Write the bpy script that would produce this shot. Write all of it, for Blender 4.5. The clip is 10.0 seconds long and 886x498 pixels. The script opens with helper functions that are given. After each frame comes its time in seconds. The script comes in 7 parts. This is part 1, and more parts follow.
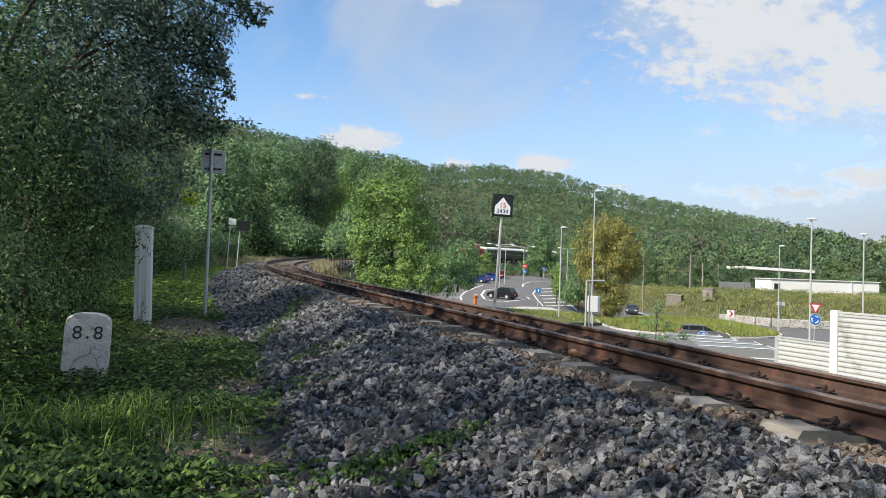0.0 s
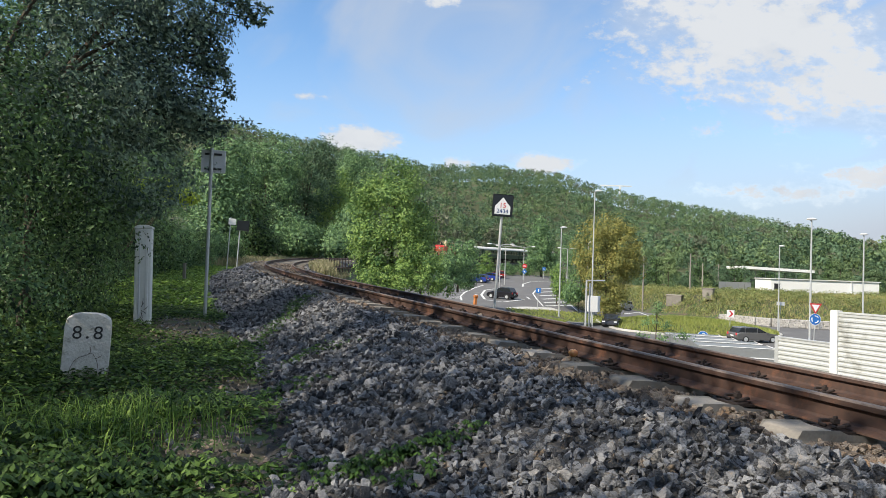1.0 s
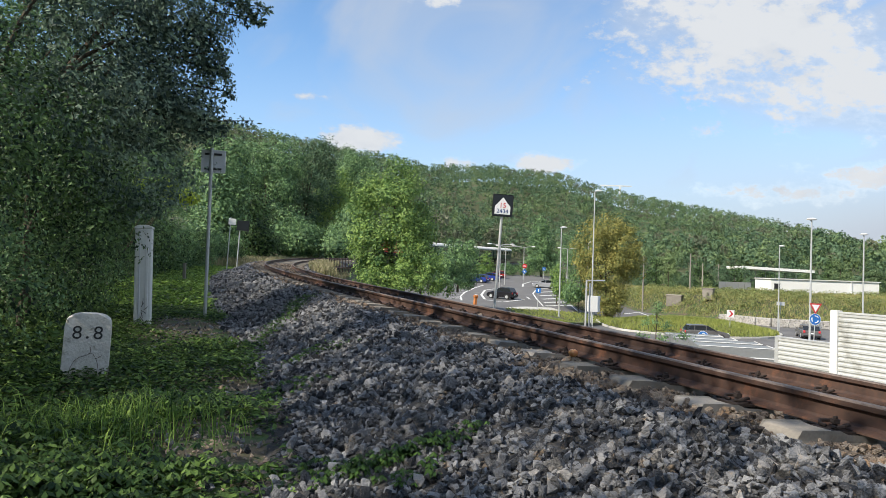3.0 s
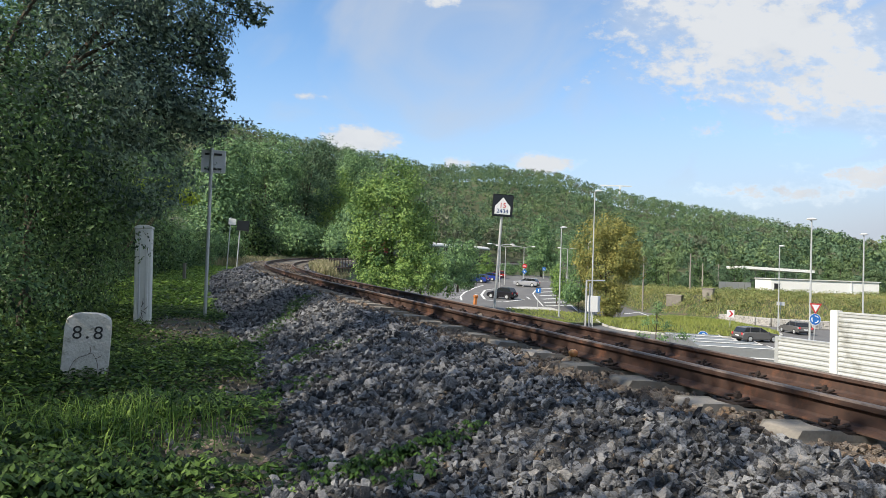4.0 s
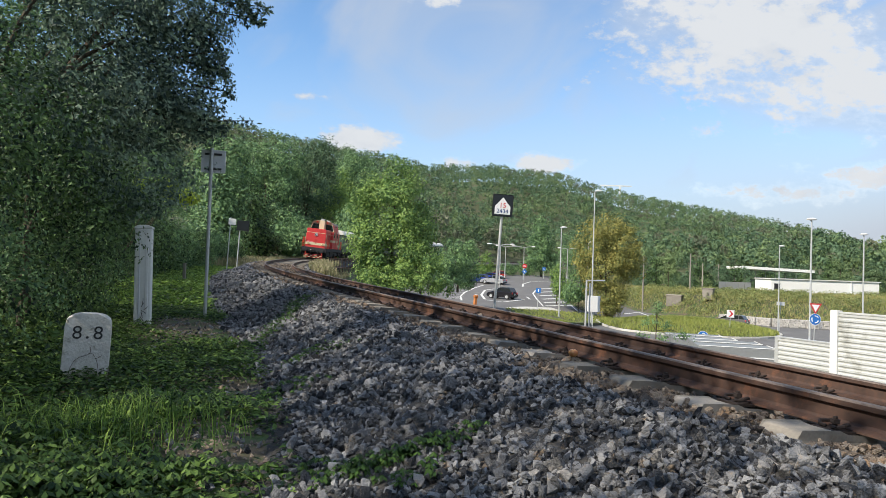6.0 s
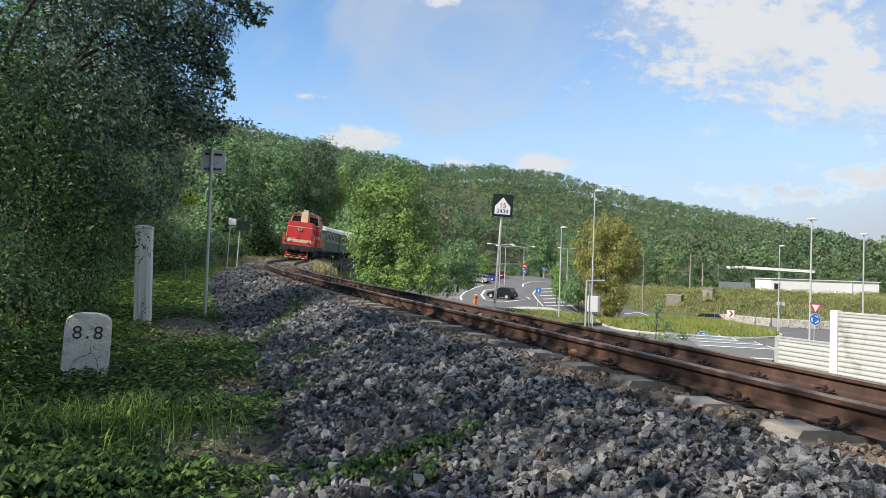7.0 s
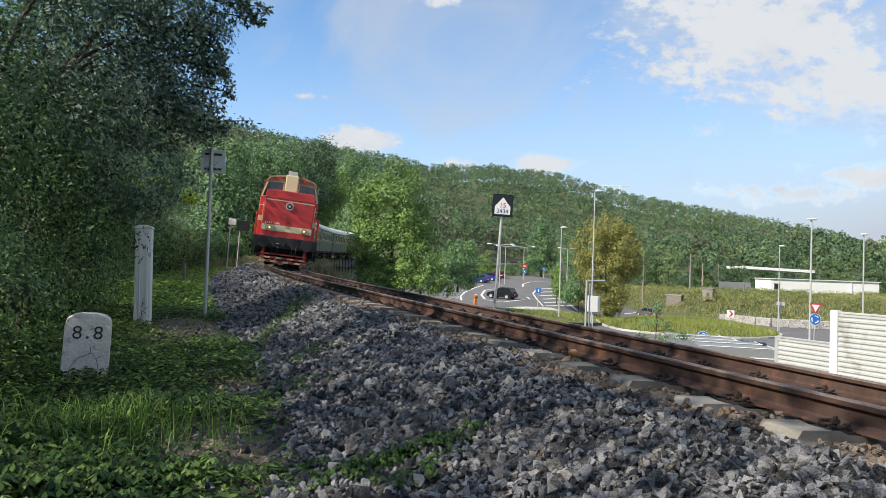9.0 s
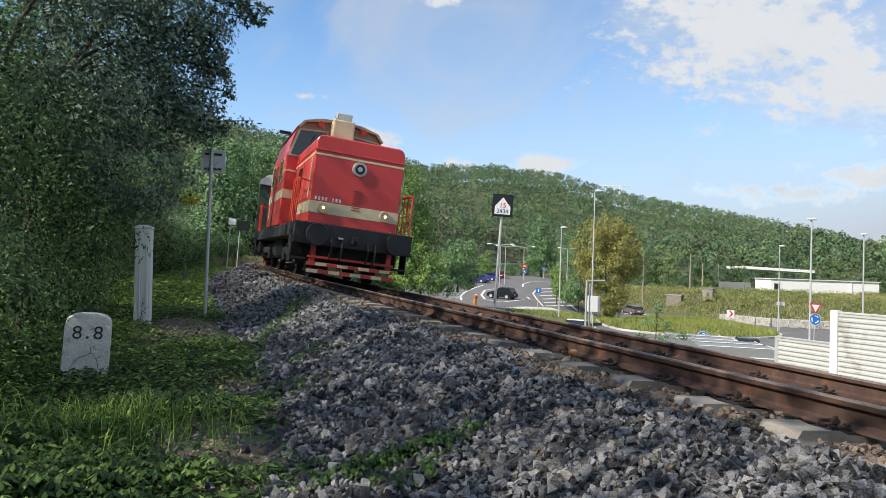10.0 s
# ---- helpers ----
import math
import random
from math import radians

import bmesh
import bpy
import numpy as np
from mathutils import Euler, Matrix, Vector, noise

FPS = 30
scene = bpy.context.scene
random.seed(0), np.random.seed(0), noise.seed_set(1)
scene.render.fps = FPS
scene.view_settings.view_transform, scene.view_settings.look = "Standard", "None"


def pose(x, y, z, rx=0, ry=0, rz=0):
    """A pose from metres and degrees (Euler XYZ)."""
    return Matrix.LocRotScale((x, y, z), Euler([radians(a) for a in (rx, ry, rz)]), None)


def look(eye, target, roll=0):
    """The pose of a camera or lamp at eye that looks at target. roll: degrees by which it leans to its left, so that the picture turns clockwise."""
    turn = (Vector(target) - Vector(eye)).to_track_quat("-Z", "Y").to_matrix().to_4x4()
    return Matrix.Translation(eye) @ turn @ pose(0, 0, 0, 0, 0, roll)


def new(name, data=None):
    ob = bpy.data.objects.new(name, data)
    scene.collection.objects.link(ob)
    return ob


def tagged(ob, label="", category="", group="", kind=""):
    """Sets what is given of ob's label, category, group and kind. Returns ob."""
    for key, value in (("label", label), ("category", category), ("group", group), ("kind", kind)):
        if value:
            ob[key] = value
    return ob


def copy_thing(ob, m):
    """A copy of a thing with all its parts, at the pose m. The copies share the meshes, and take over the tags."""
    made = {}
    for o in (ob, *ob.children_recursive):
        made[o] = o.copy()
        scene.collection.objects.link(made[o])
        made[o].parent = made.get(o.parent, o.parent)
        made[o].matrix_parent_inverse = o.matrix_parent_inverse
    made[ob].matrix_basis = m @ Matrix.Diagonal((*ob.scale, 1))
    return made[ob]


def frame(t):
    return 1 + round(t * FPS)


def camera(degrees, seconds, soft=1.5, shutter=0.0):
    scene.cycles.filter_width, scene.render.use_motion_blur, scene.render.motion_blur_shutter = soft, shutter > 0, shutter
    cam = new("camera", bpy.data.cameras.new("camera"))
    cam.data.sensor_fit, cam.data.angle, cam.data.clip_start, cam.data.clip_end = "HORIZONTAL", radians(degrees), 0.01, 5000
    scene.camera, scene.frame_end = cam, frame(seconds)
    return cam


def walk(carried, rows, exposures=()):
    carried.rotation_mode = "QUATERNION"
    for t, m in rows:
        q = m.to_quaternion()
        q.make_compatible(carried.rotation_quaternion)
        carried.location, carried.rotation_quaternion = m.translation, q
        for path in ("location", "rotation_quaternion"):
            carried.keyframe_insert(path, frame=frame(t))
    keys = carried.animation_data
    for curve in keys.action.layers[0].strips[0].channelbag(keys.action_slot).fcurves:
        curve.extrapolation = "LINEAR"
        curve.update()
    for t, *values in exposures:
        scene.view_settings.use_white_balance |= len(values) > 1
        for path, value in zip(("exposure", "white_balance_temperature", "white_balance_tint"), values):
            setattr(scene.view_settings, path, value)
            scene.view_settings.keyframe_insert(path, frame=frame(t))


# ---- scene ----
cam = camera(68.77, 10.0, soft=0.7)
EYE = Vector((0, 0, 6.0))
CAM = look(EYE, (0, 1, 6.0 + math.tan(0.0323)), 2.08)
walk(cam, [(0.0, CAM), (10.0, CAM)], exposures=[(0.0, 0.53), (10.0, 0.53)])

# ---- sky and sun ----
SUN_AZ, SUN_EL = radians(238), radians(41)      # compass bearing of the sun, from +y towards +x
to_sun = Vector((math.sin(SUN_AZ) * math.cos(SUN_EL), math.cos(SUN_AZ) * math.cos(SUN_EL), math.sin(SUN_EL)))
sun = new("sun", bpy.data.lights.new("sun", "SUN"))
sun.data.energy, sun.data.angle, sun.data.color = 5.0, radians(0.5), (1.0, 0.91, 0.77)
sun.matrix_world = look(to_sun * 300, (0, 0, 0))


# clouds: bearing (x over y), height (z over y), half width, half height, weight
CLOUDS = [(0.47, 0.40, 0.24, 0.13, 1.25), (0.62, 0.31, 0.26, 0.10, 1.1), (0.36, 0.33, 0.08, 0.05, 0.8), (0.33, 0.38, 0.07, 0.10, 0.7), (-0.02, 0.425, 0.055, 0.03, 1.0), (-0.135, 0.197, 0.075, 0.026, 1.3), (-0.225, 0.262, 0.035, 0.009, 0.8),
          (-0.315, 0.30, 0.016, 0.018, 0.7), (0.15, 0.170, 0.075, 0.022, 1.1), (0.02, 0.163, 0.05, 0.018, 1.0), (0.52, 0.140, 0.16, 0.026, 1.0), (0.70, 0.17, 0.16, 0.032, 1.1), (0.20, 0.30, 0.10, 0.025, 0.45),
          (0.35, 0.24, 0.16, 0.03, 0.55), (0.24, 0.215, 0.05, 0.02, 0.5), (0.10, 0.36, 0.12, 0.02, 0.25)]


def world_sky():
    w = bpy.data.worlds.new("sky")
    scene.world = w
    w.use_nodes = True
    nt = w.node_tree
    nt.nodes.clear()
    N = lambda kind, **kw: make_node(nt, kind, **kw)

    def calc(op, a, b=None, c=None):
        n = N("ShaderNodeMath", operation=op)
        for k, v in enumerate((a, b, c)):
            if v is None:
                continue
            if isinstance(v, (int, float)):
                n.inputs[k].default_value = v
            else:
                nt.links.new(v, n.inputs[k])
        return n.outputs[0]
    sky = N("ShaderNodeTexSky", sky_type="NISHITA", sun_disc=False, sun_elevation=SUN_EL, sun_rotation=SUN_AZ, altitude=300.0,
            air_density=1.0, dust_density=0.25, ozone_density=2.5)
    co = N("ShaderNodeTexCoord")
    sep = N("ShaderNodeSeparateXYZ")
    nt.links.new(co.outputs["Generated"], sep.inputs[0])
    X, Y, Z = sep.outputs
    ahead = calc("MAXIMUM", Y, 0.05)
    u, v = calc("DIVIDE", X, ahead), calc("DIVIDE", Z, ahead)
    flat = N("ShaderNodeCombineXYZ")
    nt.links.new(u, flat.inputs[0]); nt.links.new(calc("MULTIPLY", v, 1.6), flat.inputs[1])
    n1 = N("ShaderNodeTexNoise"); n1.inputs["Scale"].default_value = 9.0; n1.inputs["Detail"].default_value = 12; n1.inputs["Roughness"].default_value = 0.60
    n2 = N("ShaderNodeTexNoise"); n2.inputs["Scale"].default_value = 3.2; n2.inputs["Detail"].default_value = 7; n2.inputs["Distortion"].default_value = 0.8
    nt.links.new(flat.outputs[0], n1.inputs[0]); nt.links.new(flat.outputs[0], n2.inputs[0])
    total = None
    for cu, cv, hw, hh, k in CLOUDS:
        a = calc("DIVIDE", calc("SUBTRACT", u, cu), hw)
        b = calc("DIVIDE", calc("SUBTRACT", v, cv), hh)
        d = calc("ADD", calc("MULTIPLY", a, a), calc("MULTIPLY", b, b))
        g = calc("MULTIPLY", calc("POWER", 2.718, calc("MULTIPLY", d, -1.0)), k)
        total = g if total is None else calc("MAXIMUM", total, g)
    # behind the viewer, broken cloud of the same kind
    back = N("ShaderNodeTexNoise"); back.inputs["Scale"].default_value = 2.4; back.inputs["Detail"].default_value = 6
    nt.links.new(co.outputs["Generated"], back.inputs[0])
    wild = calc("MULTIPLY", calc("LESS_THAN", Y, 0.25), calc("MULTIPLY", back.outputs[0], 0.9))
    total = calc("MAXIMUM", total, wild)
    n3 = N("ShaderNodeTexNoise"); n3.inputs["Scale"].default_value = 34.0; n3.inputs["Detail"].default_value = 8; n3.inputs["Roughness"].default_value = 0.62
    nt.links.new(flat.outputs[0], n3.inputs[0])
    dens = calc("ADD", total, calc("ADD", calc("MULTIPLY_ADD", n1.outputs[0], 1.9, -1.27), calc("MULTIPLY_ADD", n3.outputs[0], 1.5, -0.75)))
    puff = N("ShaderNodeMapRange", interpolation_type="SMOOTHSTEP")
    puff.inputs[1].default_value, puff.inputs[2].default_value = 0.02, 0.75
    nt.links.new(dens, puff.inputs[0])
    veil = N("ShaderNodeMapRange", interpolation_type="SMOOTHSTEP")
    veil.inputs[1].default_value, veil.inputs[2].default_value, veil.inputs[4].default_value = 0.30, 0.68, 0.70
    nt.links.new(calc("ADD", n2.outputs[0], calc("MULTIPLY", u, 0.20)), veil.inputs[0])
    haze = N("ShaderNodeMapRange", interpolation_type="SMOOTHSTEP")
    haze.inputs[1].default_value, haze.inputs[2].default_value, haze.inputs[3].default_value, haze.inputs[4].default_value = 0.04, 0.40, 0.85, 0.0
    nt.links.new(v, haze.inputs[0])
    cover = calc("MAXIMUM", puff.outputs[0], calc("MAXIMUM", veil.outputs[0], calc("MULTIPLY", haze.outputs[0], calc("MULTIPLY_ADD", calc("MINIMUM", calc("MAXIMUM", u, -0.4), 0.7), 0.7, 0.75))))
    shade = N("ShaderNodeValToRGB")
    shade.color_ramp.elements[0].color, shade.color_ramp.elements[1].color = (*CLOUD_DIM, 1), (*CLOUD_LIT, 1)
    shade.color_ramp.elements[0].position, shade.color_ramp.elements[1].position = 0.15, 0.95
    nt.links.new(calc("MULTIPLY", puff.outputs[0], calc("ADD", calc("MULTIPLY_ADD", n2.outputs[0], 1.6, -0.75), calc("MULTIPLY", n1.outputs[0], 1.7))), shade.inputs[0])
    mix = N("ShaderNodeMix", data_type="RGBA")
    tint = N("ShaderNodeMix", data_type="RGBA", blend_type="MULTIPLY")
    tint.inputs[0].default_value = 1.0; tint.inputs[7].default_value = (*SKY_TINT, 1)
    nt.links.new(sky.outputs[0], tint.inputs[6])
    nt.links.new(cover, mix.inputs[0]); nt.links.new(tint.outputs[2], mix.inputs[6]); nt.links.new(shade.outputs[0], mix.inputs[7])
    bg = N("ShaderNodeBackground"); bg.inputs[1].default_value = 0.105
    out = N("ShaderNodeOutputWorld")
    nt.links.new(mix.outputs[2], bg.inputs[0]); nt.links.new(bg.outputs[0], out.inputs[0])


CLOUD_DIM, CLOUD_LIT, SKY_TINT = (3.75, 4.15, 4.75), (5.0, 5.2, 5.45), (1.18, 1.37, 1.44)


def make_node(nt, kind, **kw):
    n = nt.nodes.new(kind)
    for k, v in kw.items():
        setattr(n, k, v)
    return n


world_sky()


# ---- materials ----
def mat(name, a, b=None, rough=0.7, metal=0.0, scale=3.0, fine=40.0, bump=0.2, per="", spots=None, spot_at=0.62, translucent=0.0, spec=0.5, glow=0.0, dist=0.02, vary=0.55):
    """A procedural surface: two colours mixed by noise of two scales, bump, and optional stains. per: 'object' or 'island' shifts the tone piece by piece."""
    m = bpy.data.materials.new(name)
    m.use_nodes = True
    nt = m.node_tree
    bs = nt.nodes["Principled BSDF"]
    b = b or tuple(c * 0.72 for c in a)
    co = nt.nodes.new("ShaderNodeTexCoord")
    n1, n2 = nt.nodes.new("ShaderNodeTexNoise"), nt.nodes.new("ShaderNodeTexNoise")
    n1.inputs["Scale"].default_value, n2.inputs["Scale"].default_value = scale, fine
    n1.inputs["Detail"].default_value, n2.inputs["Detail"].default_value = 5, 4
    for n in (n1, n2):
        nt.links.new(co.outputs["Object"], n.inputs[0])
    add = nt.nodes.new("ShaderNodeMath"); add.operation = "MULTIPLY_ADD"; add.inputs[1].default_value = 0.5
    nt.links.new(n2.outputs[0], add.inputs[0])
    half = nt.nodes.new("ShaderNodeMath"); half.operation = "MULTIPLY"; half.inputs[1].default_value = 0.5
    nt.links.new(n1.outputs[0], half.inputs[0]); nt.links.new(half.outputs[0], add.inputs[2])
    fac = add.outputs[0]
    if per:
        src = nt.nodes.new("ShaderNodeObjectInfo" if per == "object" else "ShaderNodeNewGeometry")
        out = src.outputs["Random"] if per == "object" else src.outputs["Random Per Island"]
        s = nt.nodes.new("ShaderNodeMath"); s.operation = "MULTIPLY_ADD"; s.inputs[1].default_value = vary; s.inputs[2].default_value = -vary / 2
        nt.links.new(out, s.inputs[0])
        t = nt.nodes.new("ShaderNodeMath"); t.operation = "ADD"
        nt.links.new(fac, t.inputs[0]); nt.links.new(s.outputs[0], t.inputs[1])
        fac = t.outputs[0]
    ramp = nt.nodes.new("ShaderNodeValToRGB")
    ramp.color_ramp.elements[0].position, ramp.color_ramp.elements[1].position = 0.28, 0.72
    ramp.color_ramp.elements[0].color, ramp.color_ramp.elements[1].color = (*b, 1), (*a, 1)
    nt.links.new(fac, ramp.inputs[0])
    col = ramp.outputs[0]
    if spots:
        n3 = nt.nodes.new("ShaderNodeTexNoise"); n3.inputs["Scale"].default_value = scale * 1.7; n3.inputs["Detail"].default_value = 8; n3.inputs["Roughness"].default_value = 0.7
        nt.links.new(co.outputs["Object"], n3.inputs[0])
        r3 = nt.nodes.new("ShaderNodeValToRGB"); r3.color_ramp.elements[0].position, r3.color_ramp.elements[1].position = spot_at - 0.06, spot_at + 0.06
        nt.links.new(n3.outputs[0], r3.inputs[0])
        mx = nt.nodes.new("ShaderNodeMix"); mx.data_type = "RGBA"; mx.inputs[7].default_value = (*spots, 1)
        nt.links.new(r3.outputs[0], mx.inputs[0]); nt.links.new(col, mx.inputs[6])
        col = mx.outputs[2]
    nt.links.new(col, bs.inputs["Base Color"])
    bs.inputs["Roughness"].default_value, bs.inputs["Metallic"].default_value = rough, metal
    bs.inputs["Specular IOR Level"].default_value = spec
    if bump:
        bp = nt.nodes.new("ShaderNodeBump"); bp.inputs["Strength"].default_value = bump; bp.inputs["Distance"].default_value = dist
        nt.links.new(n2.outputs[0], bp.inputs["Height"]); nt.links.new(bp.outputs[0], bs.inputs["Normal"])
    if glow:
        bs.inputs["Emission Color"].default_value, bs.inputs["Emission Strength"].default_value = (*a, 1), glow
    if translucent:
        tr = nt.nodes.new("ShaderNodeBsdfTranslucent"); nt.links.new(col, tr.inputs[0])
        ms = nt.nodes.new("ShaderNodeMixShader"); ms.inputs[0].default_value = translucent
        nt.links.new(bs.outputs[0], ms.inputs[1]); nt.links.new(tr.outputs[0], ms.inputs[2])
        nt.links.new(ms.outputs[0], nt.nodes["Material Output"].inputs[0])
    return m


def leaf_mat(name, a, b, rough=0.55, tr=0.25, scale=0.6, vary=0.34):
    return mat(name, a, b, rough=rough, scale=scale, fine=2.5, bump=0, per="island", translucent=tr, spec=0.25, vary=vary)


def glass_mat(name, tint, rough=0.03):
    m = bpy.data.materials.new(name)
    m.use_nodes = True
    bs = m.node_tree.nodes["Principled BSDF"]
    bs.inputs["Base Color"].default_value = (*tint, 1)
    bs.inputs["Roughness"].default_value, bs.inputs["Transmission Weight"].default_value, bs.inputs["IOR"].default_value = rough, 0.55, 1.45
    return m


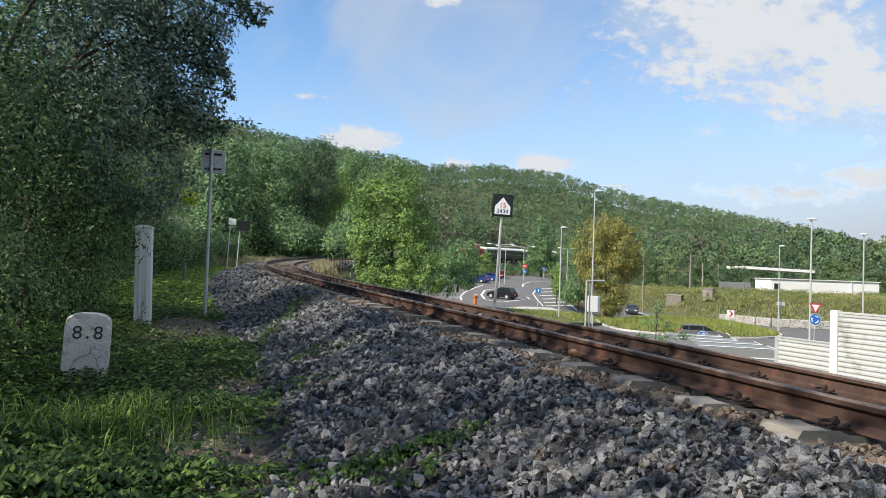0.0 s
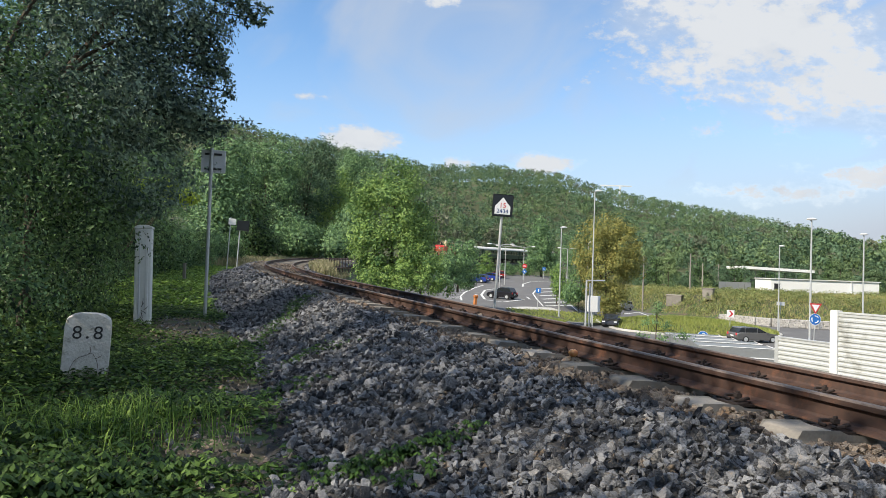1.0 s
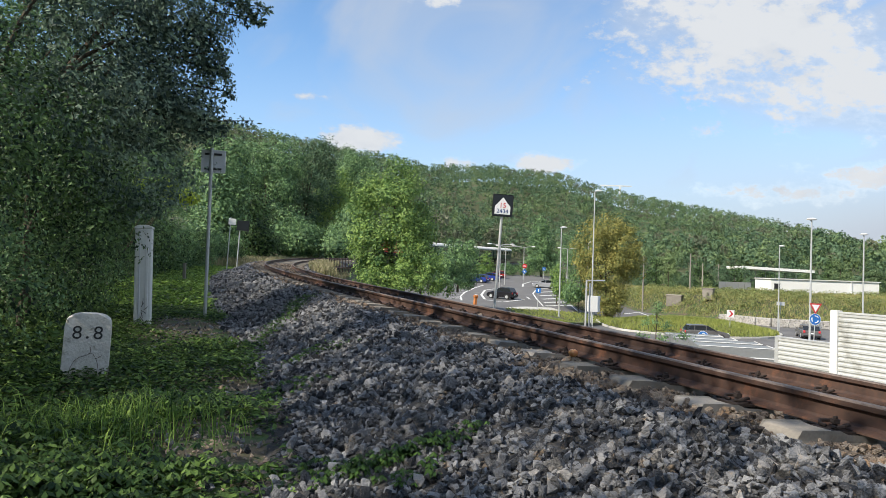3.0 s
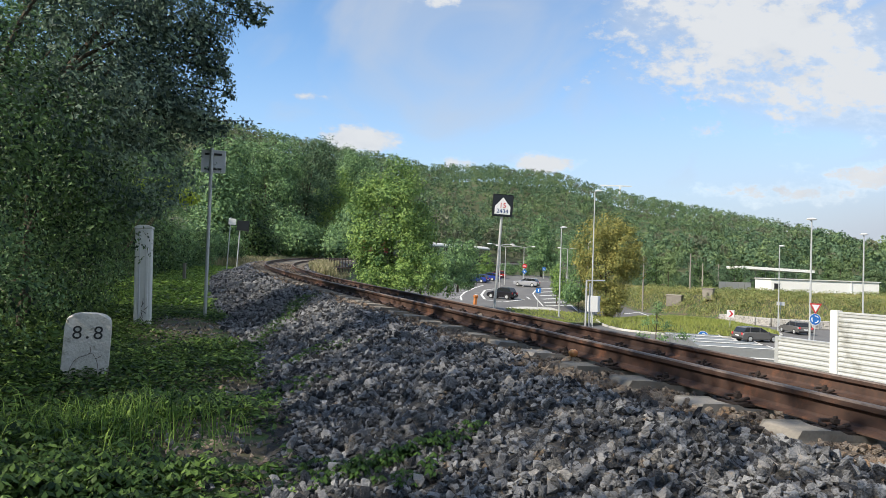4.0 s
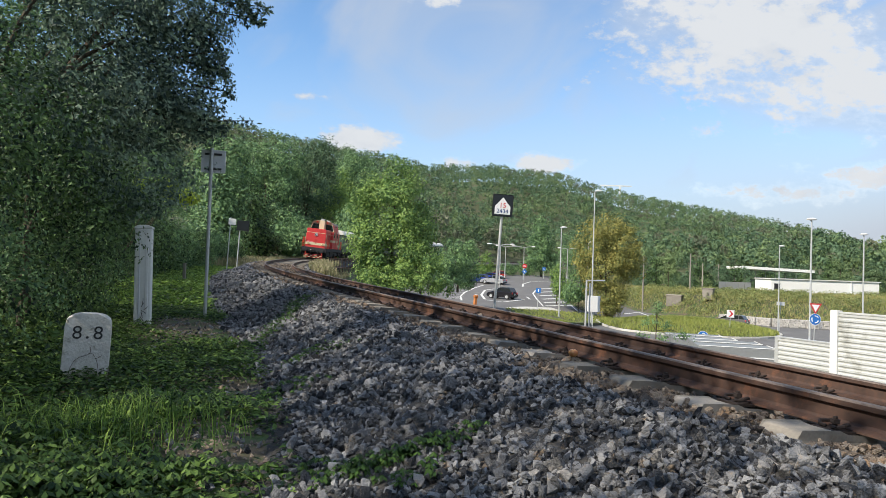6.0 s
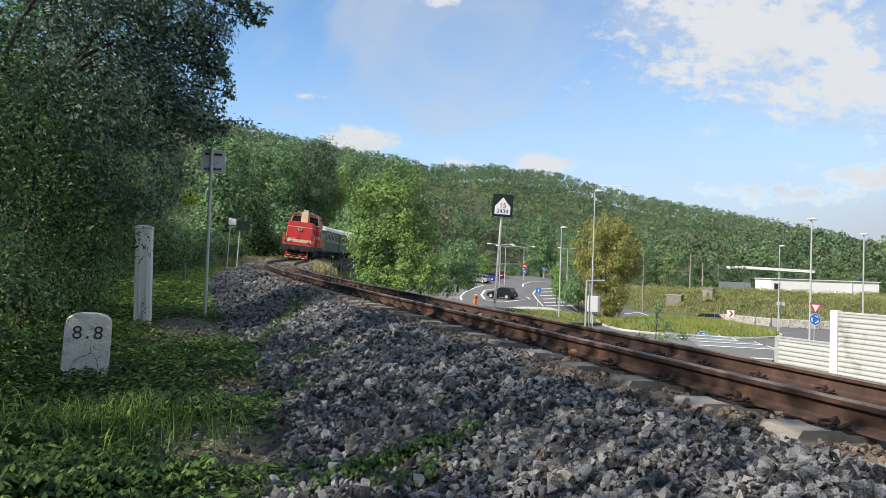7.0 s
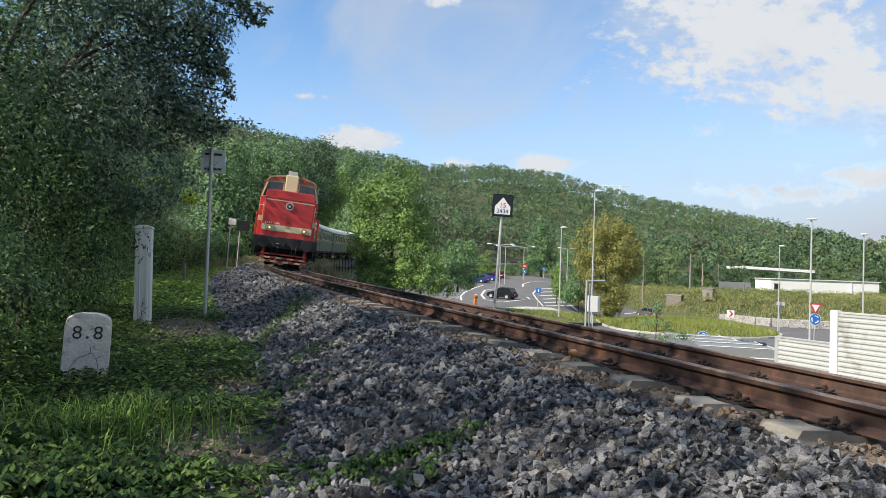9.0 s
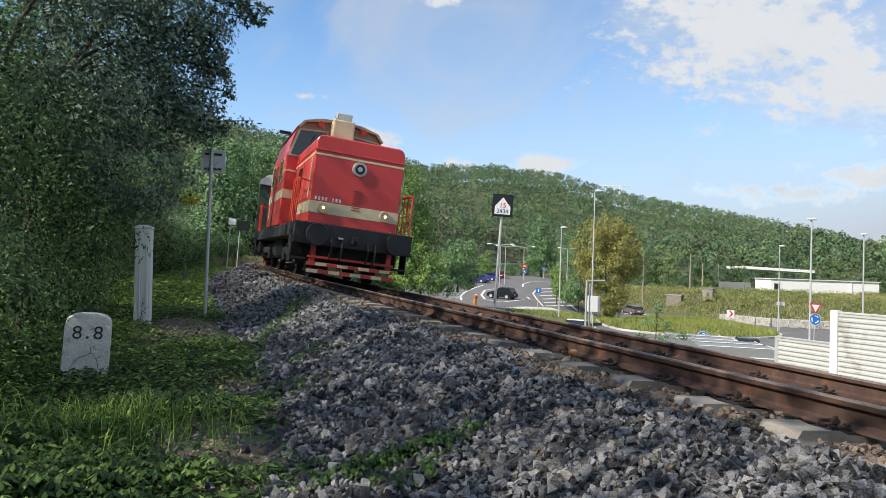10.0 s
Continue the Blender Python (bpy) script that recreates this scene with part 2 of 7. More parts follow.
M = dict(
    soil=mat("soil", (0.13, 0.10, 0.065), (0.055, 0.05, 0.03), 0.95, scale=0.9, fine=14, bump=0.6, spots=(0.05, 0.09, 0.022), spot_at=0.50),
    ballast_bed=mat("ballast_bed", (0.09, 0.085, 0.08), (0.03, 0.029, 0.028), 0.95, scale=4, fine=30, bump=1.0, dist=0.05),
    # loose stone: grey tinted with the blue of the shaded ballast
    stone=mat("crushed_stone", (0.285, 0.290, 0.302), (0.022, 0.024, 0.029), 0.9, scale=7, fine=130, bump=0.9, per="island", spots=(0.33, 0.24, 0.15), spot_at=0.66),
    stone_rusty=mat("rust_dusted_stone", (0.27, 0.225, 0.18), (0.07, 0.055, 0.046), 0.9, scale=7, fine=130, bump=0.9, per="island", spots=(0.25, 0.17, 0.11), spot_at=0.58),
    stone_piece=mat("crushed_stone_near", (0.31, 0.30, 0.29), (0.03, 0.032, 0.036), 0.9, scale=1.2, fine=6, bump=0.9, per="object", spots=(0.34, 0.25, 0.16), spot_at=0.64),
    rust=mat("rusty_steel", (0.105, 0.052, 0.034), (0.036, 0.026, 0.023), 0.75, 0.15, scale=1.1, fine=26, bump=0.25, spots=(0.20, 0.085, 0.045), spot_at=0.62, dist=0.006),
    railtop=mat("worn_rail_head", (0.22, 0.175, 0.15), (0.12, 0.09, 0.075), 0.6, 0.3, scale=2, fine=30, bump=0.05),
    iron=mat("dark_iron", (0.05, 0.035, 0.03), (0.025, 0.02, 0.018), 0.7, 0.4, scale=8, fine=50, bump=0.3),
    concrete=mat("weathered_concrete", (0.28, 0.255, 0.22), (0.17, 0.155, 0.13), 0.9, scale=3, fine=50, bump=0.35, per="object", spots=(0.20, 0.15, 0.10), spot_at=0.64, dist=0.008),
    asphalt=mat("asphalt", (0.145, 0.142, 0.14), (0.095, 0.093, 0.092), 0.85, scale=0.25, fine=20, bump=0.15, spots=(0.175, 0.172, 0.168), spot_at=0.6),
    paint_line=mat("road_paint", (0.72, 0.72, 0.70), (0.55, 0.55, 0.53), 0.7, scale=1.2, fine=20, bump=0.1),
    kerb=mat("kerb_stone", (0.52, 0.50, 0.46), (0.36, 0.35, 0.32), 0.85, scale=1.5, fine=24, bump=0.25, per="object"),
    # near leaves (vary 0.6): highlights and shaded gaps are put into the leaf tones
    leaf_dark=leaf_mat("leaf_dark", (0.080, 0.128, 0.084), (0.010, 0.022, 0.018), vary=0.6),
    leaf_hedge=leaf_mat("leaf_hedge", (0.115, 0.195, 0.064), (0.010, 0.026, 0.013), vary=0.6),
    leaf_bright=leaf_mat("leaf_bright", (0.30, 0.43, 0.110), (0.050, 0.125, 0.045)),
    # these yellow-green leaves carry the sunlight in their colour
    leaf_sunlit=leaf_mat("leaf_sunlit", (0.44, 0.52, 0.07), (0.22, 0.32, 0.045)),
    leaf_autumn=leaf_mat("leaf_autumn", (0.40, 0.35, 0.10), (0.11, 0.15, 0.05)),
    leaf_mid=leaf_mat("leaf_mid", (0.245, 0.385, 0.155), (0.040, 0.096, 0.055)),
    # haze blue and crown shade are put into the far, hill, olive leaf colours
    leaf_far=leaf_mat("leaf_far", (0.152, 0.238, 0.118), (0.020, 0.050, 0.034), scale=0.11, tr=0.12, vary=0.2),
    leaf_hill=leaf_mat("leaf_hill", (0.225, 0.305, 0.122), (0.034, 0.074, 0.040), scale=0.11, tr=0.12, vary=0.2),
    leaf_olive=leaf_mat("leaf_olive", (0.175, 0.185, 0.110), (0.055, 0.070, 0.048), scale=0.11, tr=0.12, vary=0.2),
    # overhanging crown: leaf colour lightened and blued for the lens veil over it
    leaf_over=leaf_mat("leaf_over", (0.220, 0.305, 0.210), (0.040, 0.070, 0.060), vary=0.6),
    grass=leaf_mat("grass", (0.29, 0.43, 0.085), (0.055, 0.120, 0.025), vary=0.6),
    grass_dry=leaf_mat("dry_grass", (0.360, 0.300, 0.189), (0.170, 0.190, 0.081)),
    creeper=leaf_mat("creeper", (0.150, 0.245, 0.055), (0.018, 0.042, 0.014), vary=0.6),
    bark=mat("bark", (0.10, 0.075, 0.05), (0.045, 0.035, 0.026), 0.95, scale=3, fine=18, bump=0.8),
    white_stone=mat("whitewashed_stone", (0.68, 0.66, 0.62), (0.44, 0.42, 0.38), 0.9, scale=6, fine=40, bump=0.5, spots=(0.24, 0.23, 0.19), spot_at=0.63),
    white_paint=mat("white_paint", (0.74, 0.74, 0.72), (0.60, 0.60, 0.58), 0.5, scale=2, fine=20, bump=0.08, spots=(0.5, 0.49, 0.45), spot_at=0.78),
    black_paint=mat("black_paint", (0.03, 0.03, 0.03), (0.015, 0.015, 0.015), 0.5, scale=4, fine=30, bump=0.1),
    zinc=mat("galvanised_steel", (0.50, 0.51, 0.51), (0.38, 0.39, 0.39), 0.5, 0.25, scale=3, fine=30, bump=0.1),
    sign_back=mat("sign_back", (0.62, 0.63, 0.65), (0.52, 0.53, 0.55), 0.5, 0.1, scale=4, fine=30, bump=0.08),
    red=mat("red_loco_paint", (0.56, 0.045, 0.045), (0.48, 0.038, 0.038), 0.38, scale=0.8, fine=12, bump=0.05, spots=(0.36, 0.034, 0.024), spot_at=0.66),
    red_dull=mat("red_bar_paint", (0.48, 0.05, 0.035), (0.30, 0.035, 0.03), 0.6, scale=3, fine=20, bump=0.1),
    cream=mat("cream_paint", (0.62, 0.55, 0.36), (0.50, 0.43, 0.28), 0.45, scale=1.5, fine=16, bump=0.06, spots=(0.35, 0.30, 0.20), spot_at=0.68),
    under=mat("sooty_frame", (0.030, 0.030, 0.033), (0.014, 0.014, 0.016), 0.65, 0.2, scale=2, fine=18, bump=0.25),
    coach_green=mat("coach_green", (0.075, 0.11, 0.085), (0.05, 0.08, 0.062), 0.42, scale=0.8, fine=12, bump=0.06),
    coach_roof=mat("coach_roof", (0.70, 0.70, 0.66), (0.54, 0.54, 0.50), 0.6, scale=0.8, fine=12, bump=0.1),
    dark_glass=mat("dark_glass", (0.02, 0.025, 0.03), (0.01, 0.012, 0.015), 0.06, scale=1, fine=8, bump=0, spec=0.8),
    cab_glass=glass_mat("cab_glass", (0.75, 0.82, 0.85)),
    lamp_glass=mat("lamp_glass", (1.0, 0.78, 0.38), (1.0, 0.74, 0.34), 0.2, scale=4, fine=20, bump=0, glow=2.2),
    sign_white=mat("sign_white", (0.80, 0.80, 0.80), (0.72, 0.72, 0.72), 0.4, scale=3, fine=20, bump=0),
    sign_red=mat("sign_red", (0.60, 0.03, 0.04), (0.50, 0.03, 0.04), 0.4, scale=3, fine=20, bump=0),
    sign_blue=mat("sign_blue", (0.02, 0.16, 0.50), (0.02, 0.13, 0.42), 0.4, scale=3, fine=20, bump=0),
    sign_navy=mat("sign_navy", (0.012, 0.05, 0.18), (0.01, 0.04, 0.15), 0.4, scale=3, fine=20, bump=0),
    sign_black=mat("sign_black", (0.012, 0.016, 0.02), (0.008, 0.01, 0.012), 0.4, scale=3, fine=20, bump=0),
    barrier=mat("aluminium_panel", (0.54, 0.55, 0.54), (0.42, 0.43, 0.42), 0.5, 0.1, scale=0.7, fine=10, bump=0.06, spots=(0.30, 0.30, 0.28), spot_at=0.62),
    grey_panel=mat("grey_panel", (0.23, 0.24, 0.24), (0.18, 0.19, 0.19), 0.5, 0.1, scale=0.6, fine=8, bump=0.06),
    plaster=mat("white_plaster", (0.80, 0.79, 0.76), (0.66, 0.65, 0.62), 0.8, scale=0.3, fine=6, bump=0.1),
    gabion=mat("gabion_stone", (0.48, 0.46, 0.42), (0.24, 0.23, 0.22), 0.9, scale=1.5, fine=14, bump=0.5, per="island"),
    tyre=mat("tyre", (0.03, 0.03, 0.03), (0.02, 0.02, 0.02), 0.85, scale=8, fine=40, bump=0.2),
    orange=mat("orange_paint", (0.62, 0.22, 0.05), (0.45, 0.15, 0.04), 0.6, scale=4, fine=20, bump=0.1),
    apple=mat("apple_skin", (0.50, 0.15, 0.06), (0.48, 0.30, 0.10), 0.4, scale=14, fine=40, bump=0.05),
)


# ---- builders ----
def link_mesh(name, bm, material, parent=None, smooth=False):
    me = bpy.data.meshes.new(name)
    bmesh.ops.recalc_face_normals(bm, faces=bm.faces)
    bm.to_mesh(me)
    bm.free()
    for m in (material if isinstance(material, (list, tuple)) else (material,)):
        me.materials.append(m)
    if smooth:
        me.shade_smooth()
    ob = new(name, me)
    ob.parent = parent
    return ob


def part(name, bm, material, parent, label="", smooth=False):
    return tagged(link_mesh(name, bm, material, parent, smooth), label)


def thing(name, m, label, category, group="", kind=""):
    e = new(name)
    e.matrix_world = m
    return tagged(e, label, category, group, kind)


def box(sx, sy, sz, at=(0, 0, 0), bevel=0.0, rot=None, bm=None, seg=1):
    """A box of that size, centred at 'at'."""
    own = bmesh.new()
    bmesh.ops.create_cube(own, size=1.0, matrix=Matrix.Diagonal((sx, sy, sz, 1)))
    if bevel:
        bmesh.ops.bevel(own, geom=own.edges[:], offset=bevel, segments=seg, affect="EDGES", profile=0.5)
    own.transform(Matrix.Translation(at) @ (rot or Matrix.Identity(4)))
    return merge(bm, own)


def tube(p, q, r, r2=None, n=12, bm=None, caps=True):
    p, q = Vector(p), Vector(q)
    own = bmesh.new()
    d = q - p
    bmesh.ops.create_cone(own, cap_ends=caps, segments=n, radius1=r, radius2=r if r2 is None else r2, depth=d.length)
    own.transform(Matrix.Translation((p + q) / 2) @ d.to_track_quat("Z", "Y").to_matrix().to_4x4())
    return merge(bm, own)


def merge(bm, own):
    if bm is None:
        return own
    me = bpy.data.meshes.new("t")
    own.to_mesh(me)
    own.free()
    bm.from_mesh(me)
    bpy.data.meshes.remove(me)
    return bm


def prism(points, depth, axis="y", at=(0, 0, 0), bevel=0.0, bm=None):
    """A closed outline of 2D points (x, z), pushed through along y (or (y, z) along x, (x, y) along z) by depth, centred."""
    own = bmesh.new()
    f = {"y": lambda a, b, d: (a, d, b), "x": lambda a, b, d: (d, a, b), "z": lambda a, b, d: (a, b, d)}[axis]
    lo = [own.verts.new(f(a, b, -depth / 2)) for a, b in points]
    hi = [own.verts.new(f(a, b, depth / 2)) for a, b in points]
    n = len(points)
    own.faces.new(lo), own.faces.new(hi[::-1])
    for i in range(n):
        own.faces.new((lo[i], lo[(i + 1) % n], hi[(i + 1) % n], hi[i]))
    if bevel:
        bmesh.ops.bevel(own, geom=own.edges[:], offset=bevel, segments=1, affect="EDGES", profile=0.5)
    own.transform(Matrix.Translation(at))
    return merge(bm, own)


def text_mesh(name, words, size, material, parent, m, depth=0.004):
    cu = bpy.data.curves.new(name, "FONT")
    cu.body, cu.size, cu.extrude, cu.align_x, cu.align_y = words, size, depth, "CENTER", "CENTER"
    tmp = bpy.data.objects.new("tmp", cu)
    me = bpy.data.meshes.new_from_object(tmp)
    bpy.data.objects.remove(tmp)
    me.materials.clear(); me.materials.append(material)
    ob = new(name, me)
    ob.parent, ob.matrix_local = parent, m
    return ob


def quick_mesh(name, verts, faces, material, smooth=False):
    """A mesh from numpy arrays: verts (n, 3), faces (m, k)."""
    me = bpy.data.meshes.new(name)
    nf, k = faces.shape
    me.vertices.add(len(verts)); me.loops.add(nf * k); me.polygons.add(nf)
    me.vertices.foreach_set("co", np.ascontiguousarray(verts, np.float32).ravel())
    me.loops.foreach_set("vertex_index", np.ascontiguousarray(faces, np.int32).ravel())
    me.polygons.foreach_set("loop_start", np.arange(0, nf * k, k, dtype=np.int32))
    me.polygons.foreach_set("use_smooth", np.full(nf, smooth, dtype=bool))
    me.update(calc_edges=True)
    for m in (material if isinstance(material, (list, tuple)) else (material,)):
        me.materials.append(m)
    return me


rng = np.random.default_rng(7)


def unit(n):
    v = rng.normal(size=(n, 3))
    return v / np.linalg.norm(v, axis=1, keepdims=True)


def leaves_at(P, size, normal=None, droop=0.3, slim=0.55, jitter=0.9):
    """Leaf blades (folded diamonds of two triangles each side) at the points P: verts, faces."""
    n = len(P)
    nr = unit(n) * jitter + (normal if normal is not None else 0) + np.array([0, 0, 0.35])
    nr /= np.linalg.norm(nr, axis=1, keepdims=True)
    a = np.cross(nr, unit(n)); a /= np.linalg.norm(a, axis=1, keepdims=True) + 1e-9
    a[:, 2] -= droop; a /= np.linalg.norm(a, axis=1, keepdims=True)
    b = np.cross(nr, a)
    L = (size * rng.uniform(0.6, 1.3, n))[:, None]
    V = np.stack([P, P + a * L * 0.5 + b * L * slim * 0.5 + nr * L * 0.08, P + a * L, P + a * L * 0.5 - b * L * slim * 0.5 + nr * L * 0.08], 1)
    F = np.arange(n * 4).reshape(n, 4)
    return V.reshape(-1, 3), F


def crown_points(blobs, clumps, per, spread, shell=0.75):
    """Points for leaves: clumps lie over the skins of ellipsoid blobs (cx, cy, cz, rx, ry, rz), leaves gather round each clump."""
    B = np.array(blobs, float)
    w = (B[:, 3] * B[:, 4] + B[:, 4] * B[:, 5] + B[:, 3] * B[:, 5]); w /= w.sum()
    idx = rng.choice(len(B), clumps, p=w)
    u = unit(clumps)
    rad = rng.uniform(shell, 1.08, clumps)[:, None]
    C = B[idx, :3] + u * B[idx, 3:] * rad
    sp = spread * rng.uniform(0.6, 1.3, clumps)
    ball = unit(clumps * per)
    ball[:, 2] = ball[:, 2] * 0.85 + 0.2
    P = np.repeat(C, per, 0) + ball * (np.repeat(sp, per) * rng.uniform(0.45, 1.0, clumps * per))[:, None]
    return P, np.repeat(u, per, 0) * 0.5 + ball * 1.1


def crown(name, blobs, clumps, per, spread, leaf, material, parent=None, shell=0.75, droop=0.3, label="", extra=None):
    P, N = crown_points(blobs, clumps, per, spread, shell)
    if extra is not None:
        P, N = np.concatenate([P, extra]), np.concatenate([N, extra * 0])
    V, F = leaves_at(P, leaf, N * 1.0, droop, 0.55, 0.42)
    ob = new(name, quick_mesh(name, V, F, material))
    ob.parent = parent
    return tagged(ob, label)


def trunk_bm(base, top, r, limbs=(), seed=1):
    """A tapered, bent trunk with limbs that end at the given points."""
    rd = random.Random(seed)
    bm = bmesh.new()
    base, top = Vector(base), Vector(top)
    pts = [base.lerp(top, i / 5) + Vector((rd.uniform(-1, 1), rd.uniform(-1, 1), 0)) * r * (0.8 if 0 < i < 5 else 0) for i in range(6)]
    for i in range(5):
        tube(pts[i], pts[i + 1], r * (1 - 0.16 * i), r * (1 - 0.16 * (i + 1)), 9, bm)
    for k, e in enumerate(limbs):
        s = pts[2 + k % 3]
        e = Vector(e)
        mid = s.lerp(e, 0.5) + Vector((0, 0, (e - s).length * 0.12))
        tube(s, mid, r * 0.42, r * 0.27, 7, bm); tube(mid, e, r * 0.27, r * 0.07, 7, bm)
    return bm


# ---- the railway line: plan, gradient and cant ----
S = np.arange(-40, 275, 0.1)
_k = np.interp(S, [0, 15, 32, 50, 75, 110, 160, 240], [-0.0039, 0.0045, 0.0081, 0.0032, 0.0070, 0.0060, 0.0034, 0.0034])
_k[S < 0] = 0.0
_i0 = int(np.argmin(abs(S)))
_th = np.concatenate([[0], np.cumsum((_k[1:] + _k[:-1]) * 0.05)])
TH = _th - _th[_i0] - 0.3804
_x, _y = np.cumsum(np.sin(TH) * 0.1), np.cumsum(np.cos(TH) * 0.1)
CANT, GRADE = 0.0878, 0.0187
NEAR = np.c_[_x - _x[_i0] + 2.0665, _y - _y[_i0] + 3.2431, 6.0 - 0.5717 + GRADE * S]
SIDE = np.c_[np.cos(TH) * math.cos(CANT), -np.sin(TH) * math.cos(CANT), np.full_like(TH, -math.sin(CANT))]
UP = np.c_[math.sin(CANT) * np.cos(TH), -math.sin(CANT) * np.sin(TH), np.full_like(TH, math.cos(CANT))]
AXIS = NEAR + 0.7535 * SIDE


def on_line(s, o=0.0, h=0.0):
    """Points s metres along the line, o to its right, h above the rails (arrays or numbers)."""
    P = AXIS + 0.0
    f = lambda A: np.stack([np.interp(s, S, A[:, i]) for i in range(3)], -1)
    o, h = np.asarray(o, float)[..., None], np.asarray(h, float)[..., None]
    return f(P) + f(SIDE) * o + f(UP) * h


def line_pose(s, o=0.0, h=0.0, back=0.0):
    """A pose on the line with y along it towards the camera, x to the left of the line as seen by the camera, over a wheelbase of back."""
    a, b = Vector(on_line(s - back / 2, o, h)), Vector(on_line(s + back / 2 + 1e-3, o, h))
    u = Vector([np.interp(s, S, UP[:, i]) for i in range(3)])
    y = (a - b).normalized()
    x = y.cross(u).normalized()
    z = x.cross(y)
    return Matrix.Translation((a + b) / 2) @ Matrix((x, y, z)).transposed().to_4x4()


def step(t):
    c = np.clip(t, 0, 1)
    return c * c * (3 - 2 * c)


def road_z(x, y):
    xs = x - 0.35 * np.maximum(0, y - 70)
    return (2.3 + 3.2 * step((y - 75) / 75)) * step((20 - xs) / 16)


def soft_noise(x, y, f, seed=0.0):
    return (np.sin(x * f + seed) * np.cos(y * f * 1.13 + 1.7 * seed) + 0.5 * np.sin(x * f * 2.3 + y * f * 1.9 + seed) + 0.3 * np.cos(y * f * 4.1 - x * f * 3.7 + 2 * seed)) / 1.8


def nearest(x, y):
    """Index of the nearest point of the line, and the signed offset to its right."""
    idx, off = np.empty(x.size, int), np.empty(x.size)
    A = AXIS[::5, :2]
    X = np.c_[x.ravel(), y.ravel()]
    for a in range(0, len(X), 4000):
        d = ((X[a:a + 4000, None] - A[None]) ** 2).sum(2)
        i = d.argmin(1) * 5
        v = X[a:a + 4000] - AXIS[i, :2]
        n = np.c_[np.cos(TH[i]), -np.sin(TH[i])]
        sg = np.sign((v * n).sum(1)); sg[sg == 0] = 1
        idx[a:a + 4000], off[a:a + 4000] = i, np.sqrt(d.min(1)) * sg
    return idx.reshape(x.shape), off.reshape(x.shape)


RIDGE_U = [-1.2, -0.6, -0.31, -0.14, -0.02, 0.07, 0.18, 0.29, 0.45, 0.60, 0.70, 0.9, 1.4]
RIDGE_H = [120, 100, 84, 74, 66, 71, 71, 57, 44, 31, 17, 6, 0]


def hill(x, y):
    d = np.hypot(x, y)
    u = np.where(y > 1, x / np.maximum(y, 1), np.where(x > 0, 9, -9))
    top = np.interp(u, RIDGE_U, RIDGE_H)
    return np.maximum(0, top - 12) * step((d - 175 - 60 * step((u + 0.05) / 0.3)) / 260) * step((1400 - d) / 700)


def bank_foot(x):
    return np.interp(x, [30, 37, 44, 56, 80, 130], [128, 101, 87, 83, 79, 74])


def bank(x, y):
    return (4.0 + 0.25 * soft_noise(x, y, 0.22)) * step((y - bank_foot(x) - 0.5) / 17) * step((x - 31) / 9) * (y > 20) * step((190 - np.hypot(x, y)) / 40)


def ground_z(x, y, paved_drop=0.0):
    i, o = nearest(x, y)
    zc = AXIS[i, 2]
    base = road_z(x, y) - paved_drop + bank(x, y) + 0.0
    right = zc - 0.75 - 0.62 * np.maximum(0, o - 2.2)
    hi, lo = np.maximum(right, base), np.minimum(right, base)
    right = hi
    left = zc - 0.60 + 0.02 * np.maximum(0, -o - 3.3) + 0.34 * np.clip(-o - 8, 0, 16) + 0.05 * soft_noise(x, y, 1.7, 0.4) * (np.abs(o) > 3)
    z = np.where(o > 0, right, left)
    end = step((S[i] - 195) / 45)
    z = z * (1 - end) + np.maximum(base, 8.5) * end
    z = np.where(np.abs(o) < 3.0, np.minimum(z, zc - 0.62 - 0.3 * step((3.0 - np.abs(o)) / 0.8)), z)
    return z + hill(x, y)


def gz(x, y):
    return float(ground_z(np.array([[float(x)]]), np.array([[float(y)]]))[0, 0])


def build_ground():
    ang = np.concatenate([np.linspace(-50, 50, 301), np.linspace(52, 308, 65)])
    a = np.radians(ang)
    r = 0.35 * 1.055 ** np.arange(0, 172)
    R, A = np.meshgrid(r, a, indexing="ij")
    X, Y = R * np.sin(A), R * np.cos(A)
    Z = ground_z(X, Y, 0.35)
    nr, na = X.shape
    V = np.concatenate([np.stack([X, Y, Z], -1).reshape(-1, 3), [[0, 0, Z[0].mean()]]])
    g = np.arange(nr * na).reshape(nr, na)
    q = np.stack([g[:-1], np.roll(g, -1, 1)[:-1], np.roll(g, -1, 1)[1:], g[1:]], -1).reshape(-1, 4)[:, ::-1]
    cap = np.stack([np.full(na, nr * na), np.roll(g[0], -1), g[0], g[0]], -1)
    me = quick_mesh("ground", V, q, M["soil"], True)
    tagged(new("ground", me), "brown earth and grass ground rising to a wooded hill", "ground", kind="structure")


def build_ballast_bed():
    s = np.arange(-12, 250, 0.25)
    o = np.array([-4.6, -4.2, -3.8, -3.45, -3.1, -2.7, -2.3, -1.9, -1.6, -1.4, -1.0, -0.4, 0.4, 1.0, 1.4, 1.7, 2.1, 2.5, 2.9, 3.3])
    Sg, O = np.meshgrid(s, o, indexing="ij")
    i = np.clip(((Sg - S[0]) / 0.1).astype(int), 0, len(S) - 1)
    P = AXIS[i] + SIDE[i] * O[..., None] / math.cos(CANT)
    P[..., 2] = bed_z(Sg, O, P[..., 0], P[..., 1])
    n, m = Sg.shape
    g = np.arange(n * m).reshape(n, m)
    q = np.stack([g[:-1, :-1], g[:-1, 1:], g[1:, 1:], g[1:, :-1]], -1).reshape(-1, 4)
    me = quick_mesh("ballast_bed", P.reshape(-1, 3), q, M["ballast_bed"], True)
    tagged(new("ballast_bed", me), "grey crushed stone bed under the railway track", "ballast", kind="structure")


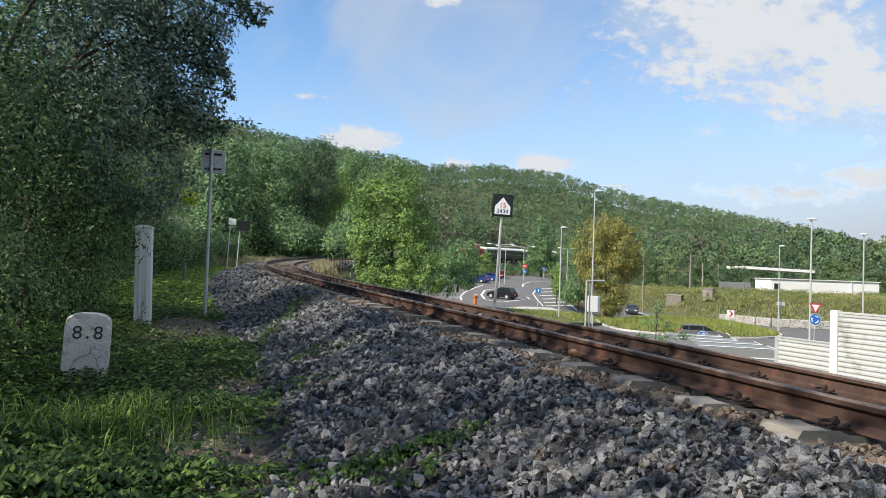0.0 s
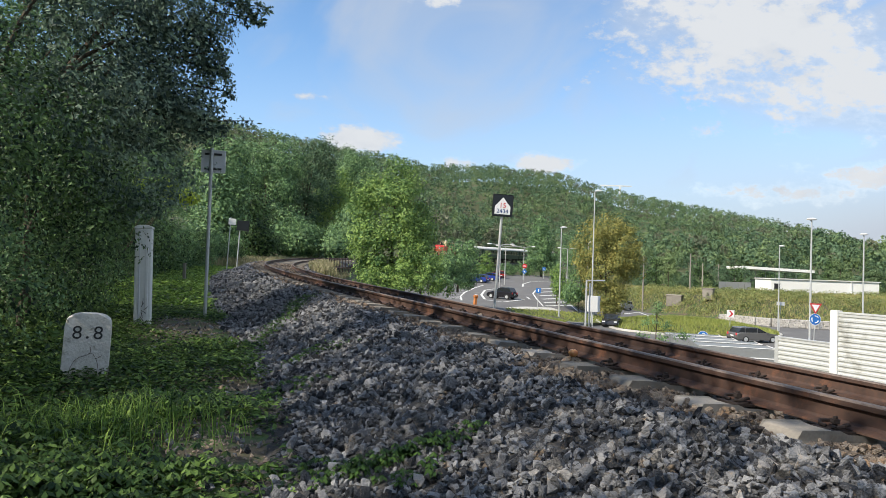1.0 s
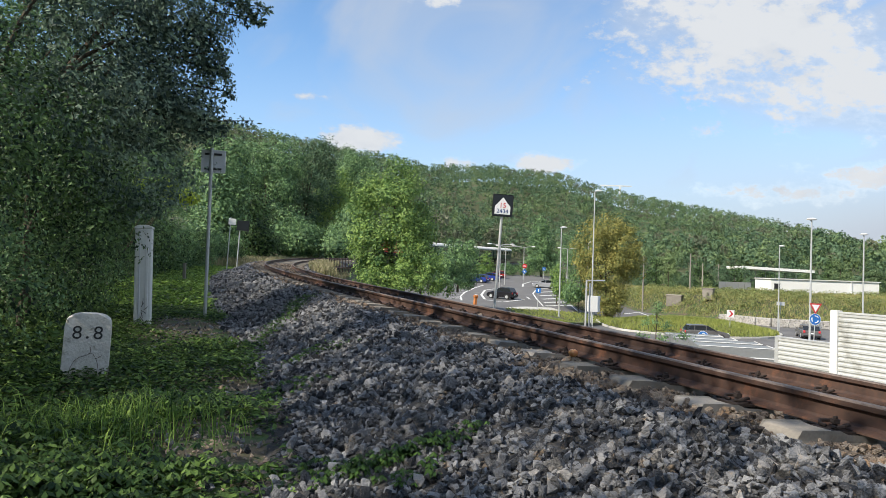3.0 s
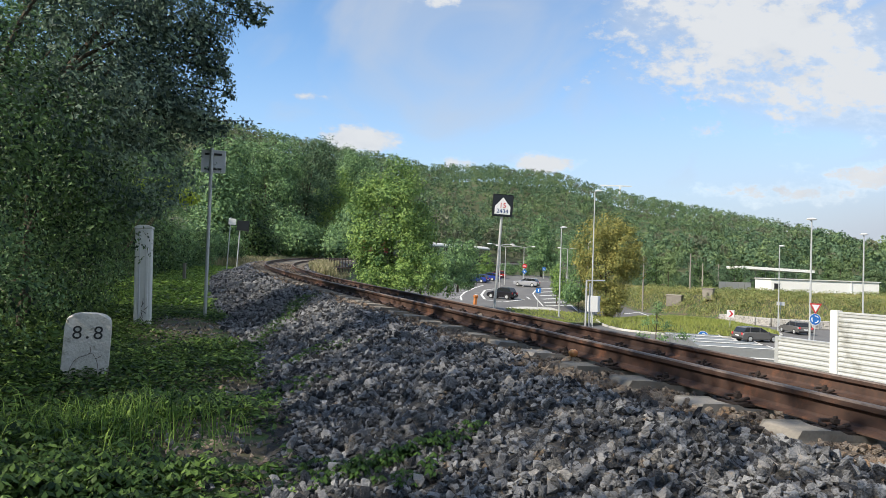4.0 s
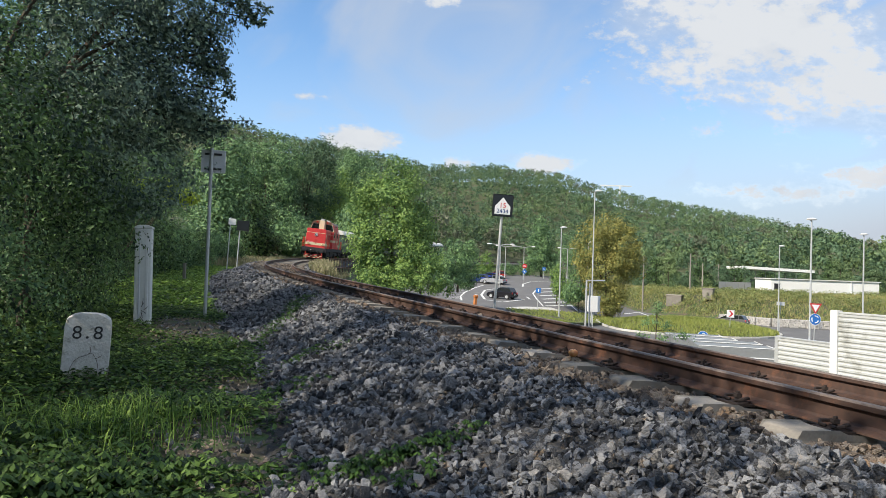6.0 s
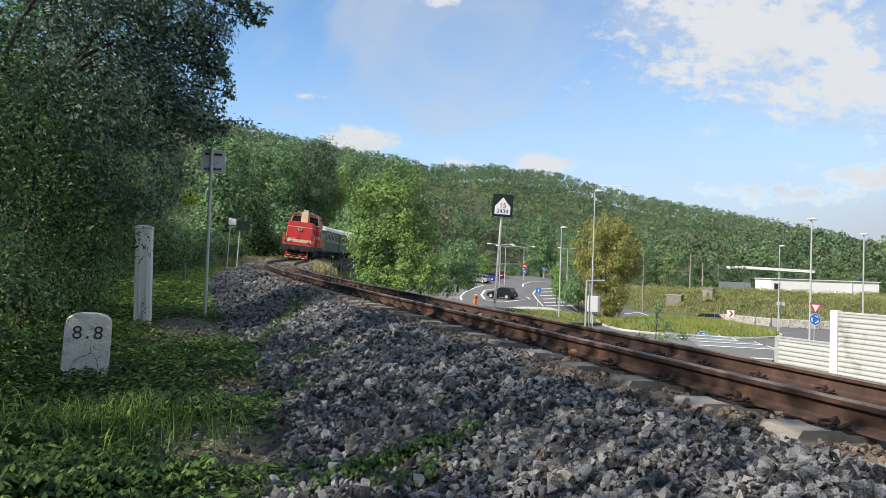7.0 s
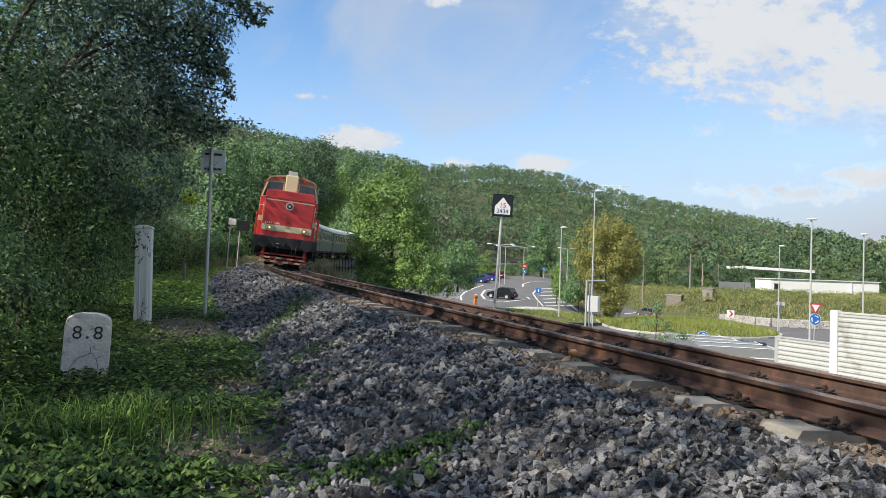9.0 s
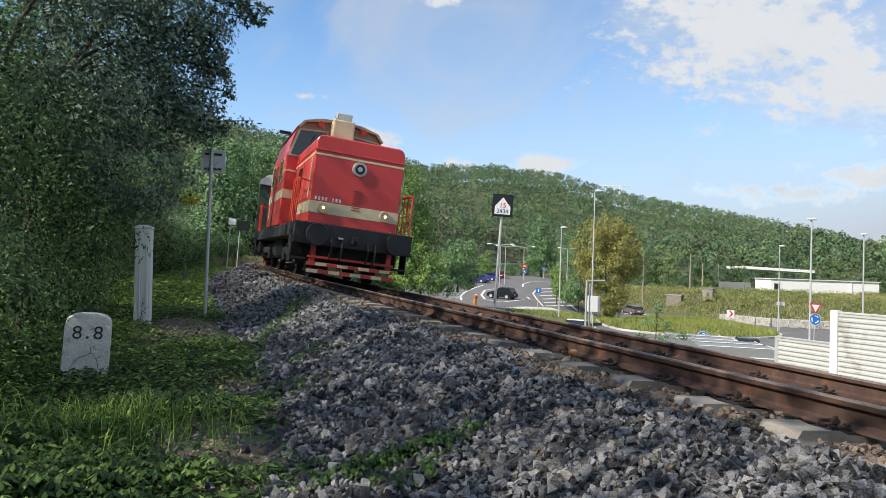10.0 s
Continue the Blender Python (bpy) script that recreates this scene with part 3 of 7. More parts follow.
def bed_z(s, o, x, y):
    """Height of the ballast: level with the sleepers between the rails, a shoulder, then a slope to the ground."""
    zc = np.interp(s, S, AXIS[:, 2])
    flat = zc - math.sin(CANT) * np.clip(o, -1.45, 1.45) - 0.20
    toe = zc - 0.64
    a = np.abs(o)
    wide = np.where(o < 0, 0.85 * step((7.0 - s) / 7.0), 0)
    a = np.where(a > 1.35, 1.35 + (a - 1.35) * 1.85 / (1.85 + wide), a)
    t = step((a - 1.35) / 1.85)
    lump = 0.035 * soft_noise(x, y, 2.2, 1.0) * step((a - 1.3) / 0.5) + 0.012 * soft_noise(x, y, 7.0, 2.0)
    z = flat * (1 - t) + toe * t + lump
    return np.where(a > 3.28, toe - 0.25, z)


build_ground()
build_ballast_bed()


def build_road():
    x, y = np.meshgrid(np.arange(-6, 100.1, 1.0), np.arange(30, 150.1, 1.0), indexing="ij")
    i, o = nearest(x, y)
    z = road_z(x, y)
    ok = (AXIS[i, 2] - 0.75 - 0.62 * np.maximum(0, o - 2.2) < z + 0.4) & (o > 0) & (bank(x, y) < 0.35)
    n, m = x.shape
    g = np.arange(n * m).reshape(n, m)
    q = np.stack([g[:-1, :-1], g[1:, :-1], g[1:, 1:], g[:-1, 1:]], -1)
    keep = ok[:-1, :-1] & ok[1:, :-1] & ok[1:, 1:] & ok[:-1, 1:]
    me = quick_mesh("road", np.stack([x, y, z], -1).reshape(-1, 3), q[keep], M["asphalt"], True)
    tagged(new("road", me), "grey asphalt road, roundabout and car park", "road", kind="structure")


build_road()


# ---- track ----
RAIL_PROFILE = [(-0.0625, -0.149), (0.0625, -0.149), (0.0625, -0.138), (0.022, -0.124), (0.009, -0.108), (0.008, -0.055), (0.014, -0.045), (0.034, -0.036), (0.036, -0.012),
                (0.030, -0.002), (0.018, 0.0), (-0.018, 0.0), (-0.030, -0.002), (-0.036, -0.012), (-0.034, -0.036), (-0.014, -0.045), (-0.008, -0.055), (-0.009, -0.108), (-0.022, -0.124), (-0.0625, -0.138)]


def build_rail(o, parent):
    s = np.concatenate([np.arange(-12, 60, 0.3), np.arange(60, 250, 1.0)])
    pr = np.array(RAIL_PROFILE)
    P = on_line(np.repeat(s, len(pr)), np.tile(pr[:, 0] + o, len(s)), np.tile(pr[:, 1], len(s)))
    k = len(pr)
    g = np.arange(len(s) * k).reshape(len(s), k)
    q = np.stack([g[:-1], np.roll(g, -1, 1)[:-1], np.roll(g, -1, 1)[1:], g[1:]], -1)
    me = quick_mesh("rail", P, q.reshape(-1, 4), [M["rust"], M["railtop"]], False)
    idx = np.zeros((len(s) - 1, k), np.int32); idx[:, 8:13] = 1
    me.polygons.foreach_set("material_index", idx.ravel())
    ob = new("rail", me)
    ob.parent = parent
    return tagged(ob, "rusty brown steel rail with a worn top")


def build_track():
    tr = thing("railway_track", Matrix.Identity(4), "single railway track, rusty rails on concrete sleepers, curving", "railway track", kind="structure")
    for o in (-0.7535, 0.7535):
        build_rail(o, tr)
    bm = bmesh.new()
    # a sleeper: wide ends, rail seats a little lower, waisted middle
    prof = [(-1.25, 0.0), (-1.22, 0.035), (-0.98, 0.04), (-0.92, 0.022), (-0.58, 0.022), (-0.50, -0.01), (0.50, -0.01), (0.58, 0.022), (0.92, 0.022), (0.98, 0.04), (1.22, 0.035), (1.25, 0.0), (1.25, -0.15), (-1.25, -0.15)]
    prism(prof, 0.27, "y", bm=bm)
    top = [v for v in bm.verts if v.co.z > -0.05]
    for v in top:
        v.co.y *= 0.80
    bmesh.ops.bevel(bm, geom=[e for e in bm.edges if all(v.co.z > -0.1 for v in e.verts)], offset=0.008, segments=1, affect="EDGES")
    sl = part("sleeper", bm, M["concrete"], tr)
    sleeper_me = sl.data
    # fastening: rib plate, bolt with nut, and a bent spring clip
    bm = box(0.16, 0.15, 0.018, (0, 0, 0.008), 0.003)
    tube((0, 0, 0.01), (0, 0, 0.075), 0.012, n=8, bm=bm)
    tube((0, 0, 0.04), (0, 0, 0.062), 0.024, n=6, bm=bm)
    for sy in (-1, 1):
        pts = [(-0.035, sy * 0.02, 0.035), (-0.03, sy * 0.05, 0.045), (0.02, sy * 0.065, 0.04), (0.045, sy * 0.045, 0.028), (0.04, sy * 0.015, 0.025)]
        for p, q in zip(pts, pts[1:]):
            tube(p, q, 0.009, n=6, bm=bm)
    clip_me = None
    nclip = 0
    s = -6.0
    first = True
    k = 0
    while s < 118:
        m = line_pose(s, 0, -0.186 + 0.006 * math.sin(k * 2.7))
        if first:
            sl.matrix_local = m
            first = False
        else:
            ob = new("sleeper", sleeper_me)
            ob.parent, ob.matrix_local = tr, m
        if s < 24:
            for o in (-0.7535 - 0.115, -0.7535 + 0.115, 0.7535 - 0.115, 0.7535 + 0.115):
                if clip_me is None:
                    c = part("rail_clip", bm, M["iron"], tr)
                    clip_me = c.data
                else:
                    c = new("rail_clip", clip_me)
                    c.parent = tr
                turn = 180 if o in (-0.7535 + 0.115, 0.7535 + 0.115) else 0
                c.matrix_local = line_pose(s, o, -0.160) @ pose(0, 0, 0, 0, 0, turn)
        s += 0.6
        k += 1
    return tr


build_track()


def rock_variants(n, seed, pts=11):
    rd = random.Random(seed)
    out = []
    for _ in range(n):
        bm = bmesh.new()
        for _ in range(pts):
            v = Vector((rd.gauss(0, 1), rd.gauss(0, 1), rd.gauss(0, 1))).normalized() * rd.uniform(0.75, 1.0)
            bm.verts.new((v.x * 1.0, v.y * rd.uniform(0.72, 0.9), v.z * 0.68))
        r = bmesh.ops.convex_hull(bm, input=bm.verts)
        bmesh.ops.delete(bm, geom=list({v for v in r["geom_interior"] + r["geom_unused"] if isinstance(v, bmesh.types.BMVert)}), context="VERTS")
        bmesh.ops.triangulate(bm, faces=bm.faces)
        bm.normal_update()
        bm.verts.index_update()
        out.append((np.array([v.co[:] for v in bm.verts]), np.array([[v.index for v in f.verts] for f in bm.faces])))
        bm.free()
    return out


ROCKS = rock_variants(12, 3, 10)


def rocks_joined(name, P, size, material):
    """Stones at the points P as one mesh."""
    Vs, Fs, base = [], [], 0
    which = rng.integers(0, len(ROCKS), len(P))
    for k, (v, f) in enumerate(ROCKS):
        sel = np.nonzero(which == k)[0]
        n = len(sel)
        if not n:
            continue
        q = rng.normal(size=(n, 4)); q /= np.linalg.norm(q, axis=1, keepdims=True)
        w, x, y, z = q.T
        Rm = np.stack([1 - 2 * (y * y + z * z), 2 * (x * y - w * z), 2 * (x * z + w * y), 2 * (x * y + w * z), 1 - 2 * (x * x + z * z), 2 * (y * z - w * x),
                       2 * (x * z - w * y), 2 * (y * z + w * x), 1 - 2 * (x * x + y * y)], -1).reshape(n, 3, 3)
        VV = np.einsum("nij,kj->nki", Rm, v) * size[sel][:, None, None] + P[sel][:, None]
        Vs.append(VV.reshape(-1, 3))
        Fs.append((f[None] + (np.arange(n) * len(v))[:, None, None] + base).reshape(-1, 3))
        base += n * len(v)
    return new(name, quick_mesh(name, np.concatenate(Vs), np.concatenate(Fs), material))


def build_ballast_stones():
    s_, o_, r_ = [], [], []
    for a, b, dens, r in ((-4, -1.3, 420, 0.040), (-1.3, 6, 1250, 0.026), (6, 13, 800, 0.029), (13, 24, 300, 0.040), (24, 45, 75, 0.065)):
        n = int((b - a) * 6.1 * dens)
        s_.append(rng.uniform(a, b, n)); o_.append(rng.uniform(-4.2, 1.9, n)); r_.append(r * rng.lognormal(0, 0.32, n))
    s, o, r = np.concatenate(s_), np.concatenate(o_), np.minimum(np.concatenate(r_), 0.085)
    i = np.clip(((s - S[0]) / 0.1).astype(int), 0, len(S) - 1)
    P = AXIS[i] + SIDE[i] * (o / math.cos(CANT))[:, None] + np.c_[np.sin(TH[i]), np.cos(TH[i]), 0 * s] * ((s - S[i]))[:, None]
    P[:, 2] = bed_z(s, o, P[:, 0], P[:, 1])
    # the toe is ragged, and some stones lie on the path
    edge = -3.12 - 0.4 * step((3.0 - s) / 3.0) + 0.22 * soft_noise(P[:, 0], P[:, 1], 1.3, 0.7)
    far = o < edge
    keep = ~far | (rng.uniform(size=len(s)) < 0.05)
    # none on rails or sleeper tops
    along = np.abs(((s + 6.0 + 0.3) % 0.6) - 0.3)
    on_sleeper = (along < 0.125) & (np.abs(o) < 1.25)
    on_rail = np.abs(np.abs(o) - 0.7535) < 0.10
    keep &= ~on_rail & ~(on_sleeper & (rng.uniform(size=len(s)) > 0.04))
    P[:, 2] = np.where(P[:, 2] < ground_z(P[:, 0], P[:, 1]), ground_z(P[:, 0], P[:, 1]) + 0.01, P[:, 2])
    s, o, r, P = s[keep], o[keep], r[keep], P[keep]
    P[:, 2] += rng.uniform(-0.2, 0.75, len(s)) * r
    r = np.where(np.abs(o) < 1.3, r * 0.8, r)
    # the stones that lie nearest, on the open shoulder, are pieces of their own
    near = np.nonzero((s > -1.4) & (s < 1.6) & (o < -1.5) & (o > -3.0))[0]
    near = near[np.argsort(-r[near])][:280]
    rest = np.ones(len(s), bool); rest[near] = False
    heap = thing("ballast_shoulder", Matrix.Identity(4), "sloping shoulder of loose grey crushed stones beside the track", "ballast", kind="structure")
    dusty = np.abs(o) + 0.25 * soft_noise(P[:, 0], P[:, 1], 3.0, 0.2) < 1.45
    for sel, m, lab in ((rest & ~dusty, "stone", "grey crushed stones"), (rest & dusty, "stone_rusty", "crushed stones browned by rust dust")):
        st = rocks_joined("loose_stones", P[sel], r[sel], M[m])
        st.parent = heap
        tagged(st, lab, kind="stuff")
    meshes = []
    for v, f in ROCKS:
        me = quick_mesh("ballast_stone", v * 1.0, f, M["stone_piece"])
        meshes.append(me)
    for k in near:
        ob = new("ballast_stone", meshes[k % len(meshes)])
        ob.parent = heap
        q = Euler(rng.uniform(0, 6.28, 3))
        ob.matrix_local = Matrix.LocRotScale(P[k], q, Vector((1, 1, 1)) * float(r[k]))


build_ballast_stones()


# ---- plants ----
def tree(name, label, at, top, r, blobs, clumps, per, spread, leaf, material, group="", category="tree", shell=0.75, seed=1, droop=0.3, limbs=5, twigs=None, stems=()):
    t = thing(name, Matrix.Identity(4), label, category, group)
    rd = random.Random(seed)
    ends = [(b[0] + rd.uniform(-0.4, 0.4) * b[3], b[1] + rd.uniform(-0.4, 0.4) * b[4], b[2] + rd.uniform(-0.3, 0.4) * b[5]) for b in blobs[:limbs]]
    bm = trunk_bm((at[0], at[1], at[2] - 0.3), top, r, ends, seed)
    for p, q in stems:
        tube(p, q, 0.016, 0.004, 6, bm)
    part("trunk", bm, M["bark"], t)
    crown("crown", blobs, clumps, per, spread, leaf, material, t, shell, droop, "", twigs)
    return t


def plants_by_the_line():
    # the hedge: a wall of shrubs that runs along the path, and goes on behind the viewer
    k = 0
    for s in np.arange(-7, 62, 1.5):
        far = s > 22
        P = on_line(float(s), -6.1 - 0.35 * math.sin(s * 1.3) - 3.6 * float(step((5.0 - s) / 4.0)))
        x, y = float(P[0]), float(P[1])
        z = gz(x, y)
        n = 3 if not far else 2
        blobs = [(x + rng.uniform(-.3, .3), y + rng.uniform(-.4, .4), z + 0.55 + 0.95 * j, 1.05 + rng.uniform(-.15, .25), 1.15, 0.9) for j in range(n)]
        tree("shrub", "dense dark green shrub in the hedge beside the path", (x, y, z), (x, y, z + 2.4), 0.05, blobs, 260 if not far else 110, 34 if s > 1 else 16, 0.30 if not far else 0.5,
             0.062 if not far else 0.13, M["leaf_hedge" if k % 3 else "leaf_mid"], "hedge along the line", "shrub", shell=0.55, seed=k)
        k += 1
    # tall trees behind the hedge
    # below s = 11 they stand unseen, placed to dapple the track with shade
    for s, o, h, rr in ((-11, -9.5, 9, 2.4), (-3.6, -10.2, 7.5, 2.3), (-7.5, -9.6, 8.0, 2.5), (-1.5, -10.8, 9.5, 2.4), (1.4, -10.4, 12, 2.4), (4, -9.8, 12, 2.4), (9.5, -10.5, 12.5, 2.6), (13.0, -10.5, 15.0, 2.9), (17, -9.5, 15.0, 3.1), (22.5, -9.0, 14.0, 3.2), (28, -9.5, 12.0, 3.0), (36, -9.5, 10.0, 2.8), (44, -10, 9.0, 2.8), (52, -10, 9, 3.0)):
        P = on_line(float(s), o)
        x, y = float(P[0]), float(P[1])
        z = gz(x, y)
        blobs = [(x + rng.uniform(-1, 1), y + rng.uniform(-1.3, 1.3), z + h * f, rr * g, rr * g, rr * g * 0.9) for f, g in ((0.32, 0.75), (0.45, 0.95), (0.58, 1.0), (0.74, 0.95), (0.9, 0.62))]
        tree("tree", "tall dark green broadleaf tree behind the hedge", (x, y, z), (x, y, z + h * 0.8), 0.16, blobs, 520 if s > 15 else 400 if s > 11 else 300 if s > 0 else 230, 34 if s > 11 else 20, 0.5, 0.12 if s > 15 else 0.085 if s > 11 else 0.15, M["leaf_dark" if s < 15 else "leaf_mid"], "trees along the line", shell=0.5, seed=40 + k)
        k += 1
    # the big tree whose branches reach over the path
    blobs = [(-6.04, 9.30, 9.13, 1.7, 1.8, 1.8), (-5.87, 11.00, 9.35, 1.5, 1.6, 1.6), (-4.94, 11.30, 9.59, 0.85, 1.2, 1), (-4.63, 11.20, 10.26, 0.75, 1, 0.7), (-5.14, 11.20, 8.50, 1, 1.2, 0.8), (-5.82, 9.60, 7.71, 1.1, 1.2, 1),
             (-5.80, 11.00, 11.72, 2.2, 2.2, 1.8), (-4.26, 11.20, 9.73, 0.3, 0.6, 0.45), (-4.67, 11.50, 8.49, 0.75, 0.9, 0.38), (-5.48, 11.20, 7.45, 1.1, 1.2, 0.8), (-4.11, 11.00, 11.09, 0.75, 1, 0.55)]
    at = on_line(8.4, -8.0)
    x, y = float(at[0]), float(at[1])
    # its outer twigs, each a spray of single leaves
    sprays, stems = [], []
    for a, b, n in (((-4.22, 11.20, 9.88), (-3.77, 11.20, 9.08), 190), ((-4.17, 11.00, 10.30), (-3.19, 11.00, 10.18), 260), ((-3.88, 11.00, 10.46), (-3.12, 11.00, 10.40), 220), ((-4.63, 11.40, 8.47), (-3.43, 11.40, 8.52), 170),
                    ((-4.52, 11.30, 9.10), (-3.77, 11.30, 8.97), 170), ((-4.40, 11.30, 8.75), (-3.98, 11.30, 8.70), 110), ((-4.64, 11.30, 9.50), (-3.91, 11.30, 9.34), 180), ((-4.52, 11.20, 9.97), (-3.93, 11.20, 9.59), 160),
                    ((-4.05, 11.00, 10.80), (-3.39, 11.00, 10.28), 220), ((-4.76, 11.50, 8.28), (-3.91, 11.50, 8.44), 150)):
        a, b = np.array(a), np.array(b)
        f = rng.uniform(0, 1, n) ** 0.8
        P = a + (b - a) * f[:, None] + rng.normal(size=(n, 3)) * (0.13 * (1.02 - 0.8 * f))[:, None] + np.array([0, 0, -0.05]) * (f ** 2)[:, None]
        sprays.append(P)
        stems.append((a, b))
    tree("tree", "large dark green tree leaning over the path, leaves in shade", (x, y, gz(x, y)), (-6.25, 11.30, 9.94), 0.13, blobs, 1150, 50, 0.36, 0.082, M["leaf_over"], "trees along the line", shell=0.62, seed=77, limbs=11, twigs=np.concatenate(sprays), stems=stems)
    # yellow-green sprays in a gap of the hedge, the sun put into their leaf colour
    P = on_line(17.0, -6.4)
    x, y = float(P[0]), float(P[1])
    tree("shrub", "yellow-green shrub in a gap of the hedge, sunlight in its leaf colour", (x, y, gz(x, y)), (-7.66, 18.00, 7.58), 0.04, [(-7.74, 18.00, 7.93, 0.22, 0.3, 0.32), (-7.28, 18.00, 7.75, 0.35, 0.3, 0.16), (-8.24, 17.50, 7.97, 0.2, 0.3, 0.2), (-7.31, 18.50, 7.73, 0.3, 0.3, 0.1)], 90, 20, 0.22, 0.09, M["leaf_sunlit"], "hedge along the line", "shrub", shell=0.2, seed=5)


def plants_beyond():
    mk = lambda *a, **k: tree(*a, **k)
    # bright tree on the inside of the bend, with low shrubs at its foot
    z = 4.6
    mk("tree", "bright green young tree beside the bend of the track", (-3.20, 40.00, z), (-3.08, 40.00, 11.07), 0.14,
       [(-3.36, 40.00, 9.31, 2.3, 2.3, 2.2), (-2.91, 40.00, 11.26, 1.35, 1.4, 1.5), (-4.81, 40.00, 10.48, 0.8, 1, 1.3), (-4.40, 39.00, 7.48, 1.35, 1.6, 1.5), (-1.76, 40.00, 8.66, 1.2, 1.5, 1.8), (-3.19, 39.00, 6.84, 2, 1.8, 1.7)], 260, 90, 0.72, 0.17, M["leaf_bright"], "trees inside the bend", shell=0.6, seed=11)
    mk("shrub", "green shrub at the foot of the young tree", (-1.21, 38.00, z - .4), (-1.26, 38.00, 6.22), 0.06, [(-1.59, 38.00, 6.21, 1.3, 1.3, 1.2), (-0.58, 38.00, 5.91, 0.85, 1, 1), (-2.66, 37.00, 5.68, 1.2, 1, 0.7), (-0.81, 39.00, 6.92, 0.7, 1, 0.7), (-2.96, 37.00, 5.25, 1.9, 1.2, 0.6), (-1.18, 37.00, 5.09, 1.3, 1.2, 0.6), (-4.67, 39.00, 5.69, 0.9, 1, 0.8), (0.12, 40.00, 4.96, 0.8, 1, 0.5)], 260, 52, 0.42, 0.14, M["leaf_bright"], "trees inside the bend", "shrub", shell=0.6, seed=12)
    mk("tree", "dark green tree behind the bend shrubs", (1.53, 62.00, 4.2), (1.40, 62.00, 8.11), 0.12, [(1.70, 62.00, 7.31, 1.7, 1.7, 1.9), (0.63, 60.00, 6.44, 1.6, 1.6, 1.8), (2.71, 66.00, 6.56, 1, 1.2, 1.6), (0.42, 60.00, 5.13, 1.6, 1.5, 1), (2.46, 66.00, 5.28, 1.2, 1.5, 1)], 240, 50, 0.6, 0.22, M["leaf_mid"], "trees inside the bend", shell=0.6, seed=13)
    # outside of the bend
    for i, (bl, leafm, lab) in enumerate((
            ([(-28.95, 104.00, 18.43, 5.5, 5.5, 6.5), (-31.02, 106.00, 21.41, 3.4, 4, 4), (-26.84, 106.00, 21.57, 3.6, 4, 4.5)], "leaf_mid", "large green tree beyond the bend"),
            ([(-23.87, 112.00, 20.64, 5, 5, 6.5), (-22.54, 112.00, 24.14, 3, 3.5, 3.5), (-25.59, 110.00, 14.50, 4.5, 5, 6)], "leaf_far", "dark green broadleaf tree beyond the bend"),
            ([(-20.22, 118.00, 14.86, 3.6, 4, 4.2), (-19.68, 120.00, 19.26, 3.6, 4, 4.5), (-21.00, 112.00, 10.91, 2.6, 3, 3)], "leaf_bright", "light green tree beyond the bend"),
            ([(-15.67, 104.00, 10.25, 2.6, 3, 2.6), (-16.93, 100.00, 8.70, 2, 2.5, 1.8), (-14.86, 106.00, 12.69, 2.2, 3, 2.6)], "leaf_mid", "low green tree beside the bend"),
            ([(-17.15, 128.00, 21.97, 4.4, 5, 6), (-18.96, 128.00, 25.29, 2.6, 3, 3.4)], "leaf_mid", "green tree beyond the bend"),
            ([(-26.11, 84.00, 11.51, 3.2, 3.5, 4), (-27.66, 86.00, 15.39, 2.4, 3, 3), (-23.00, 80.00, 8.52, 2.2, 2.5, 2.2)], "leaf_hedge", "green tree beside the line"),
            ([(-24.86, 100.00, 10.16, 4.2, 4, 3.6), (-21.33, 100.00, 9.42, 2.6, 3, 2.4)], "leaf_mid", "green shrubby tree beyond the bend"),
            ([(-25.22, 74.00, 16.63, 2.8, 3, 3.4), (-24.67, 72.00, 12.54, 2.6, 3, 3.4), (-24.73, 70.00, 8.65, 3, 3, 3)], "leaf_mid", "dark green tree beside the line"))):
        c = bl[0]
        zz = gz(c[0], c[1])
        mk("tree", lab, (c[0], c[1], zz), (c[0], c[1], c[2] + 2), 0.22, bl, 135, 105, 1.75, 0.40, M[leafm], "trees beyond the bend", shell=0.6, seed=20 + i)
    # by the road
    mk("tree", "round tree turning autumn yellow beside the road", (21.35, 84.00, gz(21.35, 84.00)), (21.34, 84.00, 9.56), 0.22,
       [(19.48, 84.00, 10.23, 2.6, 3, 3), (22.80, 84.00, 9.62, 2.9, 3, 3.2), (21.78, 84.00, 11.93, 2.3, 2.6, 1.8), (20.44, 83.00, 6.60, 3, 3, 3), (23.96, 84.00, 7.46, 1.9, 2.5, 2.4), (21.61, 83.00, 3.75, 2.4, 2.4, 2.4), (18.07, 84.00, 8.34, 1.2, 1.6, 2.2), (21.52, 83.00, 1.72, 1.5, 1.6, 1.5)], 430, 62, 0.95, 0.27, M["leaf_autumn"], "roadside trees", shell=0.6, seed=31)
    mk("tree", "slender dark green tree near the viaduct line", (21.11, 138.00, gz(21.11, 138.00)), (20.84, 138.00, 14.96), 0.2, [(21.04, 138.00, 8.69, 3.6, 3.6, 2.6), (20.94, 138.00, 11.94, 2.9, 3, 2.8), (20.71, 138.00, 15.20, 1.6, 2, 2.6)], 420, 24, 0.9, 0.4, M["leaf_mid"], "roadside trees", shell=0.5, seed=32)
